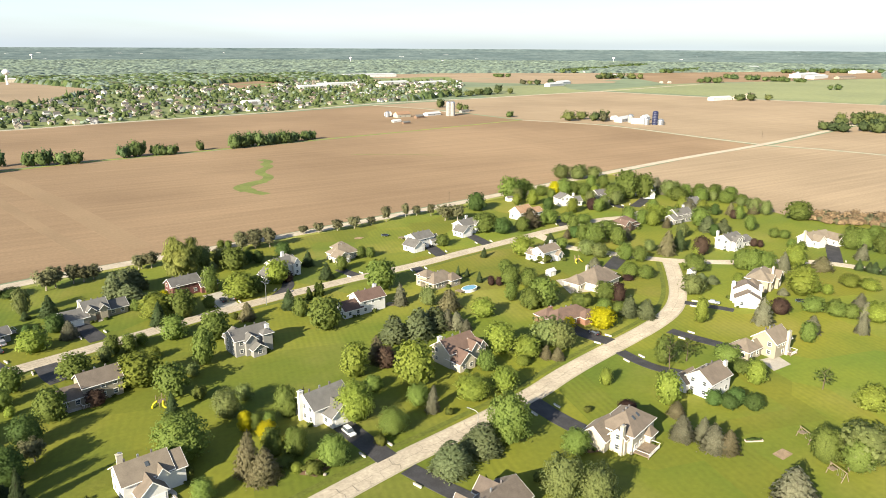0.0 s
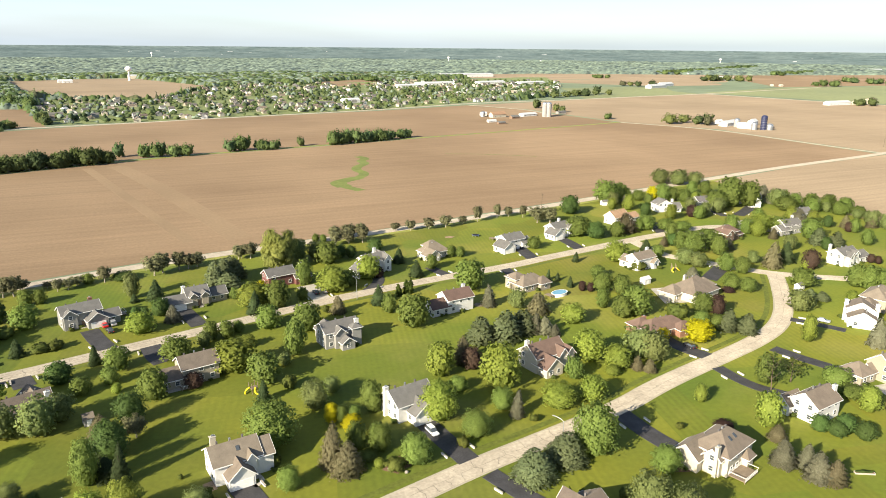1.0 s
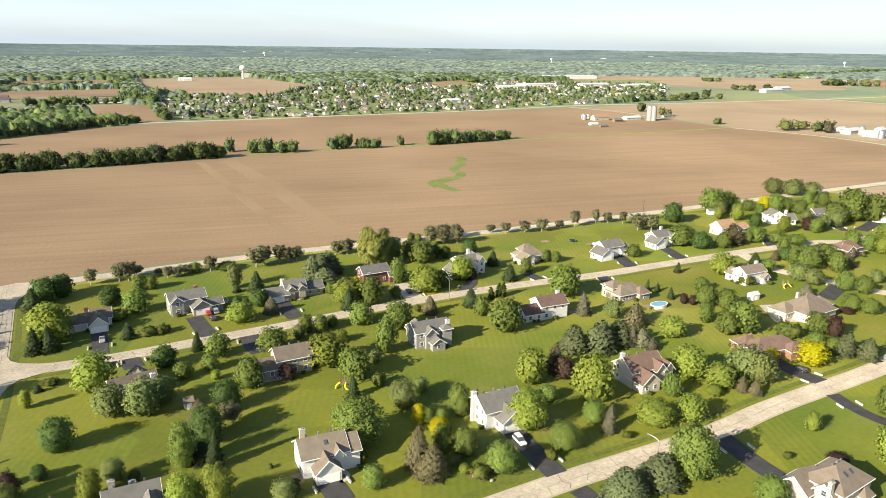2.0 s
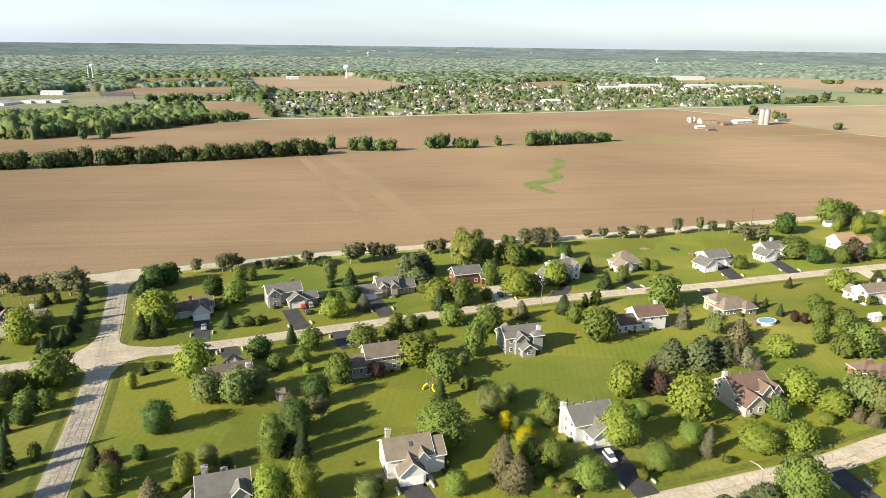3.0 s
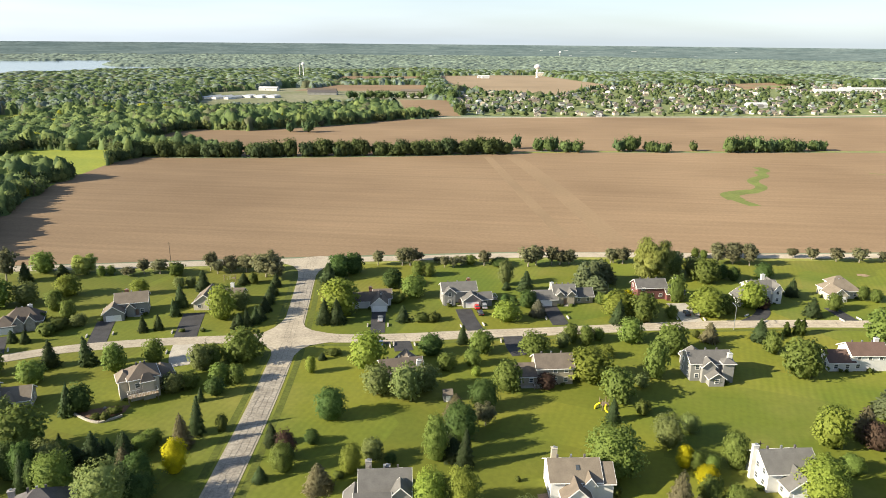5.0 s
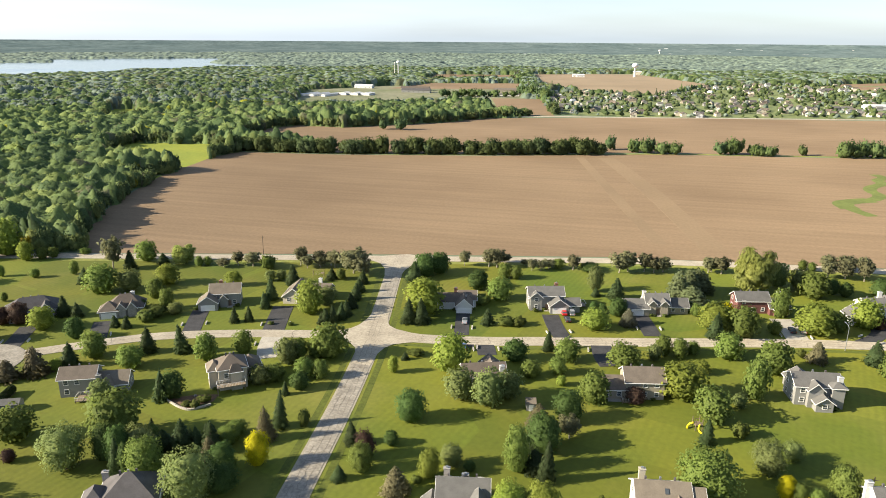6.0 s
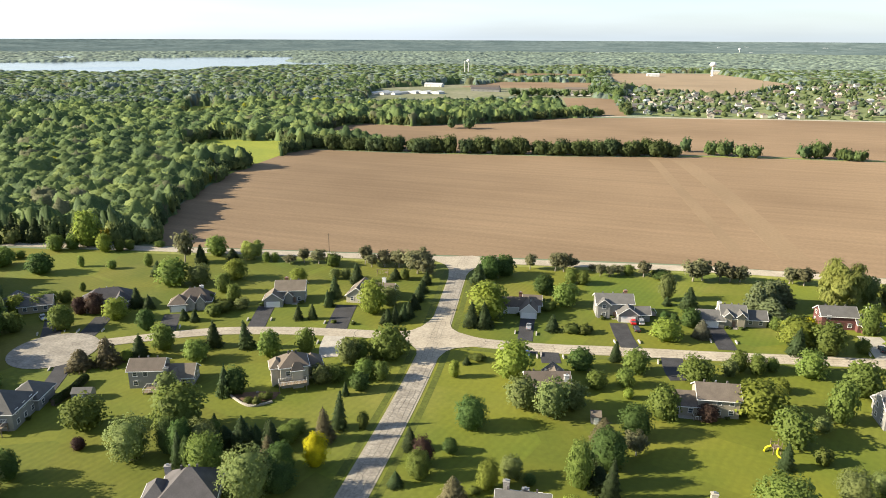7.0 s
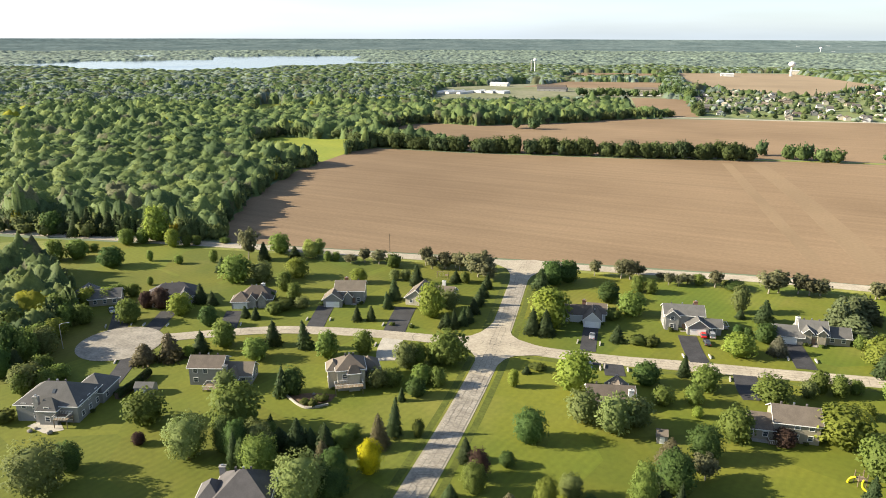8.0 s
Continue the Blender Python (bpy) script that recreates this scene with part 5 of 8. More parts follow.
house(13.9, 137.2, 9, "cream house with tan roof, skylight, front garage and chimney", "white", "tan", [(0, 0, 10.6, 8.5, 5.0, 2.8, "x"), (-0.3, -5.2, 5.8, 5.2, 3.0, 2.7, "y"), (2.9, -3.8, 2.2, 2.2, 4.9, 1.4, "y"), (6.4, -0.5, 3.4, 7.6, 4.6, 2.5, "x")], [(-3.4, 3.6, 8.8, "cream")], [(1, "s", 0, 4.9)], (3.6, -4.3, 0))
house(61.0, 147.3, 12, "white house with grey roof, chimney and front garage", "white", "grey", [(0, 0, 11.5, 9, 4.8, 2.9, "x"), (0.4, -5.6, 6.8, 5.6, 3.2, 2.6, "y")], [(-6.2, 1.2, 9.0, "white")], [(1, "s", 0, 4.9)], (4.8, -4.55, 0))
house(49.9, 265.1, 13, "red-sided house with dark grey roof", "red", "grey", [(0.0, 0.0, 11.4, 7.0, 4.8, 2.3, "x"), (8.8, -1.8, 7.0, 7.0, 2.9, 2.5, "x"), (8.8, -4.4, 4.4, 3.5, 2.9, 2.1, "y")], [(11, 2, 7, "white")], [], None, None)
house(91.6, 267.7, 13, "white two-storey house with grey roof behind trees", "white", "grey", [(0.0, 0.0, 10.6, 7.9, 5.4, 2.3, "x"), (-7.9, -3.5, 7.0, 7.0, 2.9, 2.5, "y"), (4.4, -0.9, 3.5, 8.4, 5.4, 2.3, "y")], [(3, 4, 9.3, "white")], [(1, "w", 0, 4.9)])
house(124.0, 276.9, 13, "tan house with grey-tan hipped roofs", "cream", "tan", [(0.0, 0.0, 12.3, 7.9, 3.3, 3.2, "h"), (-4.4, -4.4, 6.2, 6.2, 2.9, 2.5, "y"), (0.9, 2.6, 7.0, 5.3, 5.0, 2.1, "h")], [], [(1, "s", 0, 4.9)])
house(105.3, 212.0, 8, "white house with brown roof and long low wing", "white", "maroon", [(0, 0, 11, 7.8, 5.2, 2.4, "x"), (-8.4, -0.4, 7.6, 7.4, 3, 2.4, "x")], [(5, 2.4, 8.6, "white")], [])
house(165.0, 276.0, 13, "white house with grey roofs and cars on the drive", "white", "grey", [(0.0, 0.0, 11.4, 7.9, 5.0, 2.3, "x"), (-7.0, -3.5, 7.0, 7.9, 2.9, 2.6, "y"), (6.2, -1.8, 5.3, 6.2, 2.9, 2.1, "x")], [], [(1, "s", 0, 4.9)])
house(198.7, 286.5, 13, "white house with grey gabled roof", "white", "grey", [(0.0, 0.0, 10.6, 7.9, 5.0, 2.3, "x"), (-5.3, -3.5, 7.0, 7.0, 2.9, 2.5, "y"), (4.4, -3.5, 3.5, 3.5, 4.8, 1.8, "y")], [(4, 3, 8.6, "white")], [(1, "s", 0, 4.9)])
house(142.5, 221.2, 13, "tan house with hipped roofs beside a round pool", "tan", "tan", [(0.0, 0.0, 13.2, 7.9, 3.1, 2.8, "h"), (-3.5, 3.5, 6.2, 6.2, 4.8, 1.9, "h"), (4.4, -3.5, 5.3, 4.4, 3.1, 2.1, "h")], [], [])
house(245.1, 297.8, 13, "white house with rust-brown roof behind a pine", "white", "rust", [(0.0, 0.0, 11.4, 7.9, 4.2, 3.0, "x"), (9.7, -1.8, 7.9, 7.0, 2.9, 2.1, "x")], [], [])
house(289.3, 311.7, -10, "white house with grey gables at the field's edge", "white", "grey", [(0.0, 0.0, 9.7, 7.9, 4.6, 2.6, "y"), (6.2, -2.6, 7.0, 7.0, 2.9, 2.5, "x")], [(8, 2, 7, "white")], [])
house(203.5, 226.0, 10, "white two-storey house with grey roof", "white", "tan", [(0.0, 0.0, 11.4, 7.0, 5.2, 2.1, "x"), (-2.6, 4.4, 6.2, 5.3, 2.9, 2.1, "y"), (4.4, -3.5, 3.5, 3.5, 2.9, 1.8, "y")], [(6, 2, 8.4, "white")], [])
house(198.5, 188.0, 15, "large cream house with wide tan hipped roof", "cream", "tan", [(0, 0, 16, 13, 3.4, 4.6, "h"), (-9, 3.5, 7, 7, 3.2, 2.6, "h"), (8.6, 1, 7, 7, 3.2, 2.4, "h")], [(-2.6, 2.6, 9, "cream")], [])
house(161.5, 163.6, 2, "low brown brick house with rust-brown hipped roof", "brick", "maroon", [(0, 0, 17, 8.5, 2.9, 2.6, "h"), (-6, 3.6, 7, 6, 2.9, 2.2, "h"), (5.4, -4.6, 6, 4.4, 2.9, 2.0, "h")], [(-4.4, 4, 5.8, "brick")], [])
house(109.7, 157.6, 10, "brown-roofed house with white gables and brick lower wing", "cream", "maroon", [(0, 0, 12, 8.5, 5.0, 3.0, "x"), (-2.4, -5.4, 6.4, 6, 3, 2.8, "y"), (3.4, -4.2, 3.4, 3.2, 4.8, 2.0, "y"), (6.6, -3, 3.4, 5, 4.4, 2.0, "y")], [(-4.2, 2.6, 8.6, "white")], [])
house(121.0, 95.6, 18, "cream house with tan hipped roof, skylights and white chimney", "cream", "tan", [(0.5, 0, 12, 9, 5.2, 3.2, "h"), (-5.4, 4.2, 7.4, 6.4, 3.4, 2.8, "x"), (-5.4, -1.2, 3, 4, 4.6, 2.0, "x"), (3, -4.8, 3, 2.4, 3, 1.6, "h")], [(-7, -2.4, 8.4, "cream")], [], None, (-1.6, -6.6, 6.5, 4, 0.6))
house(161.0, 102.3, 8, "white house with grey-tan roof and white chimney", "white", "tan", [(0, 0, 10.4, 7.8, 5.0, 2.8, "x"), (-3.4, 5.4, 6.6, 5, 3, 2.2, "x")], [(5.7, -1.6, 8.6, "white")], [])
house(201.0, 109.3, 5, "tan house with tan roof, tall chimney and patio", "tan", "tan", [(0, 0, 9, 8, 5.2, 3.2, "x"), (-9.4, 3.6, 7.2, 7, 3.2, 2.6, "h"), (-5, 2.6, 3, 4, 3, 1.8, "x")], [(2, -4.5, 8.8, "cream")], [], None, (3.4, -5.2, 4, 2.2, 0.5))
house(231.1, 139.6, -49, "white house with grey-brown roof and step-down gable", "white", "brown", [(0, 0, 8.8, 5, 3.6, 2.4, "y"), (-0.3, 5.2, 9, 6, 5.6, 2.6, "y")], [(-4.9, 5, 8.4, "white"), (4.8, 4, 8.4, "white")], [])
house(256.2, 151.1, 20, "large tan house with tan gables and timber deck", "tan", "tan", [(0.0, 0.0, 14.1, 8.8, 5.0, 3.0, "h"), (3.5, -4.4, 5.3, 4.4, 4.8, 2.5, "y"), (-9.7, 0.9, 7.9, 7.0, 3.1, 2.5, "h"), (-2.6, -3.5, 4.4, 3.5, 4.6, 2.1, "y")], [(1, -4, 9.6, "cream")], [], None, (13, -3, 9, 4, 2.2))
house(294.6, 195.4, 5, "white two-storey house with grey roof and side garage", "white", "grey", [(0.0, 0.0, 11.4, 7.9, 5.2, 2.3, "x"), (2.6, -3.5, 3.9, 2.6, 4.8, 1.8, "y"), (9.7, -0.9, 7.9, 7.0, 2.9, 2.1, "x"), (-1.8, -4.4, 3.5, 2.6, 4.8, 1.8, "y")], [(-4, 4, 9, "white")], [])
house(338.5, 176.3, -5, "white house with grey-tan roof and front garage", "white", "tan", [(0.0, 1.8, 15.0, 7.9, 3.5, 3.0, "x"), (-3.5, -3.1, 5.3, 4.4, 3.5, 2.3, "y"), (8.8, -3.5, 7.0, 7.9, 3.1, 2.6, "y")], [(-8.8, 1, 8.4, "cream")], [(2, "s", 0, 4.9)])
house(275.1, 247.4, 10, "dark red-brown house with maroon roof among trees", "brown", "maroon", [(0.0, 0.0, 12.3, 7.9, 4.8, 2.6, "h"), (-3.5, -3.5, 5.3, 4.4, 4.6, 2.1, "y"), (7.0, -0.9, 5.3, 6.2, 2.9, 2.1, "h")], [], [])
house(352.2, 301.2, -30, "white gabled house with grey roof at a dark drive", "white", "grey", [(0.0, 0.0, 7.0, 10.6, 3.1, 3.5, "y"), (0.0, 7.0, 12.3, 7.0, 3.8, 2.6, "x")], [], [(0, "s", 0, 4.9)])
house(317.7, 245.5, 0, "grey-white house with grey roof among trees", "grey", "grey", [(0.0, 0.0, 12.3, 7.9, 4.8, 2.6, "x"), (-7.0, -1.8, 6.2, 7.0, 2.9, 2.1, "x")], [(5, 2, 9, "white")], [])
house(317.9, 309.2, 0, "blue-grey house with dark roof behind trees", "grey", "dark", [(0.0, 0.0, 10.6, 7.9, 4.6, 2.6, "x"), (6.2, -2.6, 7.0, 7.0, 2.9, 2.5, "y")], [], [])
house(354.3, 267.7, 0, "white house behind trees at the field's edge", "white", "grey", [(0.0, 0.0, 10.6, 7.0, 3.1, 2.6, "x")], [], [])
house(74.3, 90.5, 20, "house with brown-grey roof and bay window", "cream", "brown", [(0.0, -2.6, 14.1, 8.8, 3.3, 3.0, "x"), (-5.3, -0.9, 4.4, 8.8, 3.3, 2.6, "y"), (3.5, 0.9, 5.3, 5.3, 3.1, 2.3, "y")], [], [])
house(-445.9, 426.3, 30, "pale house roof deep in the woods", "white", "grey", [(0.0, 0.0, 14.1, 7.9, 4.3, 2.6, "x")], [], [])
house(-406.9, 478.7, 30, "grey-roofed house deep in the woods", "white", "grey", [(0.0, 0.0, 14.1, 7.9, 4.3, 2.6, "x")], [], [])
house(-310.6, 271.5, 30, "grey house deep in the woods behind spruces", "stone", "grey", [(0.0, 0.0, 13.2, 7.9, 4.3, 2.6, "x")], [(4, 0, 9, "white")], [])


# ---- driveways ----
def drive(points, width, mat, text):
    """A driveway; its last point lies on the street, where two white culvert ends flank it."""
    road("driveway", points, width, 0.12, mat, text, "driveway", 2)
    a, b = Vector(points[-2]), Vector(points[-1])
    way = (b - a).normalized()
    at, side = b - way * 6.2, Vector((-way.y, way.x))
    for s in (-1, 1):
        p = at + side * s * (width / 2 + 1.0)
        culvert_end(p.x, p.y, math.degrees(math.atan2(way.y, way.x)))


def culvert_end(x, y, turn):
    ob = thing("culvert_headwall", pose(x, y, 0.02, 0, 0, turn), "low white culvert headwall beside a driveway", "headwall", "culvert headwalls")
    box_part("wall", ob, WHITE, 0, 0, 0, 2.4, 0.35, 0.45, 0.06)
    box_part("coping", ob, CONCRETE, 0, 0, 0.45, 2.5, 0.45, 0.08)


drive([(-19.6, 241.1), (-16.4, 229.4), (-12.8, 220.3)], 6.0, ASPHALT, "dark asphalt driveway from a house to the street")
drive([(10.4, 252.6), (13.2, 241.4), (15.5, 231.1)], 6.0, ASPHALT, "dark asphalt driveway from a house to the street")
drive([(-50.4, 238.3), (-48.2, 225.8), (-46.2, 215.4)], 5.0, ASPHALT, "dark asphalt driveway from a house to the street")
drive([(-114.6, 223.4), (-111.6, 213.7), (-107.6, 201.6)], 7.5, ASPHALT, "dark asphalt driveway from a house to the street")
drive([(-141.3, 212.3), (-137.9, 203.8), (-133.9, 194.7)], 6.0, ASPHALT, "dark asphalt driveway from a house to the street")
drive([(-167.7, 194.1), (-163.5, 186.9), (-157.6, 178.1)], 6.0, ASPHALT, "dark asphalt driveway from a house to the street")
drive([(-188.7, 183.9), (-185.0, 176.5), (-180.6, 166.9)], 6.0, ASPHALT, "dark asphalt driveway from a house to the street")
drive([(-202.4, 175.5), (-196.8, 169.7), (-190.0, 162.4)], 6.0, ASPHALT, "dark asphalt driveway from a house to the street")
drive([(-99.1, 182.9), (-103.1, 189.8), (-105.7, 198.1)], 7.0, CONCRETE, "pale concrete driveway from a house to the street")
drive([(-160.4, 133.1), (-164.2, 140.2), (-167.4, 145.8), (-173.1, 153.8)], 5.0, ASPHALT, "dark asphalt driveway from a house to the street")
drive([(-34.8, 202.5), (-38.0, 212.4)], 6.0, ASPHALT, "dark asphalt driveway from a house to the street")
drive([(2.4, 204.5), (-0.0, 211.0), (-1.3, 221.0)], 6.5, ASPHALT, "dark asphalt driveway from a house to the street")
drive([(62.6, 141.6), (64.1, 130.1), (66.0, 117.8)], 6.0, ASPHALT, "dark asphalt driveway from a house to the street")
drive([(75.0, 93.1), (71.5, 101.5), (67.9, 112.8)], 5.0, ASPHALT, "dark asphalt driveway from a house to the street")
drive([(115.4, 101.6), (113.4, 111.7), (113.3, 123.6)], 6.0, ASPHALT, "dark asphalt driveway from a house to the street")
drive([(193.6, 116.2), (189.2, 127.3), (186.5, 138.1)], 5.0, ASPHALT, "dark asphalt driveway from a house to the street")
drive([(164.2, 112.3), (158.4, 121.6), (158.8, 134.4)], 4.5, ASPHALT, "dark asphalt driveway from a house to the street")
drive([(159.5, 163.9), (158.2, 152.1), (163.0, 138.7)], 6.0, ASPHALT, "dark asphalt driveway from a house to the street")
drive([(222.9, 139.0), (219.0, 146.2), (212.2, 156.6)], 4.0, ASPHALT, "dark asphalt driveway from a house to the street")
drive([(346.9, 173.7), (331.2, 163.2), (314.2, 152.3)], 6.5, ASPHALT, "dark asphalt driveway from a house to the street")
drive([(219.3, 200.7), (232.6, 208.7), (241.6, 214.0)], 7, ASPHALT, "dark asphalt driveway from a house to the street")
drive([(356.7, 303.8), (340.0, 293.3), (323.1, 284.4)], 7, ASPHALT, "dark asphalt driveway from a house to the street")
drive([(90.9, 261.3), (89.1, 251.4), (80.5, 242.4)], 5, ASPHALT, "dark asphalt driveway from a house to the street")
drive([(115.7, 262.1), (117.3, 253.7), (120.2, 244.9)], 5, ASPHALT, "dark asphalt driveway from a house to the street")
drive([(144.1, 236.0), (145.7, 242.4), (146.2, 249.8)], 5, ASPHALT, "dark asphalt driveway from a house to the street")
drive([(167.9, 282.9), (169.2, 274.9), (165.6, 255.6)], 6.5, ASPHALT, "dark asphalt driveway from a house to the street")
drive([(196.8, 289.1), (197.7, 277.9), (195.4, 259.4)], 6.5, ASPHALT, "dark asphalt driveway from a house to the street")
drive([(59.3, 258.6), (61.0, 250.4), (61.8, 237.0)], 7.5, CONCRETE, "pale concrete driveway from a house to the street")
drive([(264.9, 290.8), (260.0, 281.1), (252.4, 267.6)], 6, ASPHALT, "dark asphalt driveway from a house to the street")
drive([(14.1, 131.2), (15.3, 127.8), (16.6, 122.2)], 6, ASPHALT, "dark asphalt driveway from a house to the street")
drive([(-42.6, 206.9), (-43.7, 212.3)], 5, ASPHALT, "dark asphalt driveway from a house to the street")
drive([(317.8, 312.2), (318.7, 301.9), (314.7, 285.7)], 5, ASPHALT, "dark asphalt driveway from a house to the street")


# ---- cars ----
PAINT = {"red": material("red_car_paint", (0.5, 0.015, 0.015), 0.3, 0.05, 1, 5, 0, spec=0.6), "silver": material("silver_car_paint", (0.45, 0.46, 0.48), 0.3, 0.05, 1, 5, 0, metal=0.4, spec=0.6),
         "black": material("dark_car_paint", (0.03, 0.03, 0.035), 0.25, 0.05, 1, 5, 0, spec=0.6), "white": material("white_car_paint", (0.75, 0.75, 0.74), 0.3, 0.04, 1, 5, 0, spec=0.6),
         "blue": material("blue_car_paint", (0.08, 0.14, 0.26), 0.3, 0.05, 1, 5, 0, spec=0.6)}


def car(x, y, turn, paint, label):
    """A parked car, its nose along +x."""
    van = "van" in label or "pickup" in label or "estate" in label
    ob = thing("car", pose(x, y, 0.13, 0, 0, turn), label, "car", "parked cars")
    bm = bmesh.new()
    add_box(bm, 0, 0, 0.28, 4.6, 1.82, 0.62, 0, 0.14)
    part("body", bm, PAINT[paint], ob)
    bm = bmesh.new()
    x0, x1, top = (-2.1, 1.2, 1.72) if van and "pickup" not in label else (-0.5, 1.1, 1.6) if "pickup" in label else (-1.7, 0.9, 1.42)
    low = [bm.verts.new(p) for p in ((x0, -0.86, 0.88), (x1, -0.86, 0.88), (x1, 0.86, 0.88), (x0, 0.86, 0.88))]
    up = [bm.verts.new(p) for p in ((x0 + 0.35, -0.68, top - 0.05), (x1 - 0.75, -0.68, top - 0.05), (x1 - 0.75, 0.68, top - 0.05), (x0 + 0.35, 0.68, top - 0.05))]
    for k in range(4):
        bm.faces.new((low[k], low[(k + 1) % 4], up[(k + 1) % 4], up[k]))
    bm.faces.new(up)
    part("glasshouse", bm, GLASS, ob, "dark tinted car windows")
    box_part("roof", ob, PAINT[paint], (x0 + 0.35 + x1 - 0.75) / 2, 0, top - 0.045, x1 - x0 - 1.05, 1.4, 0.06, 0.02)
    for wx in (-1.4, 1.4):
        for wy in (-0.85, 0.85):
            bm = bmesh.new()
            add_cone(bm, (wx, wy - 0.1, 0.33), (wx, wy + 0.1, 0.33), 0.33, 0.33, 14)
            wheel = part("wheel", bm, TYRE, ob)
            bm = bmesh.new()
            add_cone(bm, (wx, wy - 0.11, 0.33), (wx, wy + 0.11, 0.33), 0.19, 0.19, 10)
            part("rim", bm, STEEL, wheel)
    for wy in (-0.65, 0.65):
        box_part("headlight", ob, WHITE, 2.29, wy, 0.62, 0.06, 0.36, 0.14)
        box_part("tail_light", ob, PAINT["red"], -2.29, wy, 0.66, 0.06, 0.3, 0.16)


car(-14.9, 242.9, 105, "red", "small red car parked on the drive")
car(-12.2, 243.7, 104, "silver", "silver estate car parked on the drive")
car(-13.1, 237.0, 106, "black", "dark car parked on the drive")
car(-47.4, 226.2, 100, "silver", "silver pickup parked before the garage")
car(62.5, 134.1, -83, "white", "white van parked on the asphalt drive")
car(161.6, 149.5, 90, "black", "dark car parked on a drive")
car(222.3, 147.7, -59, "silver", "silver car parked beside the white house")
car(-43.0, 205.2, 102, "blue", "blue pickup parked on a drive")
car(61.0, 247.4, 94, "black", "dark car parked on the gravel")
car(64.4, 248.1, 92, "silver", "grey car parked on the gravel")
car(169.2, 273.7, -86, "black", "dark car on the drive of a white house")
car(-206.5, 174.7, -31, "silver", "silver car parked below trees")
car(348.7, 167.9, 35, "white", "white car before a garage")


# ---- farms, sheds and towers ----
NAVY = material("navy_enamel", (0.025, 0.03, 0.075), 0.4, 0.1, 0.5, 3, 0)
SHINGLE["white_roof"] = material("white_metal_roof", (0.52, 0.52, 0.51), 0.5, 0.08, 0.3, 2, 0)
GROVES = []


def shed(x, y, rot, w, d, eave, rise, wall, roof, label):
    px, py, up = far(x, y)
    ob = thing("farm_shed", pose(px, py, up + 0.05, 0, 0, rot), label + " in the open land", "building")
    style = "x" if w >= d else "y"
    bm = bmesh.new()
    wall_block(bm, 0, 0, w, d, eave, rise - 0.05, style)
    part("wall", bm, SIDING[wall], ob)
    bm = bmesh.new()
    slab_roof(bm, 0, 0, w, d, eave, rise, style, 0.4, 0.25)
    part("roof", bm, SHINGLE[roof], ob)
    for k in range(int(max(w, d) / 9)):
        s = (k + 0.5) * 9 - max(w, d) / 2
        bm = bmesh.new()
        add_box(bm, s if w >= d else -w / 2 - 0.02, -d / 2 - 0.02 if w >= d else s, 1.0, 1.3 if w >= d else 0.1, 0.1 if w >= d else 1.3, min(1.2, eave - 1.6))
        part("door" if k % 3 == 0 else "window", bm, GLASS, ob, "dark opening in the wall")


def silo(x, y, top, r, mat, label):
    ob = thing("silo", pose(x, y, 0.05), label + " at a farmstead", "silo", "farm silos")
    bm = bmesh.new()
    add_cone(bm, (0, 0, 0), (0, 0, top - r * 0.7), r, r, 20)
    body = part("body", bm, mat, ob)
    for k in range(int((top - r) / 2)):
        bm = bmesh.new()
        add_cone(bm, (0, 0, 1 + 2 * k), (0, 0, 1.15 + 2 * k), r * 1.012, r * 1.012, 20)
        part("hoop", bm, STEEL, body)
    bm = bmesh.new()
    bmesh.ops.create_uvsphere(bm, u_segments=20, v_segments=8, radius=r * 1.02, matrix=Matrix.Translation((0, 0, top - r * 0.72)) @ Matrix.Diagonal((1, 1, 0.7, 1)))
    bmesh.ops.bisect_plane(bm, geom=bm.verts[:] + bm.edges[:] + bm.faces[:], plane_co=(0, 0, top - r * 0.72), plane_no=(0, 0, -1), clear_outer=True)
    part("dome", bm, STEEL if mat is not NAVY else NAVY, ob)


def water_tower(x, y, top, r, label):
    px, py, up = far(x, y)
    ob = thing("water_tower", pose(px, py, up), label, "water tower")
    bm = bmesh.new()
    add_cone(bm, (0, 0, 0), (0, 0, 4), r * 0.5, r * 0.24, 16)
    add_cone(bm, (0, 0, 4), (0, 0, top - r * 1.1), r * 0.24, r * 0.24, 16)
    part("stem", bm, WHITE, ob)
    bm = bmesh.new()
    bmesh.ops.create_uvsphere(bm, u_segments=24, v_segments=12, radius=r, matrix=Matrix.Translation((0, 0, top - r * 0.75)) @ Matrix.Diagonal((1, 1, 0.75, 1)))
    part("tank", bm, WHITE, ob)


def mast(x, y, top, label):
    ob = thing("radio_mast", pose(x, y, 0), label, "mast")
    bm = bmesh.new()
    for a in range(3):
        p = (1.1 * math.cos(a * 2.094), 1.1 * math.sin(a * 2.094))
        add_cone(bm, (*p, 0), (p[0] * 0.6, p[1] * 0.6, top), 0.5, 0.4, 6)
    part("legs", bm, WHITE, ob)
    bm = bmesh.new()
    for k in range(int(top / 3)):
        add_cone(bm, (0, 0, 3 * k), (0, 0, 3 * k + 0.3), 1.2, 1.2, 6)
    part("braces", bm, STEEL, ob)


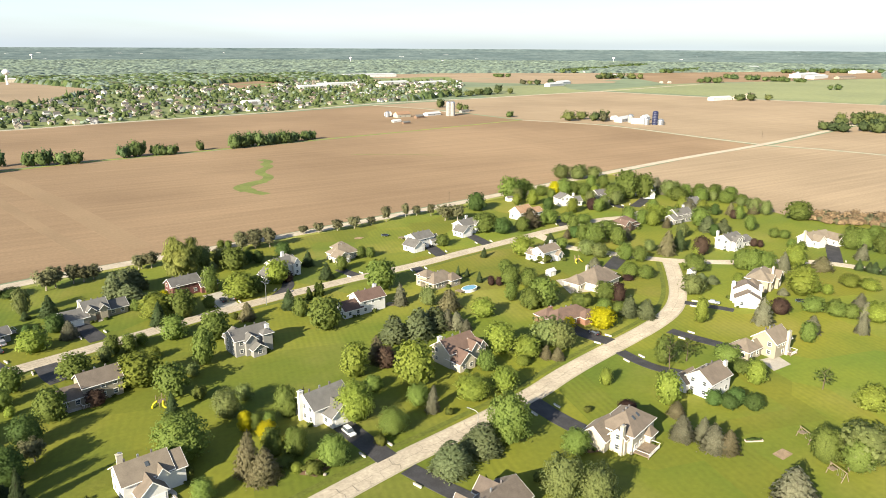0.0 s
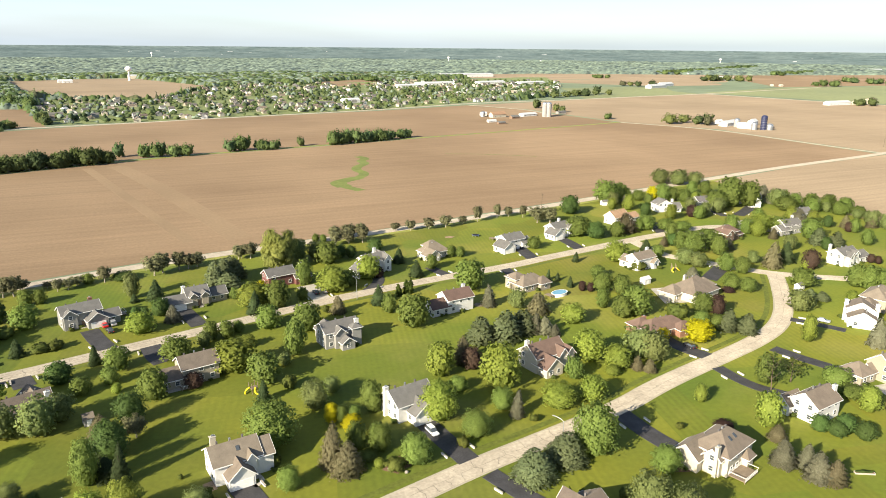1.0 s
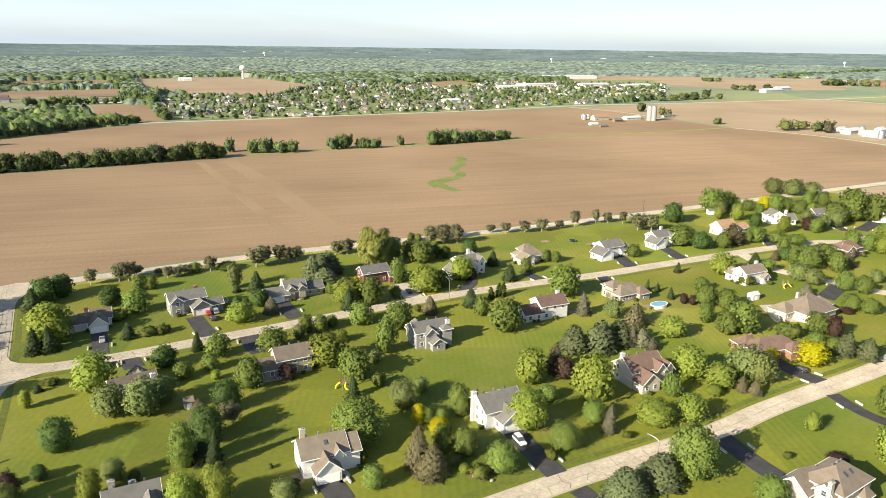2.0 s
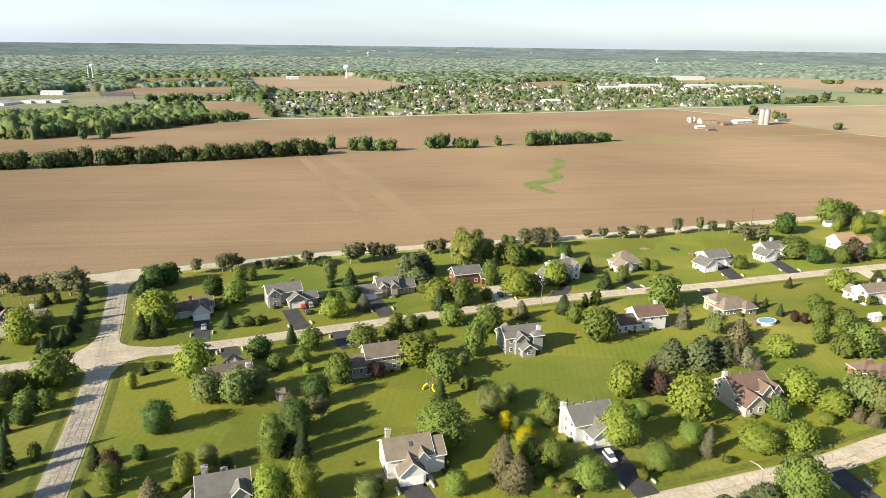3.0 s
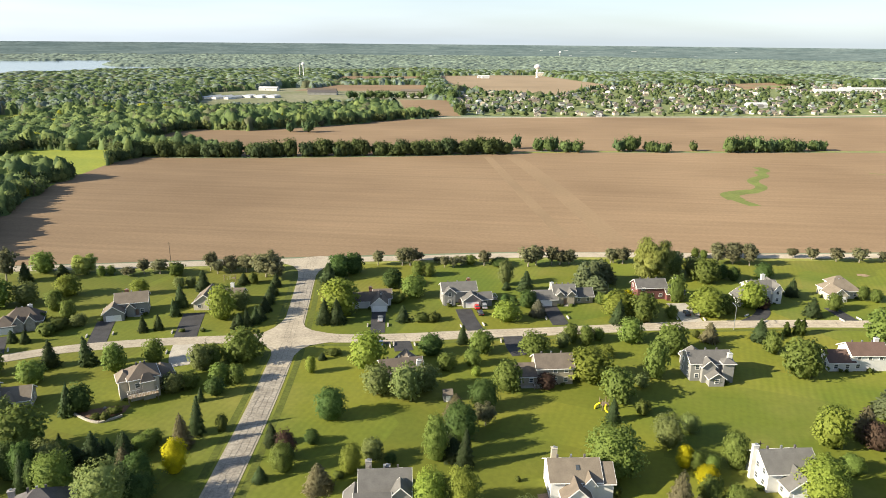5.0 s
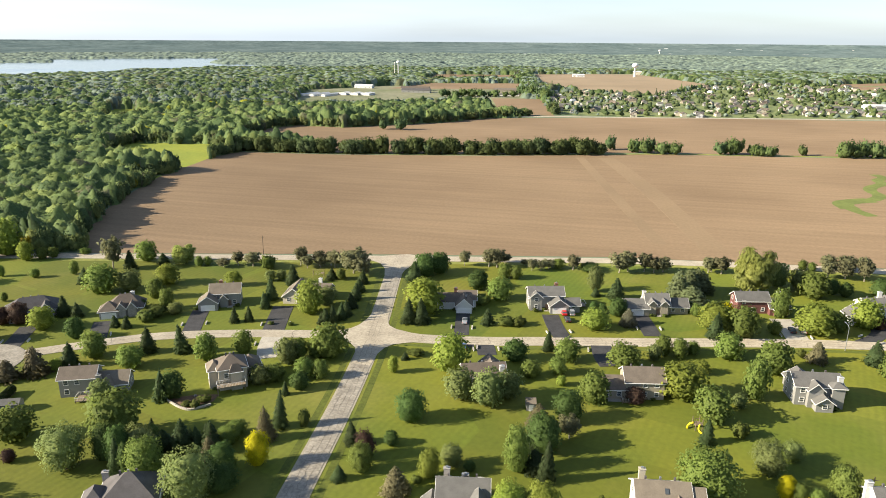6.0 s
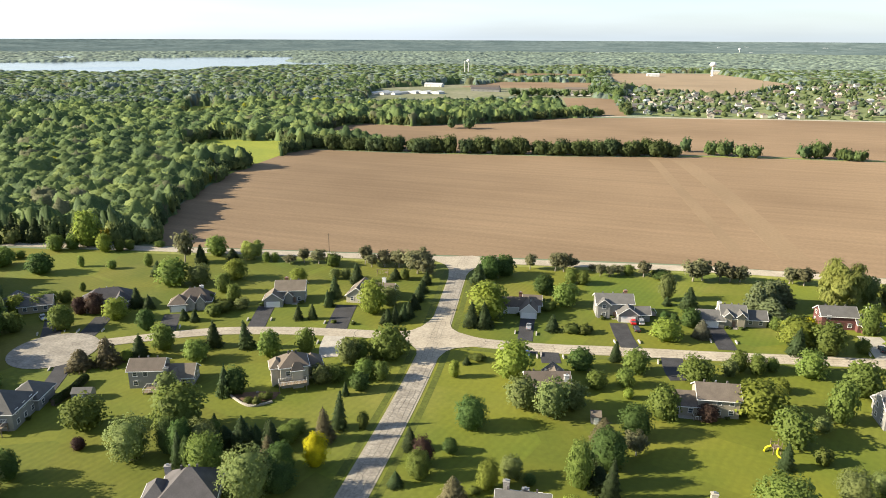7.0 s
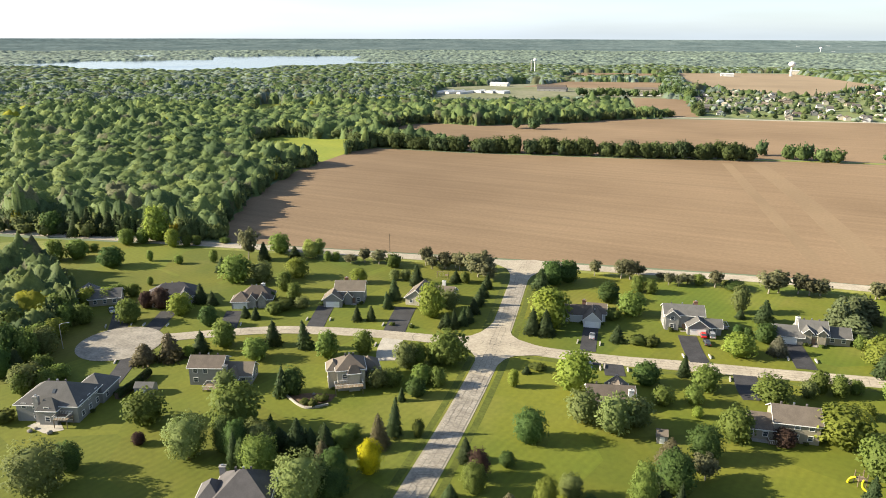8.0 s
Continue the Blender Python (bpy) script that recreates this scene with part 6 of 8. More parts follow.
def far_buildings():
    """White sheds and halls scattered over the hazy distance."""
    for k in range(24):
        a, d = radians(rng.uniform(-20, 62)), rng.uniform(3200, 8500)
        x, y = d * math.sin(a), d * math.cos(a)
        px, py, up = far(x, y)
        s = math.hypot(px, py) / d
        w, dep, h = rng.uniform(15, 65), rng.uniform(12, 25), rng.uniform(4, 6.5)
        ob = thing("far_hall", Matrix.LocRotScale((px, py, up + 0.5), Euler((0, 0, rng.uniform(0, 3))), (s, s, 1)), "white hall in the hazy distance", "building", "halls in the distance")
        bm = bmesh.new()
        wall_block(bm, 0, 0, w, dep, h, 2, "x")
        part("wall", bm, WHITE, ob)
        bm = bmesh.new()
        slab_roof(bm, 0, 0, w, dep, h, 2.1, "x", 0.5, 0.3)
        part("roof", bm, SHINGLE["white_roof"], ob)


# one town tree in five has the green with haze painted in
TOWN_MIX = [(W1, 0.4), (W3, 0.4), (D1, 0.2)]
town_pieces = [cluster_piece(3, 1, 0.45, 0.62, 0.6) for _ in range(9)]


def town():
    """The distant town: small houses on rows of streets, and trees between them."""
    made = []
    for w, d, eave, rise, wall, roof in ((11, 8, 5, 2.6, "white", "grey"), (12, 8, 5, 2.6, "cream", "brown"), (10, 8, 3, 2.8, "tan", "brown"), (13, 9, 5, 3, "cream", "dark"), (11, 8, 5, 2.8, "grey", "grey"), (14, 9, 3.2, 3, "tan", "tan")):
        bm = bmesh.new()
        wall_block(bm, 0, 0, w, d, eave, rise - 0.05, "x")
        wall_block(bm, w * 0.3, -d * 0.5, w * 0.5, d * 0.6, 3, 2.2, "y")
        a = bpy.data.meshes.new("wall")
        bm.to_mesh(a)
        bm.free()
        a.materials.append(SIDING[wall])
        bm = bmesh.new()
        slab_roof(bm, 0, 0, w, d, eave, rise, "x")
        slab_roof(bm, w * 0.3, -d * 0.5, w * 0.5, d * 0.6, 3, 2.2, "y")
        b = bpy.data.meshes.new("roof")
        bm.to_mesh(b)
        bm.free()
        b.materials.append(SHINGLE[roof])
        made.append((a, b, "distant " + {"white": "white", "cream": "cream", "grey": "grey", "tan": "tan"}[wall] + " town house with " + roof + " roof"))
    spots = []
    spots += [tuple(p) for p in scatter(930, 1300, 33, (-8, 45), [], TOWN)]
    spots += [tuple(p) for p in scatter(1300, 1960, 50, (-8, 45), [PLOUGHED_TOWN], TOWN)]
    spots += [tuple(p) for p in scatter(1900, 3200, 190, (-5, 50), [FIELD_TOWER, PLOUGHED_FAR])]
    for x, y in spots[:300]:
        k = int(rng.integers(6))
        px, py, up = far(x, y)
        s = 0.76 if y < 1500 else 0.95
        ob = thing("town_house", Matrix.LocRotScale((px, py, up + 0.06), Euler((0, 0, radians(12 + 90 * int(rng.integers(4)) + rng.uniform(-8, 8)))), (s, s, s)), made[k][2], "house", "houses of the distant town")
        shared("wall", made[k][0], ob, Matrix())
        shared("roof", made[k][1], ob, Matrix())
    v = np.array([(x * a, y * b, z) for a, b, z in ((0.5, 0.36, 0), (0.5, 0.36, 0.6), (0.55, 0.42, 0.58), (0.36, 0.03, 1)) for x, y in ((-1, -1), (1, -1), (1, 1), (-1, 1))])
    f = np.array([(4 * k + i, 4 * k + (i + 1) % 4, 4 * k + 4 + (i + 1) % 4, 4 * k + 4 + i) for k in range(3) for i in range(4)] + [(12, 13, 14, 15)])
    rest = [(x, y, 9.0, 5.6) for x, y in spots[300:]] + [(x, y, 8.5, 5.4) for x, y in scatter(1000, 1960, 85, (-8, 45), [PLOUGHED_TOWN], TOWN)]
    forest("town_houses", rest, [(v, f)], [(SIDING["white"], 0.2), (SIDING["cream"], 0.3), (SIDING["tan"], 0.25), (SHINGLE["tan"], 0.25)], "small pale houses of the distant town", "houses", False)
    trees = scatter(930, 1960, 18, (-8, 45), [PLOUGHED_TOWN], TOWN)
    forest("town_trees", sized(trees, 4.5, 6.6), town_pieces, TOWN_MIX, "trees between the houses of the distant town", "trees")


town()
GROVES.append((HEDGE, along([(-11.5, 646.6), (-6.1, 646.6)], 4, 3, 5, 12)))
GROVES.append((HEDGE, along([(8.0, 641.7), (28.0, 636.7)], 3.5, 3, 5, 12)))
GROVES.append((HEDGE, along([(28.2, 639.8), (48.6, 634.7)], 4, 3, 4.6, 9)))
GROVES.append((HEDGE, along([(80.0, 648.1), (99.4, 648.2)], 4, 3, 5, 12)))
GROVES.append((HEDGE, along([(105.1, 648.7), (133.1, 648.2)], 5, 2, 4.2, 9)))
GROVES.append((MIX, along([(143.8, 662.4), (149.6, 663.3)], 6, 2, 4, 8)))
GROVES.append((HEDGE, along([(178.2, 659.9), (249.5, 675.6)], 4, 3, 5.2, 12)))
GROVES.append((HEDGE, along([(261.8, 683.9), (274.9, 687.0)], 4, 2, 4.8, 11)))
GROVES.append((MIX, along([(642.0, 702.5), (694.4, 673.8)], 9, 14, 7, 11.5)))
GROVES.append((HEDGE, along([(596.2, 779.5), (607.3, 773.4)], 5, 5, 5, 10)))
GROVES.append((MIX, along([(583.2, 951.4), (606.2, 963.0)], 8, 10, 6, 14)))
GROVES.append((MIX, along([(595.4, 899.5), (595.5, 877.9)], 8, 6, 5, 10)))
GROVES.append((MIX, along([(1160.8, 836.1), (1209.2, 810.8)], 9, 18, 7, 12)))
GROVES.append((MIX, along([(830.9, 458.8), (867.7, 406.8)], 7, 16, 7.5, 11.5)))
GROVES.append((MIX, along([(911.5, 491.2), (955.5, 437.5)], 9, 20, 7.5, 12)))
GROVES.append((MIX, along([(982.5, 516.1), (1027.4, 458.6)], 10, 20, 7.5, 11.5)))
GROVES.append((HEDGE, along([(1636.4, 1306.9), (1676.1, 1254.8)], 12, 16, 9, 15)))
GROVES.append((HEDGE, along([(1922.2, 1432.6), (1911.7, 1174.2)], 11, 18, 9, 14)))
GROVES.append((HEDGE, along([(1644.6, 936.3), (1669.4, 923.8)], 9, 9, 7, 13)))
GROVES.append((MIX, along([(1552.2, 1605.4), (1673.8, 1548.6)], 12, 20, 10, 16)))
GROVES.append((HEDGE, along([(2557.1, 1648.9), (2927.4, 1486.1)], 16, 26, 12, 15)))
GROVES.append((HEDGE, along([(1335.6, 1833.8), (1368.7, 1774.7)], 14, 16, 9, 13)))
GROVES.append((MIX, along([(738.1, 1154.8), (907.1, 1199.3)], 14, 25, 8, 13)))
GROVES.append((HEDGE, along([(613.5, 2123.8), (612.3, 1769.4)], 12, 14, 8, 12)))
GROVES.append((MIX, along([(1160.8, 1442.6), (1192.3, 1369.0)], 14, 20, 9, 13)))
GROVES.append((HEDGE, along([(1760.0, 1999.1), (2729.2, 2521.4)], 18, 30, 12, 14)))
GROVES.append((HEDGE, along([(2119.2, 1841.3), (2451.5, 1956.6)], 16, 20, 11, 13)))
GROVES.append((HEDGE, along([(-245.5, 721.5), (-229.7, 722.9)], 6, 6, 6, 13)))
GROVES.append((HEDGE, along([(-300.5, 1186.0), (-185.7, 1202.9)], 8, 8, 6, 12)))
GROVES.append((HEDGE, along([(-173.8, 1255.2), (-124.5, 1164.9)], 6, 10, 7, 15)))
GROVES.append((HEDGE, along([(-271.5, 1859.7), (-187.0, 1433.1)], 10, 10, 7, 12)))
GROVES.append((MIX, along([(-440.3, 1619.4), (-249.2, 1706.1)], 14, 14, 8, 11)))
GROVES.append((MIX, along([(-345.3, 224.2), (-258.7, 259.4)], 3.5, 5, 3.4, 6.5)))
GROVES.append((MIX, along([(-355.7, 231.0), (-276.2, 267.3)], 4.5, 5, 3.4, 7)))
GROVES.append((BRUSHY, along([(384, 206), (409, 176), (470, 140)], 1.6, 5, 2.6, 3.6) + along([(395, 215), (420, 190), (480, 155)], 1.8, 6, 2.6, 3.4) + along([(388, 212), (414, 182), (470, 148)], 1.6, 6, 2.4, 4.2)))
for mats in (MIX, HEDGE, BRUSHY):
    forest("grove", [(x, y, r * 1.2, h) for m, row in GROVES if m is mats for x, y, r, h in row], grove_pieces, mats, "scattered groves and tree rows among fields", "trees")
shed(466.9, 849.8, 10, 23.1, 9.5, 4.1, 3.4, "cream", "rust", "pale barn with rust-red roof")
shed(515.8, 850.9, 15, 27.2, 9.5, 2.7, 2.0, "white", "white_roof", "long white farm shed")
shed(479.8, 825.1, 10, 13.6, 6.1, 2.7, 2.0, "brown", "grey", "low brown farm shed")
shed(457.2, 873.4, 0, 8.2, 6.1, 3.4, 2.0, "white", "white_roof", "white farm building")
shed(428.9, 795.0, 10, 12.2, 4.8, 2.0, 1.4, "white", "white_roof", "low white farm shed")
shed(430.0, 771.3, 10, 10.9, 4.1, 2.0, 1.4, "brown", "grey", "low grey farm shed")
shed(580.1, 865.3, 10, 15.0, 6.1, 2.7, 1.4, "grey", "grey", "grey machine shed")
shed(693.8, 657.7, 20, 28.6, 10.9, 4.1, 2.7, "white", "white_roof", "long white dairy barn")
shed(691.9, 627.2, -60, 17.7, 9.5, 4.1, 2.7, "white", "white_roof", "white gabled barn")
shed(699.8, 679.2, 10, 9.5, 6.1, 3.4, 2.0, "white", "white_roof", "white farmhouse")
shed(731.6, 653.4, 20, 12.2, 8.2, 4.8, 2.7, "white", "white_roof", "tall white barn")
shed(1139.6, 847.2, 0, 54.0, 12.6, 4.5, 2.7, "white", "white_roof", "long white farm shed far off")
shed(1185.1, 839.3, 0, 27.0, 10.8, 4.5, 2.7, "cream", "tan", "cream farm shed")
shed(1229.3, 849.1, 10, 23.4, 12.6, 6.3, 3.6, "cream", "tan", "large cream barn")
shed(1169.0, 1352.4, 20, 72.0, 16.2, 5.4, 3.6, "white", "white_roof", "far long white shed")
shed(1241.0, 1403.5, 20, 54.0, 16.2, 6.3, 3.6, "white", "white_roof", "far white barn")
shed(2246.3, 1369.0, 10, 144.0, 36.0, 10.8, 4.5, "white", "white_roof", "very large far white building")
shed(2203.7, 1301.1, 10, 108.0, 27.0, 9.0, 3.6, "white", "white_roof", "large far white building")
shed(2936.0, 2065.6, 0, 108.0, 27.0, 7.2, 3.6, "white", "white_roof", "far white building")
shed(2861.0, 1515.3, 0, 126.0, 27.0, 7.2, 3.6, "white", "white_roof", "far white farm buildings")
shed(1620.8, 1615.1, 0, 54.0, 18.0, 7.2, 4.5, "white", "white_roof", "far white farmstead")
shed(2290.8, 1260.4, 0, 90.0, 18.0, 5.4, 3.6, "tan", "tan", "far tan sheds")
shed(-523.5, 1130.4, -10, 8.2, 51.0, 2.7, 1.4, "white", "white_roof", "long white shed")
shed(-505.0, 1133.1, -10, 8.2, 51.0, 2.7, 1.4, "white", "white_roof", "long white shed")
shed(-485.6, 1135.9, -10, 8.2, 51.0, 2.7, 1.4, "white", "white_roof", "long white shed")
shed(-471.3, 1160.9, -10, 17.7, 20.4, 3.4, 1.4, "white", "white_roof", "white shed")
shed(-451.3, 1163.8, -10, 17.7, 20.4, 3.4, 1.4, "white", "white_roof", "white shed")
shed(-431.3, 1166.8, -10, 17.7, 20.4, 3.4, 1.4, "white", "white_roof", "white shed")
shed(-369.2, 1251.5, 5, 52.2, 14.4, 4.5, 2.7, "grey", "dark", "long grey shed")
shed(-386.6, 1304.5, 5, 54.0, 12.6, 4.5, 2.7, "tan", "brown", "long low tan shed")
shed(-209.5, 1304.4, 8, 52.2, 23.4, 5.4, 2.7, "tan", "tan", "large white works building")
shed(-197.0, 1226.0, 8, 38.1, 9.5, 2.7, 1.4, "white", "grey", "low works building")
shed(-499.0, 1330.5, 0, 36.0, 14.4, 4.5, 2.7, "white", "white_roof", "pale farm building")
shed(-559.8, 1351.3, 0, 45.0, 10.8, 4.5, 2.7, "white", "white_roof", "long pale building")
shed(-119.4, 1912.6, 10, 20.0, 12.0, 5.0, 3.0, "white", "white_roof", "pale building in a far field")
shed(-133.6, 1925.5, 10, 15.0, 10.0, 4.5, 3.0, "white", "white_roof", "white farmstead in a tan field")
shed(44.7, 2104.7, 0, 63.0, 36.0, 8.1, 1.8, "cream", "white_roof", "cream factory hall")
shed(212.1, 1963.0, 0, 144.0, 27.0, 6.3, 1.8, "white", "white_roof", "long pale factory hall")
shed(105.4, 2173.8, 5, 108.0, 27.0, 6.3, 1.8, "grey", "grey", "long grey factory hall")
shed(608.0, 1527.2, 8, 81.0, 19.8, 5.4, 2.7, "white", "white_roof", "long white town building")
shed(690.0, 1588.3, 8, 99.0, 22.5, 6.3, 2.7, "white", "white_roof", "long white town building")
shed(972.5, 2000.7, 5, 180.0, 45.0, 8.1, 2.7, "white", "white_roof", "very long white hall")
shed(347.4, 1150.5, 12, 30.6, 13.6, 4.8, 2.7, "white", "white_roof", "large white town building")
shed(847.3, 1595.4, 10, 81.0, 22.5, 6.3, 2.7, "white", "white_roof", "pale town hall building")
shed(937.5, 1551.4, 10, 81.0, 22.5, 6.3, 2.7, "white", "white_roof", "pale town building")
silo(531.9, 832.8, 20.3, 3.6, SIDING["stone"], "tall concrete farm silo")
silo(536.8, 830.1, 20.3, 3.6, SIDING["stone"], "tall concrete farm silo")
silo(699.7, 607.9, 17.6, 3.6, NAVY, "tall dark blue farm silo")
silo(692.5, 642.4, 10.9, 3.5, SIDING["stone"], "concrete farm silo")
silo(706.0, 604.4, 7.8, 4.2, STEEL, "round steel grain bin")
silo(690.1, 613.1, 9.2, 3.6, STEEL, "round steel grain bin")
silo(449.1, 859.5, 7.7, 3.2, STEEL, "steel grain bin")
silo(2143.3, 1329.3, 22.4, 6, SIDING["stone"], "far concrete silo")
water_tower(17, 2000, 35.1, 8.5, "white water tower with a round tank")
water_tower(-560, 1735, 40.6, 5, "slender white water tower above the woods")
mast(-571.1, 1739.8, 36.9, "tall pale radio mast above the woods")
far_buildings()
water_tower(182.9, 4822.5, 28, 6.5, "tiny white water tower near the horizon")
water_tower(1650.5, 3612.0, 28, 6.5, "tiny white water tower near the horizon")
water_tower(3112.7, 3099.5, 28, 6.5, "tiny white water tower near the horizon")


# ---- small things on the lots ----
POOL_WATER = material("pool_water", (0.16, 0.34, 0.44), 0.1, 0.1, 0.5, 3, 0, spec=0.5)
HEDGE_LEAF = leaves("clipped_hedge_leaves", (0.075, 0.11, 0.03), (0.06, 0.09, 0.025))
ROCK = material("boulder_rock", (0.3, 0.27, 0.23), 0.9, 0.3, 1.0, 5, 0.4)


def play_tower(x, y, turn, label):
    ob = thing("play_tower", pose(x, y, 0.04, 0, 0, turn), label, "playset")
    for a in (-0.9, 0.9):
        for b in (-0.9, 0.9):
            box_part("post", ob, TIMBER, a, b, 0, 0.14, 0.14, 3.2)
    box_part("floor", ob, TIMBER, 0, 0, 1.5, 2, 2, 0.1)
    for b in (-0.95, 0.95):
        box_part("rail", ob, TIMBER, 0, b, 2.3, 1.9, 0.08, 0.12)
    for out, side, reach in ((Vector((-1, 0.15)), Vector((0, 1)), 1.5), (Vector((0.1, -1)), Vector((-1, 0)), 1.9)):
        bm = bmesh.new()
        last = None
        for k in range(9):
            f = k / 8
            q = out * (1.0 + reach * f) + side * 0.7 * math.sin(math.pi * f)
            p = Vector((q.x, q.y, 1.6 * (1 - f) ** 1.3 + 0.25))
            if last is not None:
                add_cone(bm, last, p, 0.22, 0.22, 8)
            last = p
        part("slide", bm, YELLOW, ob, "bright yellow plastic slide")


def swing_set(x, y, turn, label):
    ob = thing("swing_set", pose(x, y, 0.04, 0, 0, turn), label, "swing set", "garden swing sets")
    for a in (-2.2, 2.2):
        for b in (-1.1, 1.1):
            bm = bmesh.new()
            add_cone(bm, (a, b, 0), (a, 0, 2.5), 0.09, 0.08, 6)
            part("leg", bm, TIMBER, ob)
    bm = bmesh.new()
    add_cone(bm, (-2.6, 0, 2.5), (2.6, 0, 2.5), 0.1, 0.1, 6)
    part("beam", bm, TIMBER, ob)
    box_part("platform", ob, TIMBER, 1.6, 0, 1.2, 1.4, 1.8, 0.12)
    for a in (-1.2, 0.0):
        seat = box_part("seat", ob, TIMBER, a, 0, 0.5, 0.5, 0.25, 0.05)
        for s in (-0.22, 0.22):
            bm = bmesh.new()
            add_cone(bm, (a + s, 0, 0.52), (a + s, 0, 2.5), 0.02, 0.02, 5)
            part("chain", bm, STEEL, seat)


def planter(x, y, turn, length, label):
    ob = thing("planter_box", pose(x, y, 0.04, 0, 0, turn), label, "planter")
    for b in (-0.45, 0.45):
        box_part("side_board", ob, CONCRETE, 0, b, 0, length, 0.08, 0.4)
    for a in (-0.5, 0.5):
        box_part("end_board", ob, CONCRETE, a * length, 0, 0, 0.08, 0.82, 0.4)
    box_part("earth", ob, MULCH, 0, 0, 0, length - 0.1, 0.8, 0.3)
    shared("plants", quads("plants", [leafy(0.45, 0.8, 0.3, 8, 0.2, 20, 0.18, ROUND)], HEDGE_LEAF), ob, Matrix.Diagonal((length * 1.0, 0.9, 1, 1)))


def bench(x, y, turn, label):
    ob = thing("garden_bench", pose(x, y, 0.04, 0, 0, turn), label, "bench")
    box_part("seat", ob, TIMBER, 0, 0, 0.42, 2.4, 0.5, 0.07)
    box_part("backrest", ob, TIMBER, 0, 0.28, 0.5, 2.4, 0.06, 0.5)
    for a in (-1.0, 1.0):
        for b in (-0.2, 0.2):
            box_part("leg", ob, TIMBER, a, b, 0, 0.08, 0.08, 0.42)


def pool(x, y, turn, label):
    ob = thing("swimming_pool", pose(x, y, 0.04, 0, 0, turn), label, "pool")
    for name, r, h, mat, at in (("wall", 1.0, 1.15, WHITE, 0.0), ("rim", 1.06, 0.1, WHITE, 1.15), ("water", 0.93, 0.02, POOL_WATER, 1.26)):
        bm = bmesh.new()
        bmesh.ops.create_cone(bm, cap_ends=True, segments=36, radius1=1, radius2=1, depth=1, matrix=Matrix.Translation((0, 0, at + h / 2)) @ Matrix.Diagonal((3.8 * r, 2.3 * r, h, 1)))
        part(name, bm, mat, ob)
    box_part("deck", ob, TIMBER, -5.2, 0.5, 1.0, 2.4, 3.2, 0.14)
    for a in (-6.2, -4.3):
        for b in (-1.0, 2.0):
            box_part("deck_post", ob, TIMBER, a, b, 0, 0.14, 0.14, 1.0)


def trampoline(x, y, turn, label):
    ob = thing("trampoline", pose(x, y, 0.04, 0, 0, turn), label, "trampoline")
    bm = bmesh.new()
    add_cone(bm, (0, 0, 0.85), (0, 0, 0.9), 1.7, 1.7, 24)
    part("mat", bm, TYRE, ob)
    bm = bmesh.new()
    add_cone(bm, (0, 0, 0.82), (0, 0, 0.86), 1.95, 1.95, 24)
    part("rim", bm, PAINT["blue"], ob)
    for k in range(6):
        a = k * math.pi / 3
        bm = bmesh.new()
        add_cone(bm, (1.8 * math.cos(a), 1.8 * math.sin(a), 0), (1.8 * math.cos(a), 1.8 * math.sin(a), 0.84), 0.05, 0.05, 6)
        part("leg", bm, STEEL, ob)


def lamp_post(x, y, turn, label):
    ob = thing("street_lamp", pose(x, y, 0.04, 0, 0, turn), label, "street lamp", "street lamps")
    bm = bmesh.new()
    add_cone(bm, (0, 0, 0), (0, 0, 8), 0.13, 0.08, 8)
    part("pole", bm, STEEL, ob)
    bm = bmesh.new()
    for a, b in (((0, 0, 7.9), (0.9, 0, 8.5)), ((0.9, 0, 8.5), (2.4, 0, 8.7))):
        add_cone(bm, a, b, 0.07, 0.06, 8)
    part("arm", bm, STEEL, ob)
    box_part("lamp_head", ob, STEEL, 2.7, 0, 8.6, 0.8, 0.32, 0.16, 0.04)


def pole(x, y, h, label):
    ob = thing("utility_pole", pose(x, y, 0.04), label, "pole", "utility poles")
    bm = bmesh.new()
    add_cone(bm, (0, 0, 0), (0, 0, h), 0.16, 0.11, 8)
    part("post", bm, BARK, ob)
    box_part("crossarm", ob, BARK, 0, 0, h - 0.8, 1.8, 0.12, 0.12)


def garden_shed(x, y, turn, w, d, wall, roof, label):
    ob = thing("garden_shed", pose(x, y, 0.04, 0, 0, turn), label, "shed", "garden sheds")
    k = min(1.0, w / 2.4)
    bm = bmesh.new()
    wall_block(bm, 0, 0, w, d, 2.2 * k, 0.9 * k, "x")
    part("wall", bm, SIDING[wall], ob)
    bm = bmesh.new()
    slab_roof(bm, 0, 0, w, d, 2.2 * k, 0.95 * k, "x", 0.2, 0.1)
    part("roof", bm, SHINGLE[roof], ob)
    box_part("door", ob, WHITE, 0, -d / 2 - 0.03, 0, min(1.2, w * 0.5), 0.06, 1.8 * k)


def low_wall(points, label):
    ob = thing("garden_wall", pose(*points[0], 0.04), label, "wall")
    line = smooth(points, 2)
    for a, b in zip(line, line[1:]):
        n = max(1, int((b - a).length / 0.9))
        for k in range(n):
            p = a.lerp(b, (k + 0.5) / n) - Vector(points[0])
            bm = bmesh.new()
            add_box(bm, p.x, p.y, 0, (b - a).length / n * 0.97, 0.5, random.uniform(0.5, 0.6), math.atan2(b.y - a.y, b.x - a.x), 0.04)
            part("stone", bm, CONCRETE, ob)


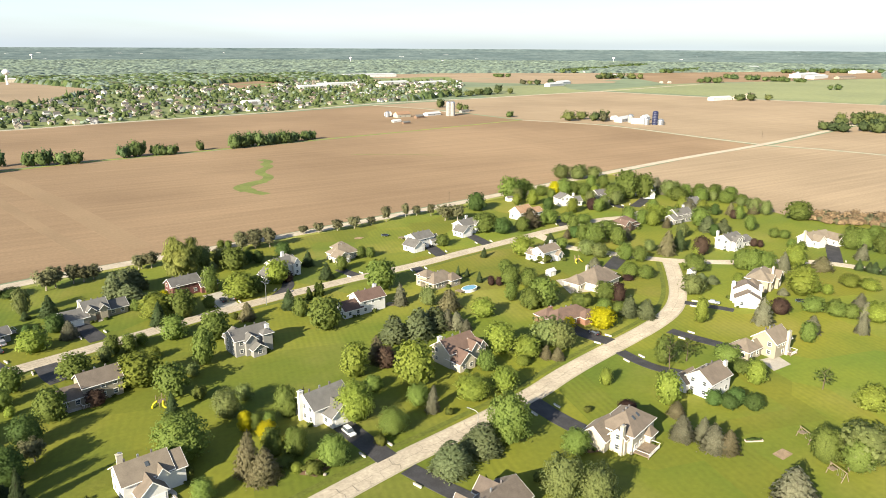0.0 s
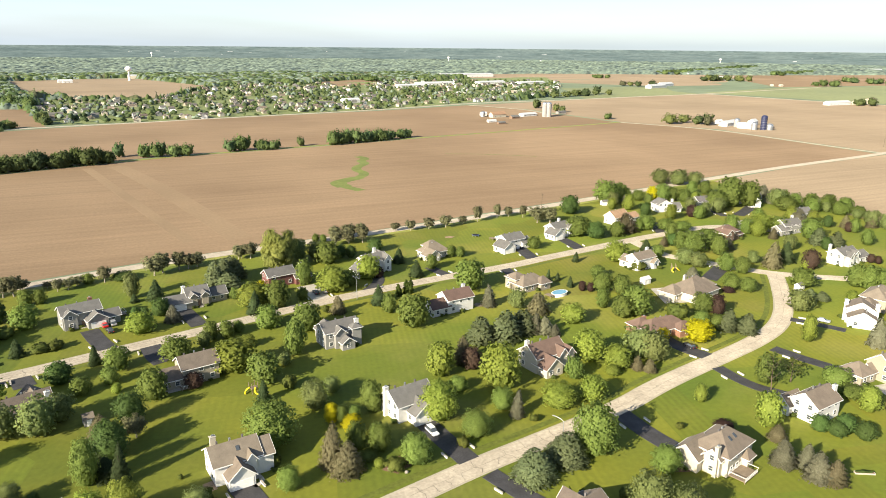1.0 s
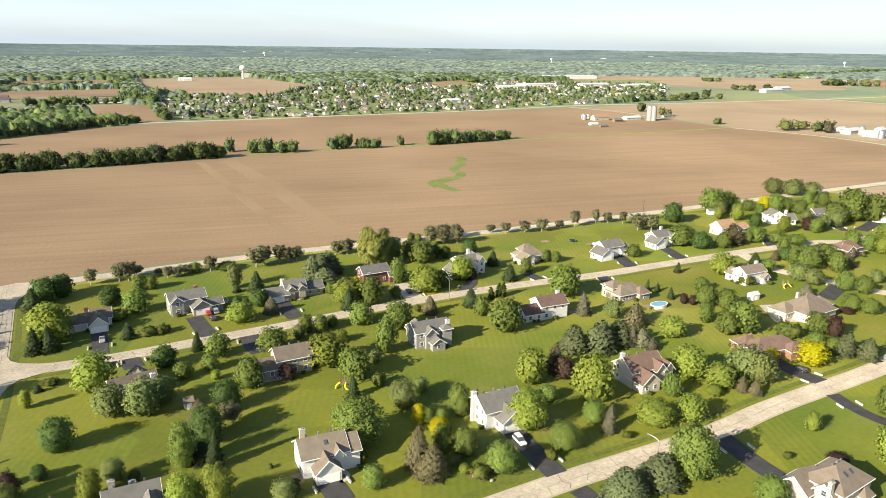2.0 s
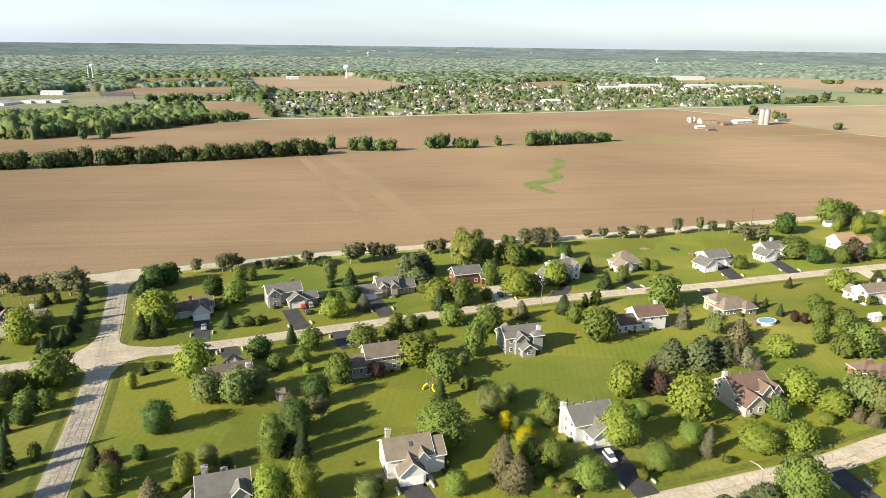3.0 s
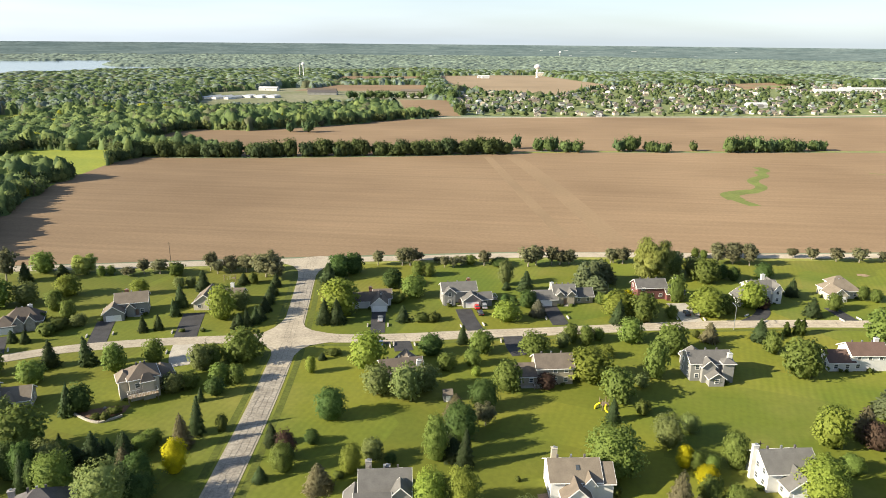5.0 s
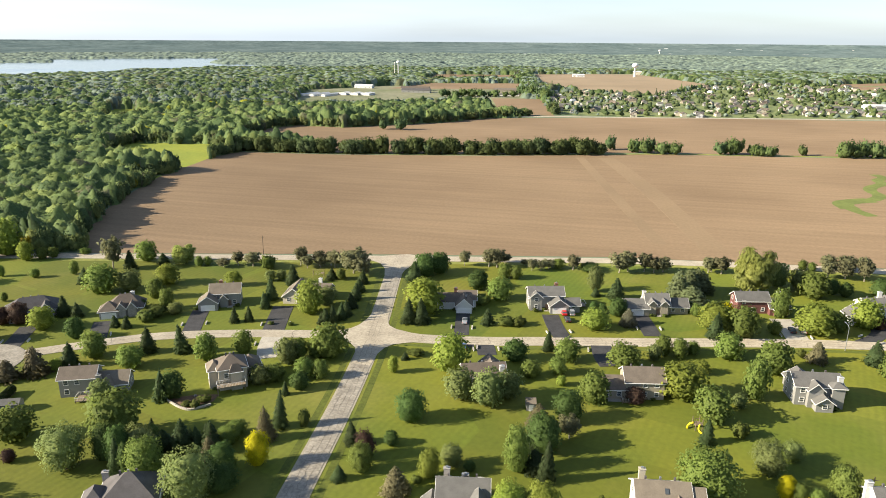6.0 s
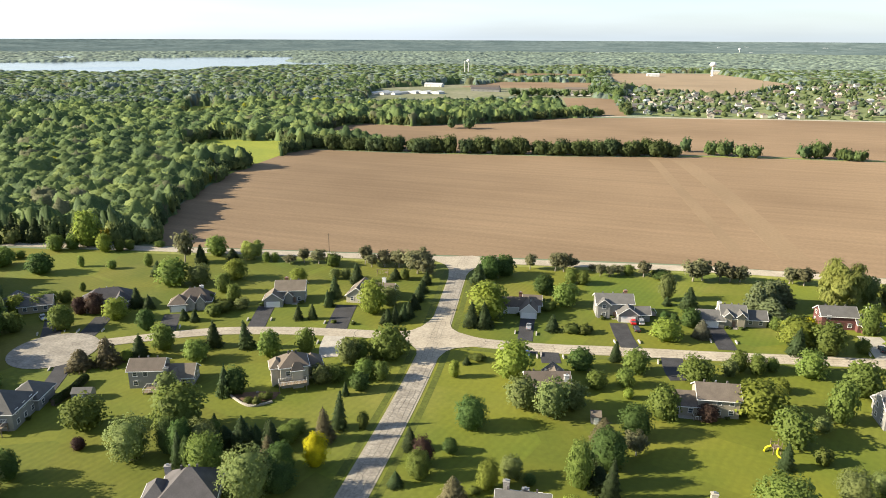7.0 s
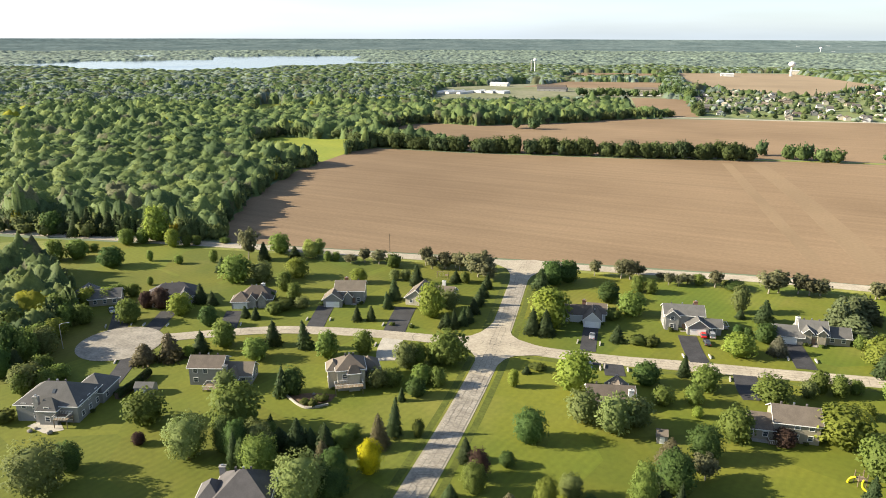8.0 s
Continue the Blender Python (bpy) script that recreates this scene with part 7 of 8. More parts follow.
def hedge(points, w, h, label):
    ob = thing("hedge", pose(*points[0], 0.04), label, "hedge")
    cs, ns = [], []
    for a, b in zip(points, points[1:]):
        a, b = Vector(a) - Vector(points[0]), Vector(b) - Vector(points[0])
        n = int((b - a).length * 150)
        d = (b - a).normalized()
        f, ang = rng.uniform(0, 1, n), rng.uniform(-0.2, math.pi + 0.2, n)
        side = np.array((-d.y, d.x, 0))
        o = np.cos(ang)[:, None] * side + np.sin(ang)[:, None] * np.array((0, 0, 1.0))
        c = np.array((a.x, a.y, 0)) + f[:, None] * np.array(((b - a).x, (b - a).y, 0)) + o * np.array((w / 2, w / 2, h * 0.55)) * rng.uniform(0.8, 1.05, (n, 1)) + np.array((0, 0, h * 0.42))
        cs.append(c)
        ns.append(o)
    leaf = shared("foliage", quads("foliage", [cards(np.concatenate(cs), np.concatenate(ns), 0.36)], HEDGE_LEAF), ob, Matrix())
    bm = bmesh.new()
    for a, b in zip(points, points[1:]):
        a, b = Vector(a) - Vector(points[0]), Vector(b) - Vector(points[0])
        m = (a + b) / 2
        add_box(bm, m.x, m.y, 0, (b - a).length, w * 0.7, h * 0.85, math.atan2((b - a).y, (b - a).x), 0.2)
    part("twigs", bm, BARK, ob)


def boulder(x, y, r):
    ob = thing("boulder", pose(x, y, 0.04, 0, 0, x * 40 % 360), "rounded grey-brown garden boulder beside plants", "boulder", "garden boulders")
    bm = bmesh.new()
    bmesh.ops.create_icosphere(bm, subdivisions=2, radius=r)
    for v in bm.verts:
        v.co *= random.uniform(0.85, 1.1)
        v.co.z = v.co.z * 0.7 + r * 0.45
    part("rock", bm, ROCK, ob)


def foundation_shrubs():
    """Low shrubs along the house walls."""
    rows, chance = [], random.Random(5)
    for m, blocks, garages in HOMES:
        for _ in range(5):
            i = chance.randrange(len(blocks))
            cx, cy, w, d = blocks[i][:4]
            side = chance.choice("sswen")
            if any(g[0] == i and g[1] == side for g in garages):
                continue
            sx, sy, _t = SIDES[side]
            s = chance.uniform(-0.42, 0.42)
            r = chance.uniform(0.5, 1.15)
            px, py = cx + sx * (w / 2 + r) + (s * w if sx == 0 else 0), cy + sy * (d / 2 + r) + (s * d if sy == 0 else 0)
            if any(abs(px - b[0]) < b[2] / 2 + 0.3 and abs(py - b[1]) < b[3] / 2 + 0.3 for b in blocks):
                continue
            p = m @ Vector((px, py, 0))
            rows.append((p.x, p.y, r * chance.uniform(1.0, 1.6), r))
    plant("low_shrub", rows)


foundation_shrubs()
play_tower(24.5, 174.1, 20, "wooden play tower with bright yellow slides")
play_tower(213.6, 215.9, 60, "small play tower with a yellow slide")
swing_set(160.1, 71.6, 70, "weathered timber swing set on the lawn")
swing_set(151.2, 58.4, 75, "weathered timber swing set beside a large tree")
planter(148.3, 78.1, -28, 4.5, "long white-edged planting box on the lawn")
bench(156.6, 57.8, -20, "weathered garden bench on the lawn")
pool(149.6, 209.0, 15, "oval above-ground pool with pale rim and blue water")
trampoline(252.7, 131.1, 0, "round dark trampoline on the lawn")
trampoline(158.5, 301.2, 0, "round dark trampoline on the lawn behind a house")
pool(168.5, 291.5, 8, "oval above-ground pool beside a white house")
# stand-in for a blue-yellow play thing, built as a trampoline
trampoline(257.7, 127.8, 20, "trampoline shape standing in for a blue-yellow play thing")
swing_set(-116.5, 258.7, 15, "weathered timber swing set under pines")
lamp_post(74.1, 235.3, 100, "tall grey street lamp with a curved arm")
lamp_post(-194.9, 146.5, 30, "tall grey street lamp beside the turning circle")
lamp_post(88.6, 114.2, 120, "pale street lamp at the bend of the street")
pole(225.5, 344.9, 9, "wooden utility pole beside the county road")
pole(-152.5, 279.0, 9, "wooden utility pole beside the county road")
pole(237.7, 276.3, 9, "wooden utility pole between the houses")
pole(693.8, 452.2, 9, "wooden utility pole at the far crossroads")
pole(57.2, 151.5, 7, "thin wooden pole behind a white house")
garden_shed(-17.6, 173.5, 14, 2.4, 3.0, "grey", "tan", "small grey garden shed on the lawn")
garden_shed(267.2, 337.7, -10, 5.0, 3.6, "white", "grey", "small white garden shed near the county road")
garden_shed(-149.3, 137.3, 24, 5.0, 3.4, "grey", "grey", "grey garden shed beside a hedge")
# shed added in place of a rounded white object among the trees
garden_shed(190.9, 207.3, 10, 3.6, 2.8, "white", "white_roof", "small white shed standing in for a rounded white object")
garden_shed(-50.6, 296.1, 10, 1.2, 0.8, "white", "white_roof", "tiny white hut on the lawn")
garden_shed(244.5, 176.5, 10, 3.4, 2.6, "white", "grey", "small pale shed beside a drive")
sheet("sand_pad", [(146.9, 72.1), (151.4, 72.3), (151.4, 69.4), (146.8, 69.1)], 0.09, BARE_EARTH, "square of bare brown earth on the lawn", "sand pad")
sheet("patio", [(192.3, 106.9), (200.1, 106.2), (197.8, 99.8), (188.9, 99.7)], 0.1, CONCRETE, "pale stone patio behind a house", "patio")
sheet("patio", [(-162.4, 111.6), (-161.7, 115.0), (-155.9, 116.2), (-152.4, 114.4), (-155.4, 111.2)], 0.1, CONCRETE, "stone patio with boulders below the deck", "patio")
sheet("patio", [(188.4, 200.9), (200.8, 198.8), (191.9, 182.3), (182.2, 185.0)], 0.1, CONCRETE, "pale concrete yard beside the large house", "patio")
sheet("patio", [(113.3, 210.2), (115.2, 209.4), (117.2, 210.6), (117.2, 212.8), (115.2, 213.9), (113.2, 212.6)], 0.1, TIMBER, "small round brown timber terrace behind a house", "patio")
road("path", [(17.0, 135.0), (18.6, 133.6), (19.5, 130.6), (17.2, 128.9)], 1.1, 0.12, CONCRETE, "pale curved garden path to the front door", "path", 2)
sheet("patio", [(6.6, 134.4), (9.2, 135.2), (9.6, 131.4), (7.2, 130.8)], 0.1, BARE_EARTH, "small pinkish paved terrace beside the house", "patio")
sheet("patio", [(1.8, 185.6), (5.6, 186.4), (6.0, 183.2), (2.4, 182.6)], 0.1, CONCRETE, "grey paved terrace behind the house", "patio")
sheet("bed", [(142.6, 303.8), (145.4, 302.6), (148.2, 304.4), (146.6, 306.6), (143.4, 306.4)], 0.1, BARE_EARTH, "bare brown bed of earth below a tree", "bed")
sheet("bed", [(105.3, 100.1), (107.3, 96.3), (111.4, 94.7), (112.5, 97.8), (110.6, 102.0)], 0.1, MULCH, "mulched bed round a tree and house", "bed")
sheet("bed", [(45.3, 123.9), (48.3, 121.0), (53.6, 123.4), (51.0, 127.7)], 0.1, MULCH, "mulched planting bed beside the street", "bed")
sheet("bed", [(-113.7, 152.7), (-105.1, 149.4), (-100.7, 154.9), (-101.4, 158.6), (-107.5, 156.7)], 0.1, MULCH, "planted garden bed behind a low wall", "bed")
low_wall([(-115.2, 153.0), (-111.3, 151.1), (-107.4, 149.3), (-104.5, 148.7), (-102.4, 150.1), (-100.3, 153.0)], "curved low stone wall round a garden bed")
hedge([(-153.3, 130.9), (-154.2, 137.9), (-156.5, 145.0)], 2.2, 2.4, "long clipped dark green hedge beside the drive")
boulder(-159.2, 111.7, 0.5)
boulder(-159.3, 110.2, 0.65)
boulder(-154.2, 111.8, 0.8)
boulder(50.3, 120.6, 0.5)
boulder(47.1, 123.1, 0.65)
boulder(-133.6, 160.9, 0.8)
boulder(-107.0, 156.0, 0.5)


# ---- the trees of the lots ----
plant("scots_pine", [
    (-122.7, 267.7, 6.0, 6.0), (-119.3, 271.8, 7.2, 5.3), (-111.4, 271.5, 7.9, 6.7), (-103.8, 265.6, 11.4, 6.5), (-98.6, 262.1, 9.0, 5.1), (-61.5, 287.7, 7.1, 3.3),
    (-51.0, 288.9, 8.4, 3.9), (-47.4, 289.1, 8.9, 3.9), (-45.2, 295.6, 4.7, 3.3), (-36.4, 295.2, 2.8, 2.3), (-203.6, 244.0, 15.5, 4.8), (-160.4, 258.7, 3.7, 3.9),
    (-155.3, 262.1, 6.6, 3.4), (-148.6, 262.7, 6.6, 4.0), (-129.6, 269.3, 8.8, 3.8), (-6.4, 161.4, 6.5, 3.3), (-30.5, 289.2, 5.5, 4.1), (-25.8, 294.4, 4.0, 3.7),
    (-15.6, 294.3, 7.1, 3.6), (3.5, 295.9, 9.1, 5.2), (7.0, 298.3, 9.7, 4.5), (13.7, 300.1, 8.9, 3.8), (17.5, 300.0, 7.1, 4.3), (21.4, 301.9, 6.8, 4.6),
])
plant("scots_pine", [
    (41.3, 307.6, 6.6, 3.1), (39.9, 306.5, 7.0, 4.1), (45.1, 305.8, 7.9, 4.6), (87.2, 312.6, 7.7, 4.3), (93.9, 312.8, 7.7, 4.3), (100.7, 311.2, 9.9, 3.8),
    (203.5, 314.1, 9.5, 5.6), (208.9, 309.5, 9.9, 5.6), (90.3, 323.8, 6.9, 4.0), (96.9, 322.3, 7.5, 5.1), (102.7, 321.3, 8.0, 3.7), (123.9, 326.6, 4.9, 2.7),
    (131.6, 324.7, 6.1, 3.4), (142.0, 324.1, 6.6, 3.7), (151.8, 323.9, 7.2, 4.0), (163.6, 327.0, 4.9, 2.7), (173.5, 328.7, 9.6, 3.2), (188.0, 332.6, 8.8, 2.9),
    (195.7, 333.0, 6.3, 2.9), (202.2, 327.6, 7.8, 2.9),
])
plant("spruce", [
    (-76.7, 263.3, 8.9, 4.1), (-66.2, 221.2, 9.5, 3.5), (-61.9, 222.2, 9.3, 3.3), (-39.4, 226.6, 6.8, 2.6), (-95.7, 254.8, 5.9, 2.5), (-93.6, 245.5, 6.1, 2.7),
    (-91.9, 236.8, 7.5, 3.0), (-90.0, 228.7, 6.9, 2.5), (-88.8, 220.8, 6.8, 2.2), (-89.7, 217.6, 6.7, 2.4), (-91.2, 214.3, 7.1, 2.2), (-93.6, 213.1, 6.2, 2.4),
    (-109.9, 256.6, 4.8, 2.6), (-196.5, 245.6, 9.7, 3.2), (-188.0, 256.1, 5.2, 3.2), (-160.8, 191.6, 4.7, 2.1), (-156.4, 191.5, 4.9, 1.9), (-137.4, 177.0, 9.3, 3.0),
    (-126.8, 179.8, 10.6, 2.9), (-124.0, 205.4, 6.2, 1.8), (-119.6, 207.6, 6.2, 1.8), (-120.0, 220.1, 7.1, 2.1), (-122.1, 228.5, 9.5, 3.0), (-122.2, 247.0, 9.0, 3.3),
])
plant("spruce", [
    (-94.6, 212.6, 4.5, 2.0), (-202.5, 225.7, 6.7, 2.8), (-184.5, 195.1, 8.3, 2.8), (-179.2, 195.2, 5.8, 2.2), (-153.5, 162.4, 8.6, 3.4), (-103.6, 120.3, 10.2, 2.1),
    (-104.8, 128.9, 6.5, 2.5), (-97.9, 136.3, 5.8, 2.1), (-93.5, 134.3, 5.8, 1.5), (-91.6, 138.0, 5.0, 1.8), (-77.4, 147.6, 11.5, 2.5), (-83.8, 163.3, 4.5, 1.3),
    (-114.8, 151.5, 9.9, 2.4), (-108.6, 139.3, 2.8, 0.9), (-58.6, 193.0, 2.7, 1.4), (-57.1, 145.4, 6.8, 2.4), (-54.7, 131.1, 4.1, 1.9), (-17.0, 211.4, 7.1, 2.2),
    (2.8, 264.5, 9.0, 3.7), (-4.8, 264.7, 3.8, 1.9), (35.2, 235.8, 9.3, 3.1), (26.2, 167.8, 7.2, 2.4), (-10.0, 142.0, 11.4, 2.4), (-14.0, 154.4, 7.9, 3.4),
])
plant("spruce", [
    (80.5, 227.4, 8.0, 3.5), (105.8, 252.5, 8.1, 3.4), (105.6, 273.8, 7.8, 3.3), (155.3, 226.7, 5.5, 1.3), (158.8, 224.6, 4.1, 1.4), (159.2, 215.7, 5.3, 1.6),
    (181.4, 244.2, 5.3, 1.8), (315.0, 140.2, 5.7, 4.2), (317.2, 134.3, 5.6, 5.0), (224.4, 247.2, 5.9, 3.3), (271.3, 206.5, 11.0, 5.0), (-99.8, 131.9, 5.4, 3.3),
    (-94.7, 131.7, 9.5, 3.6), (-91.0, 133.4, 7.4, 2.4), (-88.0, 133.6, 8.7, 3.2), (-102.1, 120.6, 4.0, 1.8), (-304.6, 237.1, 13.3, 4.7), (-300.7, 241.3, 15.7, 4.3),
    (-296.5, 244.4, 12.5, 4.6), (-290.6, 245.1, 13.0, 4.6), (-286.9, 248.0, 13.4, 4.6), (-282.0, 250.4, 12.2, 4.2), (-212.6, 150.5, 9.4, 4.5), (-191.4, 129.4, 9.1, 2.9),
])
plant("spruce", [
    (-12.7, 146.1, 5.6, 3.8),
])
plant("dark_maple", [
    (-74.2, 270.2, 10.6, 5.9), (-69.9, 276.0, 9.5, 5.3), (-49.9, 261.5, 7.7, 5.2), (-161.4, 206.3, 4.7, 2.2), (-248.5, 210.8, 9.5, 5.8), (-166.8, 180.4, 7.7, 3.5),
    (-235.2, 155.6, 8.7, 6.7), (-206.9, 134.4, 7.8, 5.3), (-136.2, 103.7, 7.6, 3.9), (-101.0, 120.6, 9.3, 2.1), (-112.8, 154.2, 8.1, 3.9), (-81.4, 167.6, 5.5, 3.2),
    (-47.0, 159.6, 9.2, 4.7), (-47.8, 147.4, 4.0, 2.2), (-26.0, 201.4, 7.3, 4.7), (-7.1, 169.1, 9.4, 4.8), (-8.7, 295.5, 3.7, 5.5), (-3.3, 248.0, 4.3, 3.3),
    (3.8, 246.5, 7.2, 4.2), (85.7, 290.3, 6.9, 5.2), (101.8, 294.9, 7.1, 4.5), (-27.2, 141.8, 2.6, 1.6), (156.3, 94.0, 4.9, 4.5), (161.3, 90.3, 5.7, 5.0),
])
plant("dark_maple", [
    (233.4, 326.1, 11.8, 7.1), (215.3, 275.6, 8.9, 5.5), (242.9, 248.8, 6.6, 4.6), (-109.7, 124.4, 9.9, 3.7), (-105.0, 122.9, 11.3, 3.3), (-80.1, 126.4, 8.7, 3.8),
    (-77.8, 120.9, 6.9, 4.5), (-317.3, 234.3, 12.4, 6.2), (-200.3, 132.1, 13.5, 5.8), (-194.5, 125.6, 10.0, 4.5), (-11.9, 154.4, 10.6, 5.2),
])
plant("maple", [
    (-39.8, 276.3, 6.8, 5.2), (-39.7, 251.3, 9.5, 5.9), (-82.1, 189.0, 11.4, 6.7), (-188.1, 218.8, 11.8, 7.0), (-197.6, 258.0, 9.5, 5.7), (-169.4, 257.9, 4.8, 3.7),
    (-164.4, 218.7, 8.3, 3.8), (-153.7, 210.0, 8.3, 3.1), (-116.9, 177.8, 8.9, 4.1), (-108.5, 184.1, 8.4, 3.3), (-135.9, 166.5, 7.2, 4.6), (-150.7, 169.6, 8.9, 4.6),
    (-87.5, 186.4, 7.3, 5.7), (-274.7, 209.4, 10.0, 9.3), (-275.9, 221.9, 4.2, 4.1), (-240.2, 223.5, 5.2, 1.8), (-226.2, 225.9, 4.1, 2.1), (-214.0, 233.6, 6.2, 2.1),
    (-267.6, 239.9, 8.1, 7.5), (-241.0, 248.8, 5.6, 4.8), (-230.5, 259.0, 2.9, 3.2), (-260.6, 248.7, 8.9, 5.0), (-235.4, 176.9, 7.1, 5.5), (-219.3, 163.3, 9.8, 6.5),
])
plant("maple", [
    (-213.7, 187.4, 5.9, 5.3), (-216.1, 200.8, 3.8, 1.4), (-192.9, 170.5, 9.1, 4.9), (-207.4, 160.8, 8.5, 6.2), (-198.6, 142.8, 9.9, 4.7), (-213.8, 145.0, 6.1, 6.1),
    (-226.4, 159.9, 6.5, 6.6), (-177.5, 124.8, 7.1, 5.8), (-137.0, 125.9, 9.2, 6.4), (-113.1, 132.4, 14.1, 6.9), (-104.0, 133.4, 5.0, 2.5), (-86.1, 142.0, 3.9, 2.9),
    (-93.7, 118.1, 12.6, 4.6), (-90.3, 170.5, 5.6, 3.3), (-80.8, 174.7, 6.6, 5.1), (-50.7, 135.2, 7.7, 3.0), (-20.1, 192.0, 5.4, 3.3), (-10.7, 205.1, 8.1, 4.9),
    (-12.6, 195.6, 5.9, 3.0), (-1.8, 181.1, 9.9, 5.1), (6.4, 204.7, 8.2, 5.4), (20.5, 216.6, 7.1, 5.2), (25.1, 220.6, 4.9, 4.2), (28.4, 179.0, 10.1, 5.5),
])
plant("maple", [
    (-21.6, 295.0, 4.7, 3.0), (35.2, 246.8, 8.7, 5.3), (76.0, 286.1, 10.7, 7.2), (81.3, 320.8, 4.7, 4.0), (59.7, 260.6, 11.3, 3.7), (44.2, 238.8, 11.5, 5.5),
    (32.3, 253.4, 5.0, 3.8), (75.7, 251.4, 7.4, 4.5), (54.9, 243.7, 5.4, 2.5), (37.4, 220.3, 8.7, 5.1), (49.4, 213.0, 10.7, 5.6), (40.9, 194.9, 12.8, 4.3),
    (24.1, 144.5, 12.9, 7.5), (44.7, 148.5, 5.1, 3.8), (43.0, 134.7, 7.8, 3.6), (48.1, 131.8, 7.9, 2.8), (52.4, 151.1, 10.0, 3.9), (24.2, 125.4, 6.0, 3.3),
    (-16.9, 144.3, 12.6, 3.7), (80.7, 217.2, 8.2, 3.7), (84.2, 202.1, 12.6, 7.4), (120.1, 229.8, 13.0, 8.0), (116.1, 260.0, 7.1, 3.6), (133.9, 272.3, 6.0, 4.6),
])
plant("maple", [
    (53.9, 123.8, 8.0, 4.4), (47.0, 132.4, 7.7, 2.5), (72.4, 128.8, 7.4, 4.3), (85.1, 138.3, 6.6, 3.9), (78.3, 152.4, 4.8, 3.4), (157.5, 191.4, 7.8, 3.5),
    (170.9, 203.7, 8.9, 8.1), (163.9, 180.4, 12.1, 6.5), (158.3, 180.3, 8.6, 5.2), (189.0, 172.6, 8.1, 5.2), (180.7, 160.8, 5.9, 5.6), (113.7, 145.7, 7.2, 3.2),
    (163.9, 121.5, 10.7, 3.5), (177.3, 221.8, 5.7, 3.6), (96.1, 110.7, 14.4, 6.5), (106.9, 97.7, 6.8, 4.4), (249.0, 178.4, 8.5, 6.1), (219.0, 107.4, 7.8, 3.5),
    (182.1, 111.6, 6.3, 4.5), (180.2, 104.9, 3.6, 4.4), (249.1, 119.4, 6.4, 8.3), (252.1, 114.3, 6.5, 5.5), (270.1, 170.6, 10.1, 5.1), (272.3, 166.4, 10.8, 5.5),
])
plant("maple", [
    (276.8, 162.8, 9.7, 4.8), (156.4, 60.5, 9.7, 7.2), (272.4, 344.6, 14.9, 9.0), (284.6, 347.8, 12.1, 7.6), (292.5, 343.3, 8.1, 8.7), (309.2, 333.6, 12.2, 6.6),
    (317.3, 328.8, 10.1, 8.8), (323.9, 325.0, 8.2, 7.8), (324.2, 304.5, 11.7, 8.2), (337.3, 304.8, 19.9, 9.2), (348.3, 300.5, 17.7, 8.0), (208.6, 282.2, 11.3, 8.0),
    (250.7, 278.9, 8.7, 5.9), (263.3, 271.5, 6.8, 9.3), (242.2, 235.5, 11.1, 7.0), (256.9, 240.5, 9.6, 6.9), (222.6, 236.4, 6.3, 3.2), (237.8, 204.6, 8.8, 7.2),
    (221.5, 185.6, 6.9, 6.7), (292.2, 254.5, 10.2, 7.9), (175.0, 270.3, 6.4, 3.9), (360.7, 283.2, 9.9, 6.6), (374.3, 283.3, 10.3, 8.1), (382.4, 278.6, 10.3, 9.1),
])
plant("maple", [
    (392.1, 272.9, 9.9, 9.2), (385.2, 259.3, 7.7, 8.9), (317.6, 230.8, 12.1, 6.9), (380.1, 212.2, 11.8, 8.4), (314.3, 247.6, 9.1, 6.2), (333.9, 193.9, 5.3, 5.6),
    (321.8, 176.7, 5.1, 4.7), (344.8, 163.1, 12.4, 6.7), (349.4, 154.7, 12.0, 9.3), (377.6, 165.6, 7.4, 6.0), (-86.3, 138.3, 4.6, 3.3), (-196.3, 136.1, 11.5, 5.2),
    (-216.2, 144.7, 10.9, 5.2), (-177.6, 132.2, 4.8, 3.2), (-185.4, 133.1, 5.7, 3.7),
])
plant("lime_tree", [
    (-63.1, 230.0, 14.3, 8.4), (-169.7, 233.7, 8.9, 5.4), (-143.7, 238.7, 6.4, 3.9), (-102.7, 219.7, 13.6, 5.7), (-247.7, 243.5, 9.3, 4.2), (-218.3, 178.8, 6.8, 7.7),
    (-182.9, 183.8, 8.4, 5.5), (-155.3, 159.3, 3.8, 2.3), (-59.5, 183.8, 5.9, 1.9), (-43.1, 188.5, 12.9, 6.1), (-10.8, 188.7, 3.4, 1.8), (21.7, 189.4, 11.4, 6.9),
    (28.1, 207.1, 4.4, 3.0), (-3.6, 232.4, 7.9, 5.5), (35.9, 241.5, 10.4, 7.1), (67.7, 248.2, 11.1, 7.7), (86.1, 258.0, 11.1, 5.4), (-16.0, 125.9, 10.9, 4.6),
    (-9.1, 126.6, 11.8, 4.5), (-35.7, 136.9, 7.9, 2.9), (77.2, 163.1, 12.1, 4.5), (90.5, 148.8, 15.0, 6.3), (45.3, 125.2, 2.6, 1.5), (66.5, 139.9, 12.1, 6.1),
])
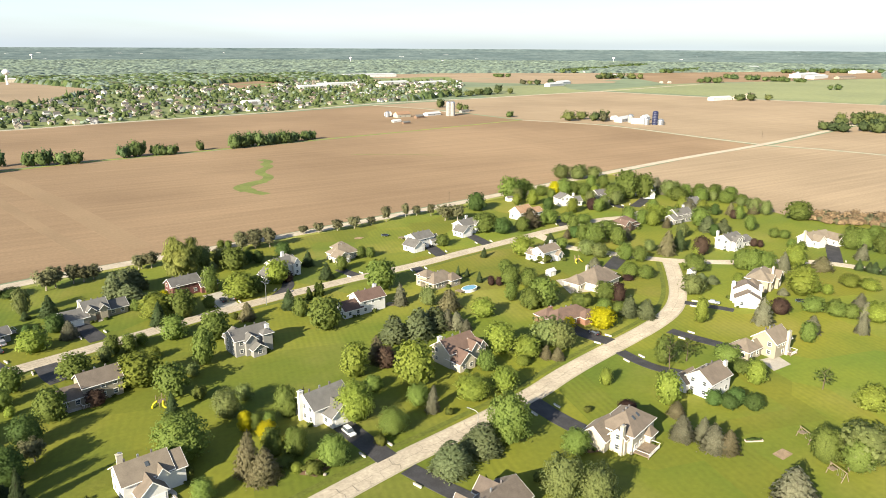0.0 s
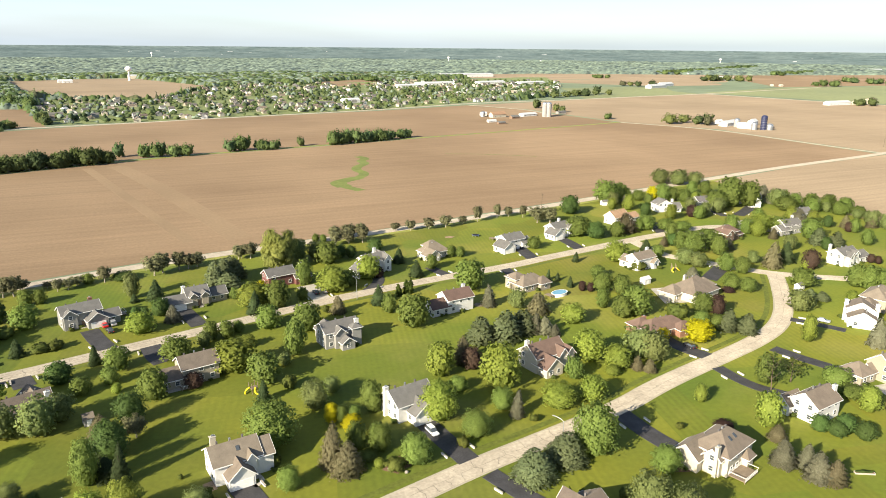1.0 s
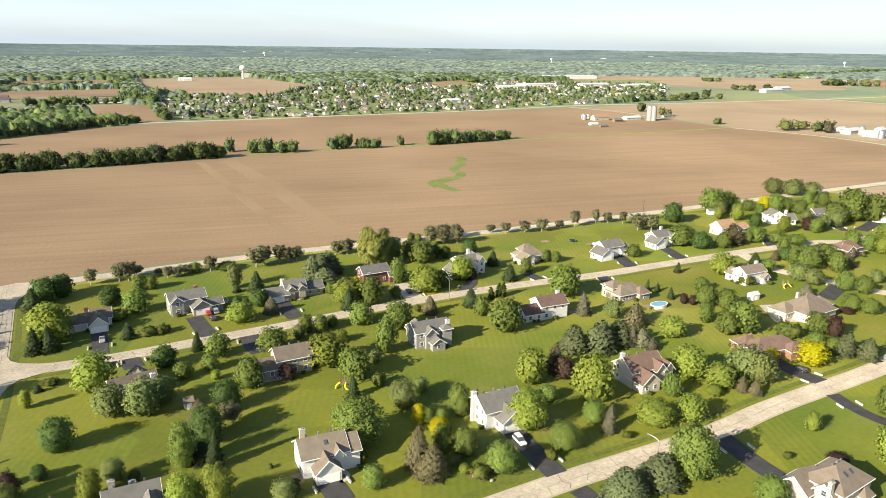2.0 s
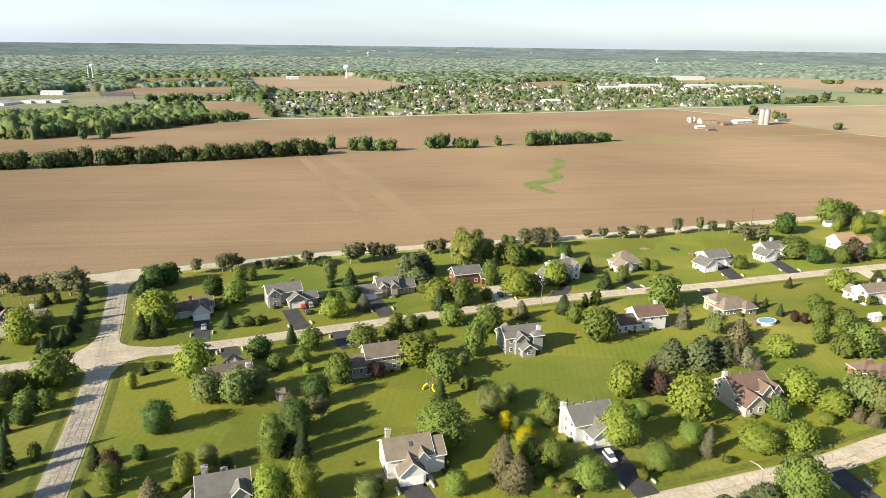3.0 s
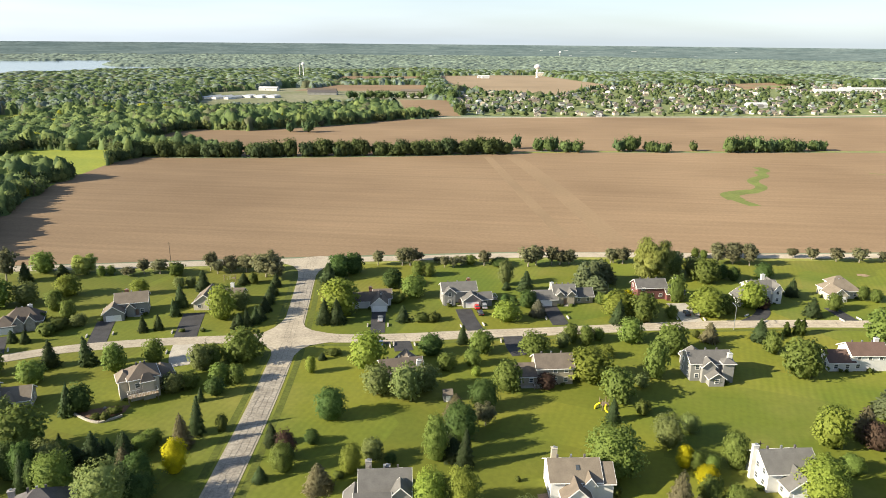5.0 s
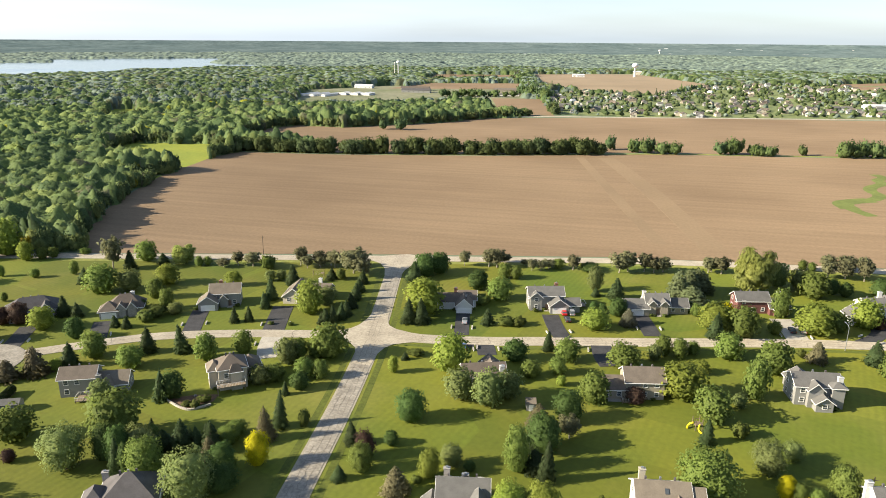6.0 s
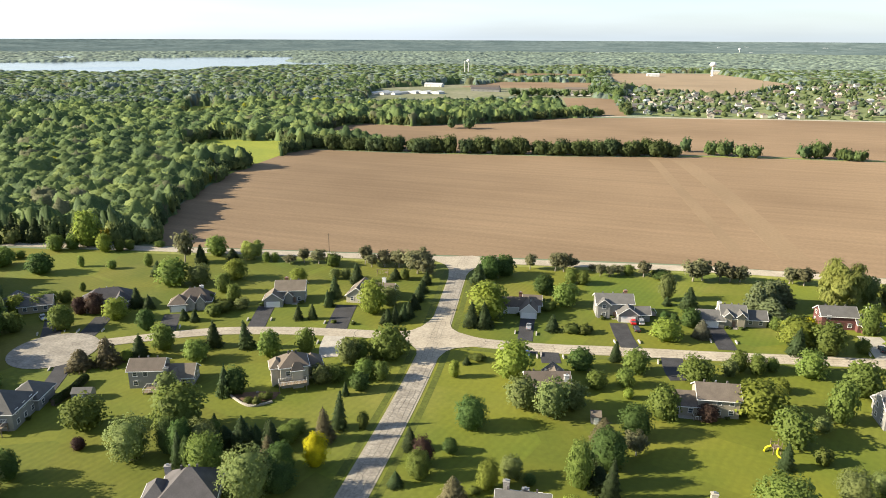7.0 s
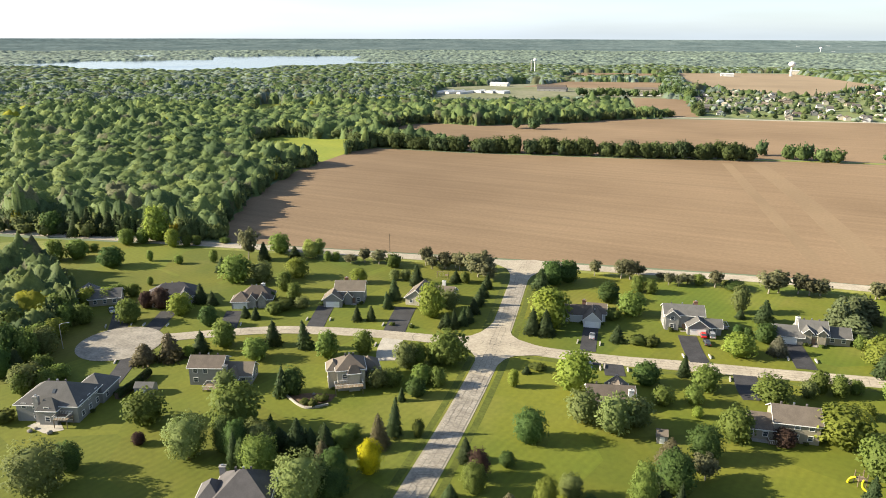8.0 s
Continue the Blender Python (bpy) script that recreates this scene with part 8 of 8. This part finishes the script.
plant("lime_tree", [
    (138.2, 182.9, 8.1, 4.8), (125.8, 155.2, 10.5, 5.6), (129.5, 147.0, 8.2, 4.9), (125.4, 142.8, 3.6, 2.5), (99.9, 133.2, 7.8, 5.6), (110.4, 132.8, 8.0, 4.8),
    (138.1, 119.8, 5.9, 2.4), (202.3, 137.7, 10.6, 3.3), (261.8, 136.9, 13.1, 7.3), (269.8, 132.9, 5.2, 4.5), (289.3, 128.4, 5.8, 7.8), (257.3, 104.8, 8.2, 5.6),
    (295.4, 160.5, 11.5, 5.9), (251.4, 155.8, 5.4, 4.4), (190.1, 71.5, 8.2, 5.3), (176.2, 97.3, 8.3, 3.2), (144.9, 102.4, 11.0, 3.9), (279.4, 292.3, 9.7, 4.7),
    (199.3, 237.9, 10.6, 5.9), (305.9, 252.6, 10.7, 7.7), (271.3, 195.3, 5.0, 3.0), (-261.5, 247.1, 18.5, 7.3), (-203.9, 150.7, 7.5, 3.6),
])
plant("shrub", [
    (-45.2, 244.6, 3.9, 4.1), (-33.1, 227.8, 3.0, 3.8), (-28.8, 228.9, 2.8, 3.0), (-106.1, 257.0, 4.5, 2.3), (-141.3, 262.0, 5.5, 4.1), (-154.2, 203.6, 3.5, 5.3),
    (-153.5, 198.0, 4.0, 3.3), (-169.6, 110.6, 3.1, 3.5), (-102.9, 154.1, 1.8, 2.0), (-106.1, 150.9, 1.4, 1.8), (-103.6, 151.1, 1.8, 1.6), (-56.4, 196.9, 1.9, 2.9),
    (59.4, 226.3, 2.8, 1.6), (34.6, 172.7, 3.8, 2.4), (23.1, 135.7, 2.9, 1.7), (44.1, 129.9, 1.8, 3.6), (-37.7, 134.6, 1.6, 1.6), (57.5, 194.1, 2.5, 2.8),
    (48.4, 123.0, 2.9, 2.7), (67.4, 125.6, 2.8, 1.9), (177.4, 173.1, 4.9, 4.8), (200.2, 222.8, 4.5, 3.9), (91.3, 93.5, 1.7, 1.6), (122.7, 111.0, 1.7, 1.2),
])
plant("shrub", [
    (89.6, 129.1, 2.0, 1.2), (-71.5, 149.6, 4.8, 1.6),
])
plant("ash_tree", [
    (-100.0, 228.0, 8.2, 4.4), (-178.9, 223.2, 8.9, 6.0), (-147.7, 206.7, 4.7, 3.3), (-130.8, 248.8, 5.1, 4.7), (-92.1, 181.3, 8.6, 4.9), (-268.1, 189.9, 8.2, 9.2),
    (-260.5, 175.0, 8.4, 7.4), (-135.6, 94.9, 12.1, 7.2), (-115.8, 118.9, 11.2, 5.7), (-130.2, 147.6, 6.4, 3.6), (-88.2, 134.2, 4.1, 2.0), (-81.8, 116.3, 12.7, 6.8),
    (-93.6, 167.0, 6.4, 3.7), (-37.4, 174.1, 9.2, 5.2), (-29.0, 171.9, 11.5, 5.6), (-24.5, 177.3, 8.3, 4.5), (15.1, 212.3, 5.5, 3.0), (-5.4, 270.1, 11.1, 3.8),
    (68.7, 293.8, 10.8, 8.5), (36.2, 188.2, 4.4, 2.5), (38.4, 157.8, 9.3, 4.4), (45.0, 165.1, 5.4, 2.7), (4.9, 126.2, 4.9, 3.0), (-31.7, 142.6, 5.8, 2.9),
])
plant("ash_tree", [
    (126.4, 203.5, 8.5, 4.0), (142.0, 150.7, 10.7, 6.4), (144.0, 146.9, 10.6, 5.7), (93.4, 82.4, 11.8, 8.6), (224.0, 159.3, 9.0, 5.5), (161.8, 58.6, 11.3, 7.1),
    (352.2, 377.2, 11.4, 13.6), (364.9, 372.5, 11.2, 11.3), (226.0, 222.1, 7.8, 5.1), (228.0, 216.6, 7.4, 5.0), (256.1, 211.0, 6.3, 3.3), (368.5, 297.0, 11.4, 7.3),
    (384.3, 250.4, 5.9, 5.7), (372.9, 232.6, 10.5, 7.6), (-102.1, 126.8, 9.0, 4.9), (-195.3, 141.8, 10.1, 4.4), (-180.3, 124.2, 8.2, 5.9),
])
plant("willow", [
    (-179.3, 258.4, 8.3, 5.1), (53.5, 285.4, 17.6, 8.5),
])
plant("plum_tree", [
    (-198.3, 182.9, 6.8, 3.2), (-193.0, 184.9, 8.5, 3.8), (-130.8, 117.8, 3.4, 2.1), (-51.9, 140.7, 7.6, 3.2), (9.4, 183.8, 4.9, 2.9), (88.6, 163.5, 8.0, 3.7),
    (90.5, 257.3, 5.5, 2.8), (63.5, 202.0, 3.4, 2.5), (162.4, 208.7, 4.6, 3.4), (191.8, 168.1, 8.7, 3.3), (215.3, 185.8, 2.1, 3.2), (132.9, 106.3, 2.5, 2.8),
    (234.7, 128.0, 6.7, 4.3), (296.2, 292.9, 7.7, 4.5), (349.6, 233.2, 6.4, 3.3), (272.7, 194.5, 9.8, 5.0), (308.4, 189.2, 4.6, 3.7),
])
plant("brown_spruce", [
    (-164.4, 150.6, 6.8, 4.3), (-158.7, 155.5, 9.8, 4.3), (-78.0, 141.8, 9.6, 2.9), (63.5, 224.4, 7.4, 3.3), (35.5, 130.6, 12.1, 3.6), (37.9, 126.5, 8.9, 4.2),
    (-14.3, 164.2, 7.4, 3.6), (-40.8, 129.6, 7.6, 3.4), (88.0, 168.5, 10.1, 3.6), (132.1, 196.6, 8.4, 5.2), (136.4, 141.9, 5.2, 4.0), (300.2, 150.9, 7.3, 4.9),
    (141.7, 97.1, 4.7, 3.0), (138.5, 78.4, 7.1, 2.9), (237.1, 279.5, 11.7, 7.6), (258.7, 202.8, 13.6, 4.6), (-84.4, 127.9, 9.3, 2.8),
])
plant("golden_tree", [
    (-74.8, 131.3, 9.3, 3.2), (40.3, 250.5, 7.9, 3.2), (40.4, 149.2, 6.3, 2.5), (44.3, 143.2, 4.8, 3.3), (167.7, 152.3, 8.4, 5.9), (157.9, 158.7, 4.2, 2.9),
    (303.3, 337.0, 10.4, 4.4),
])
plant("blue_spruce", [
    (7.4, 239.0, 7.0, 3.7), (118.1, 209.1, 9.5, 3.3), (86.7, 133.0, 8.7, 2.4), (120.7, 180.3, 8.1, 3.4), (124.1, 178.3, 7.1, 3.2), (125.7, 175.0, 4.7, 2.3),
    (220.6, 125.5, 11.4, 4.1), (227.3, 111.3, 7.2, 3.2), (255.1, 140.1, 3.3, 2.6), (263.2, 114.4, 8.0, 3.6), (256.3, 108.6, 7.8, 3.1), (242.2, 101.9, 9.2, 2.9),
    (283.6, 158.8, 9.8, 3.5), (331.3, 150.3, 8.9, 3.9), (134.0, 88.6, 7.3, 3.6), (138.3, 86.0, 6.5, 2.7), (136.5, 81.0, 7.9, 4.1), (134.0, 57.9, 9.5, 5.5),
    (215.8, 206.6, 5.0, 3.3), (341.1, 258.0, 9.3, 6.2),
])
plant("white_pine", [
    (25.1, 267.8, 13.8, 4.8), (29.9, 275.4, 11.8, 5.7), (34.0, 280.1, 10.7, 5.8), (29.8, 262.5, 9.3, 6.1), (100.6, 180.9, 9.8, 6.1), (108.6, 178.9, 11.6, 6.4),
    (117.1, 182.5, 9.3, 5.7), (186.4, 153.5, 9.0, 6.8), (87.4, 110.6, 8.1, 5.7), (76.7, 107.3, 8.4, 5.5), (240.8, 165.5, 4.6, 4.8), (314.1, 218.8, 9.6, 8.6),
])
plant("arborvitae", [
    (90.3, 232.9, 5.8, 1.2), (94.2, 234.3, 6.3, 1.0), (95.7, 234.1, 6.6, 1.0), (78.1, 95.6, 5.1, 0.7), (81.5, 95.8, 3.7, 0.8), (83.4, 91.0, 2.5, 0.6),
    (83.5, 89.8, 2.8, 0.7),
])
plant("bare_tree", [
    (161.8, 116.8, 12.1, 3.2), (171.5, 118.4, 8.2, 3.8), (190.3, 85.1, 7.1, 3.3),
])
plant("shrub", [
    (-111.0, 206.9, 1.2, 1.1), (-104.4, 208.2, 1.2, 1.1), (6.2, 127.9, 3.0, 2.6), (35.1, 173.4, 3.2, 2.2), (2.3, 138.6, 1.2, 0.8),
])


def wooded_lots():
    """The trees that stand close together on the lots at the far end of the streets."""
    chance, spots = random.Random(11), []
    bounds = [(222, 232), (262, 218), (330, 205), (378, 214), (384, 262), (380, 352), (300, 352), (262, 330), (262, 284), (226, 276)]
    taken = [m.translation.xy for m, _b, _g in HOMES] + [Vector((312, 262)), Vector((340, 293)), Vector((331, 288)), Vector((260, 281))]
    lines = [p for line, _w in STREETS for p in line]
    while len(spots) < 46:
        p = Vector((chance.uniform(222, 384), chance.uniform(205, 352)))
        if not inside(np.array([p.x]), np.array([p.y]), bounds)[0] or min((p - q).length for q in taken) < 13.5 or min((p - q).length for q in lines) < 7:
            continue
        if spots and min((p - q).length for q in spots) < 8:
            continue
        spots.append(p)
    kinds = ("maple", "maple", "ash_tree", "lime_tree", "brown_spruce", "maple", "dark_maple", "blue_spruce")
    for k, p in enumerate(spots):
        h = chance.uniform(5.5, 10.5)
        plant(kinds[k % 8], [(p.x, p.y, h, h * chance.uniform(0.38, 0.5))])


wooded_lots()
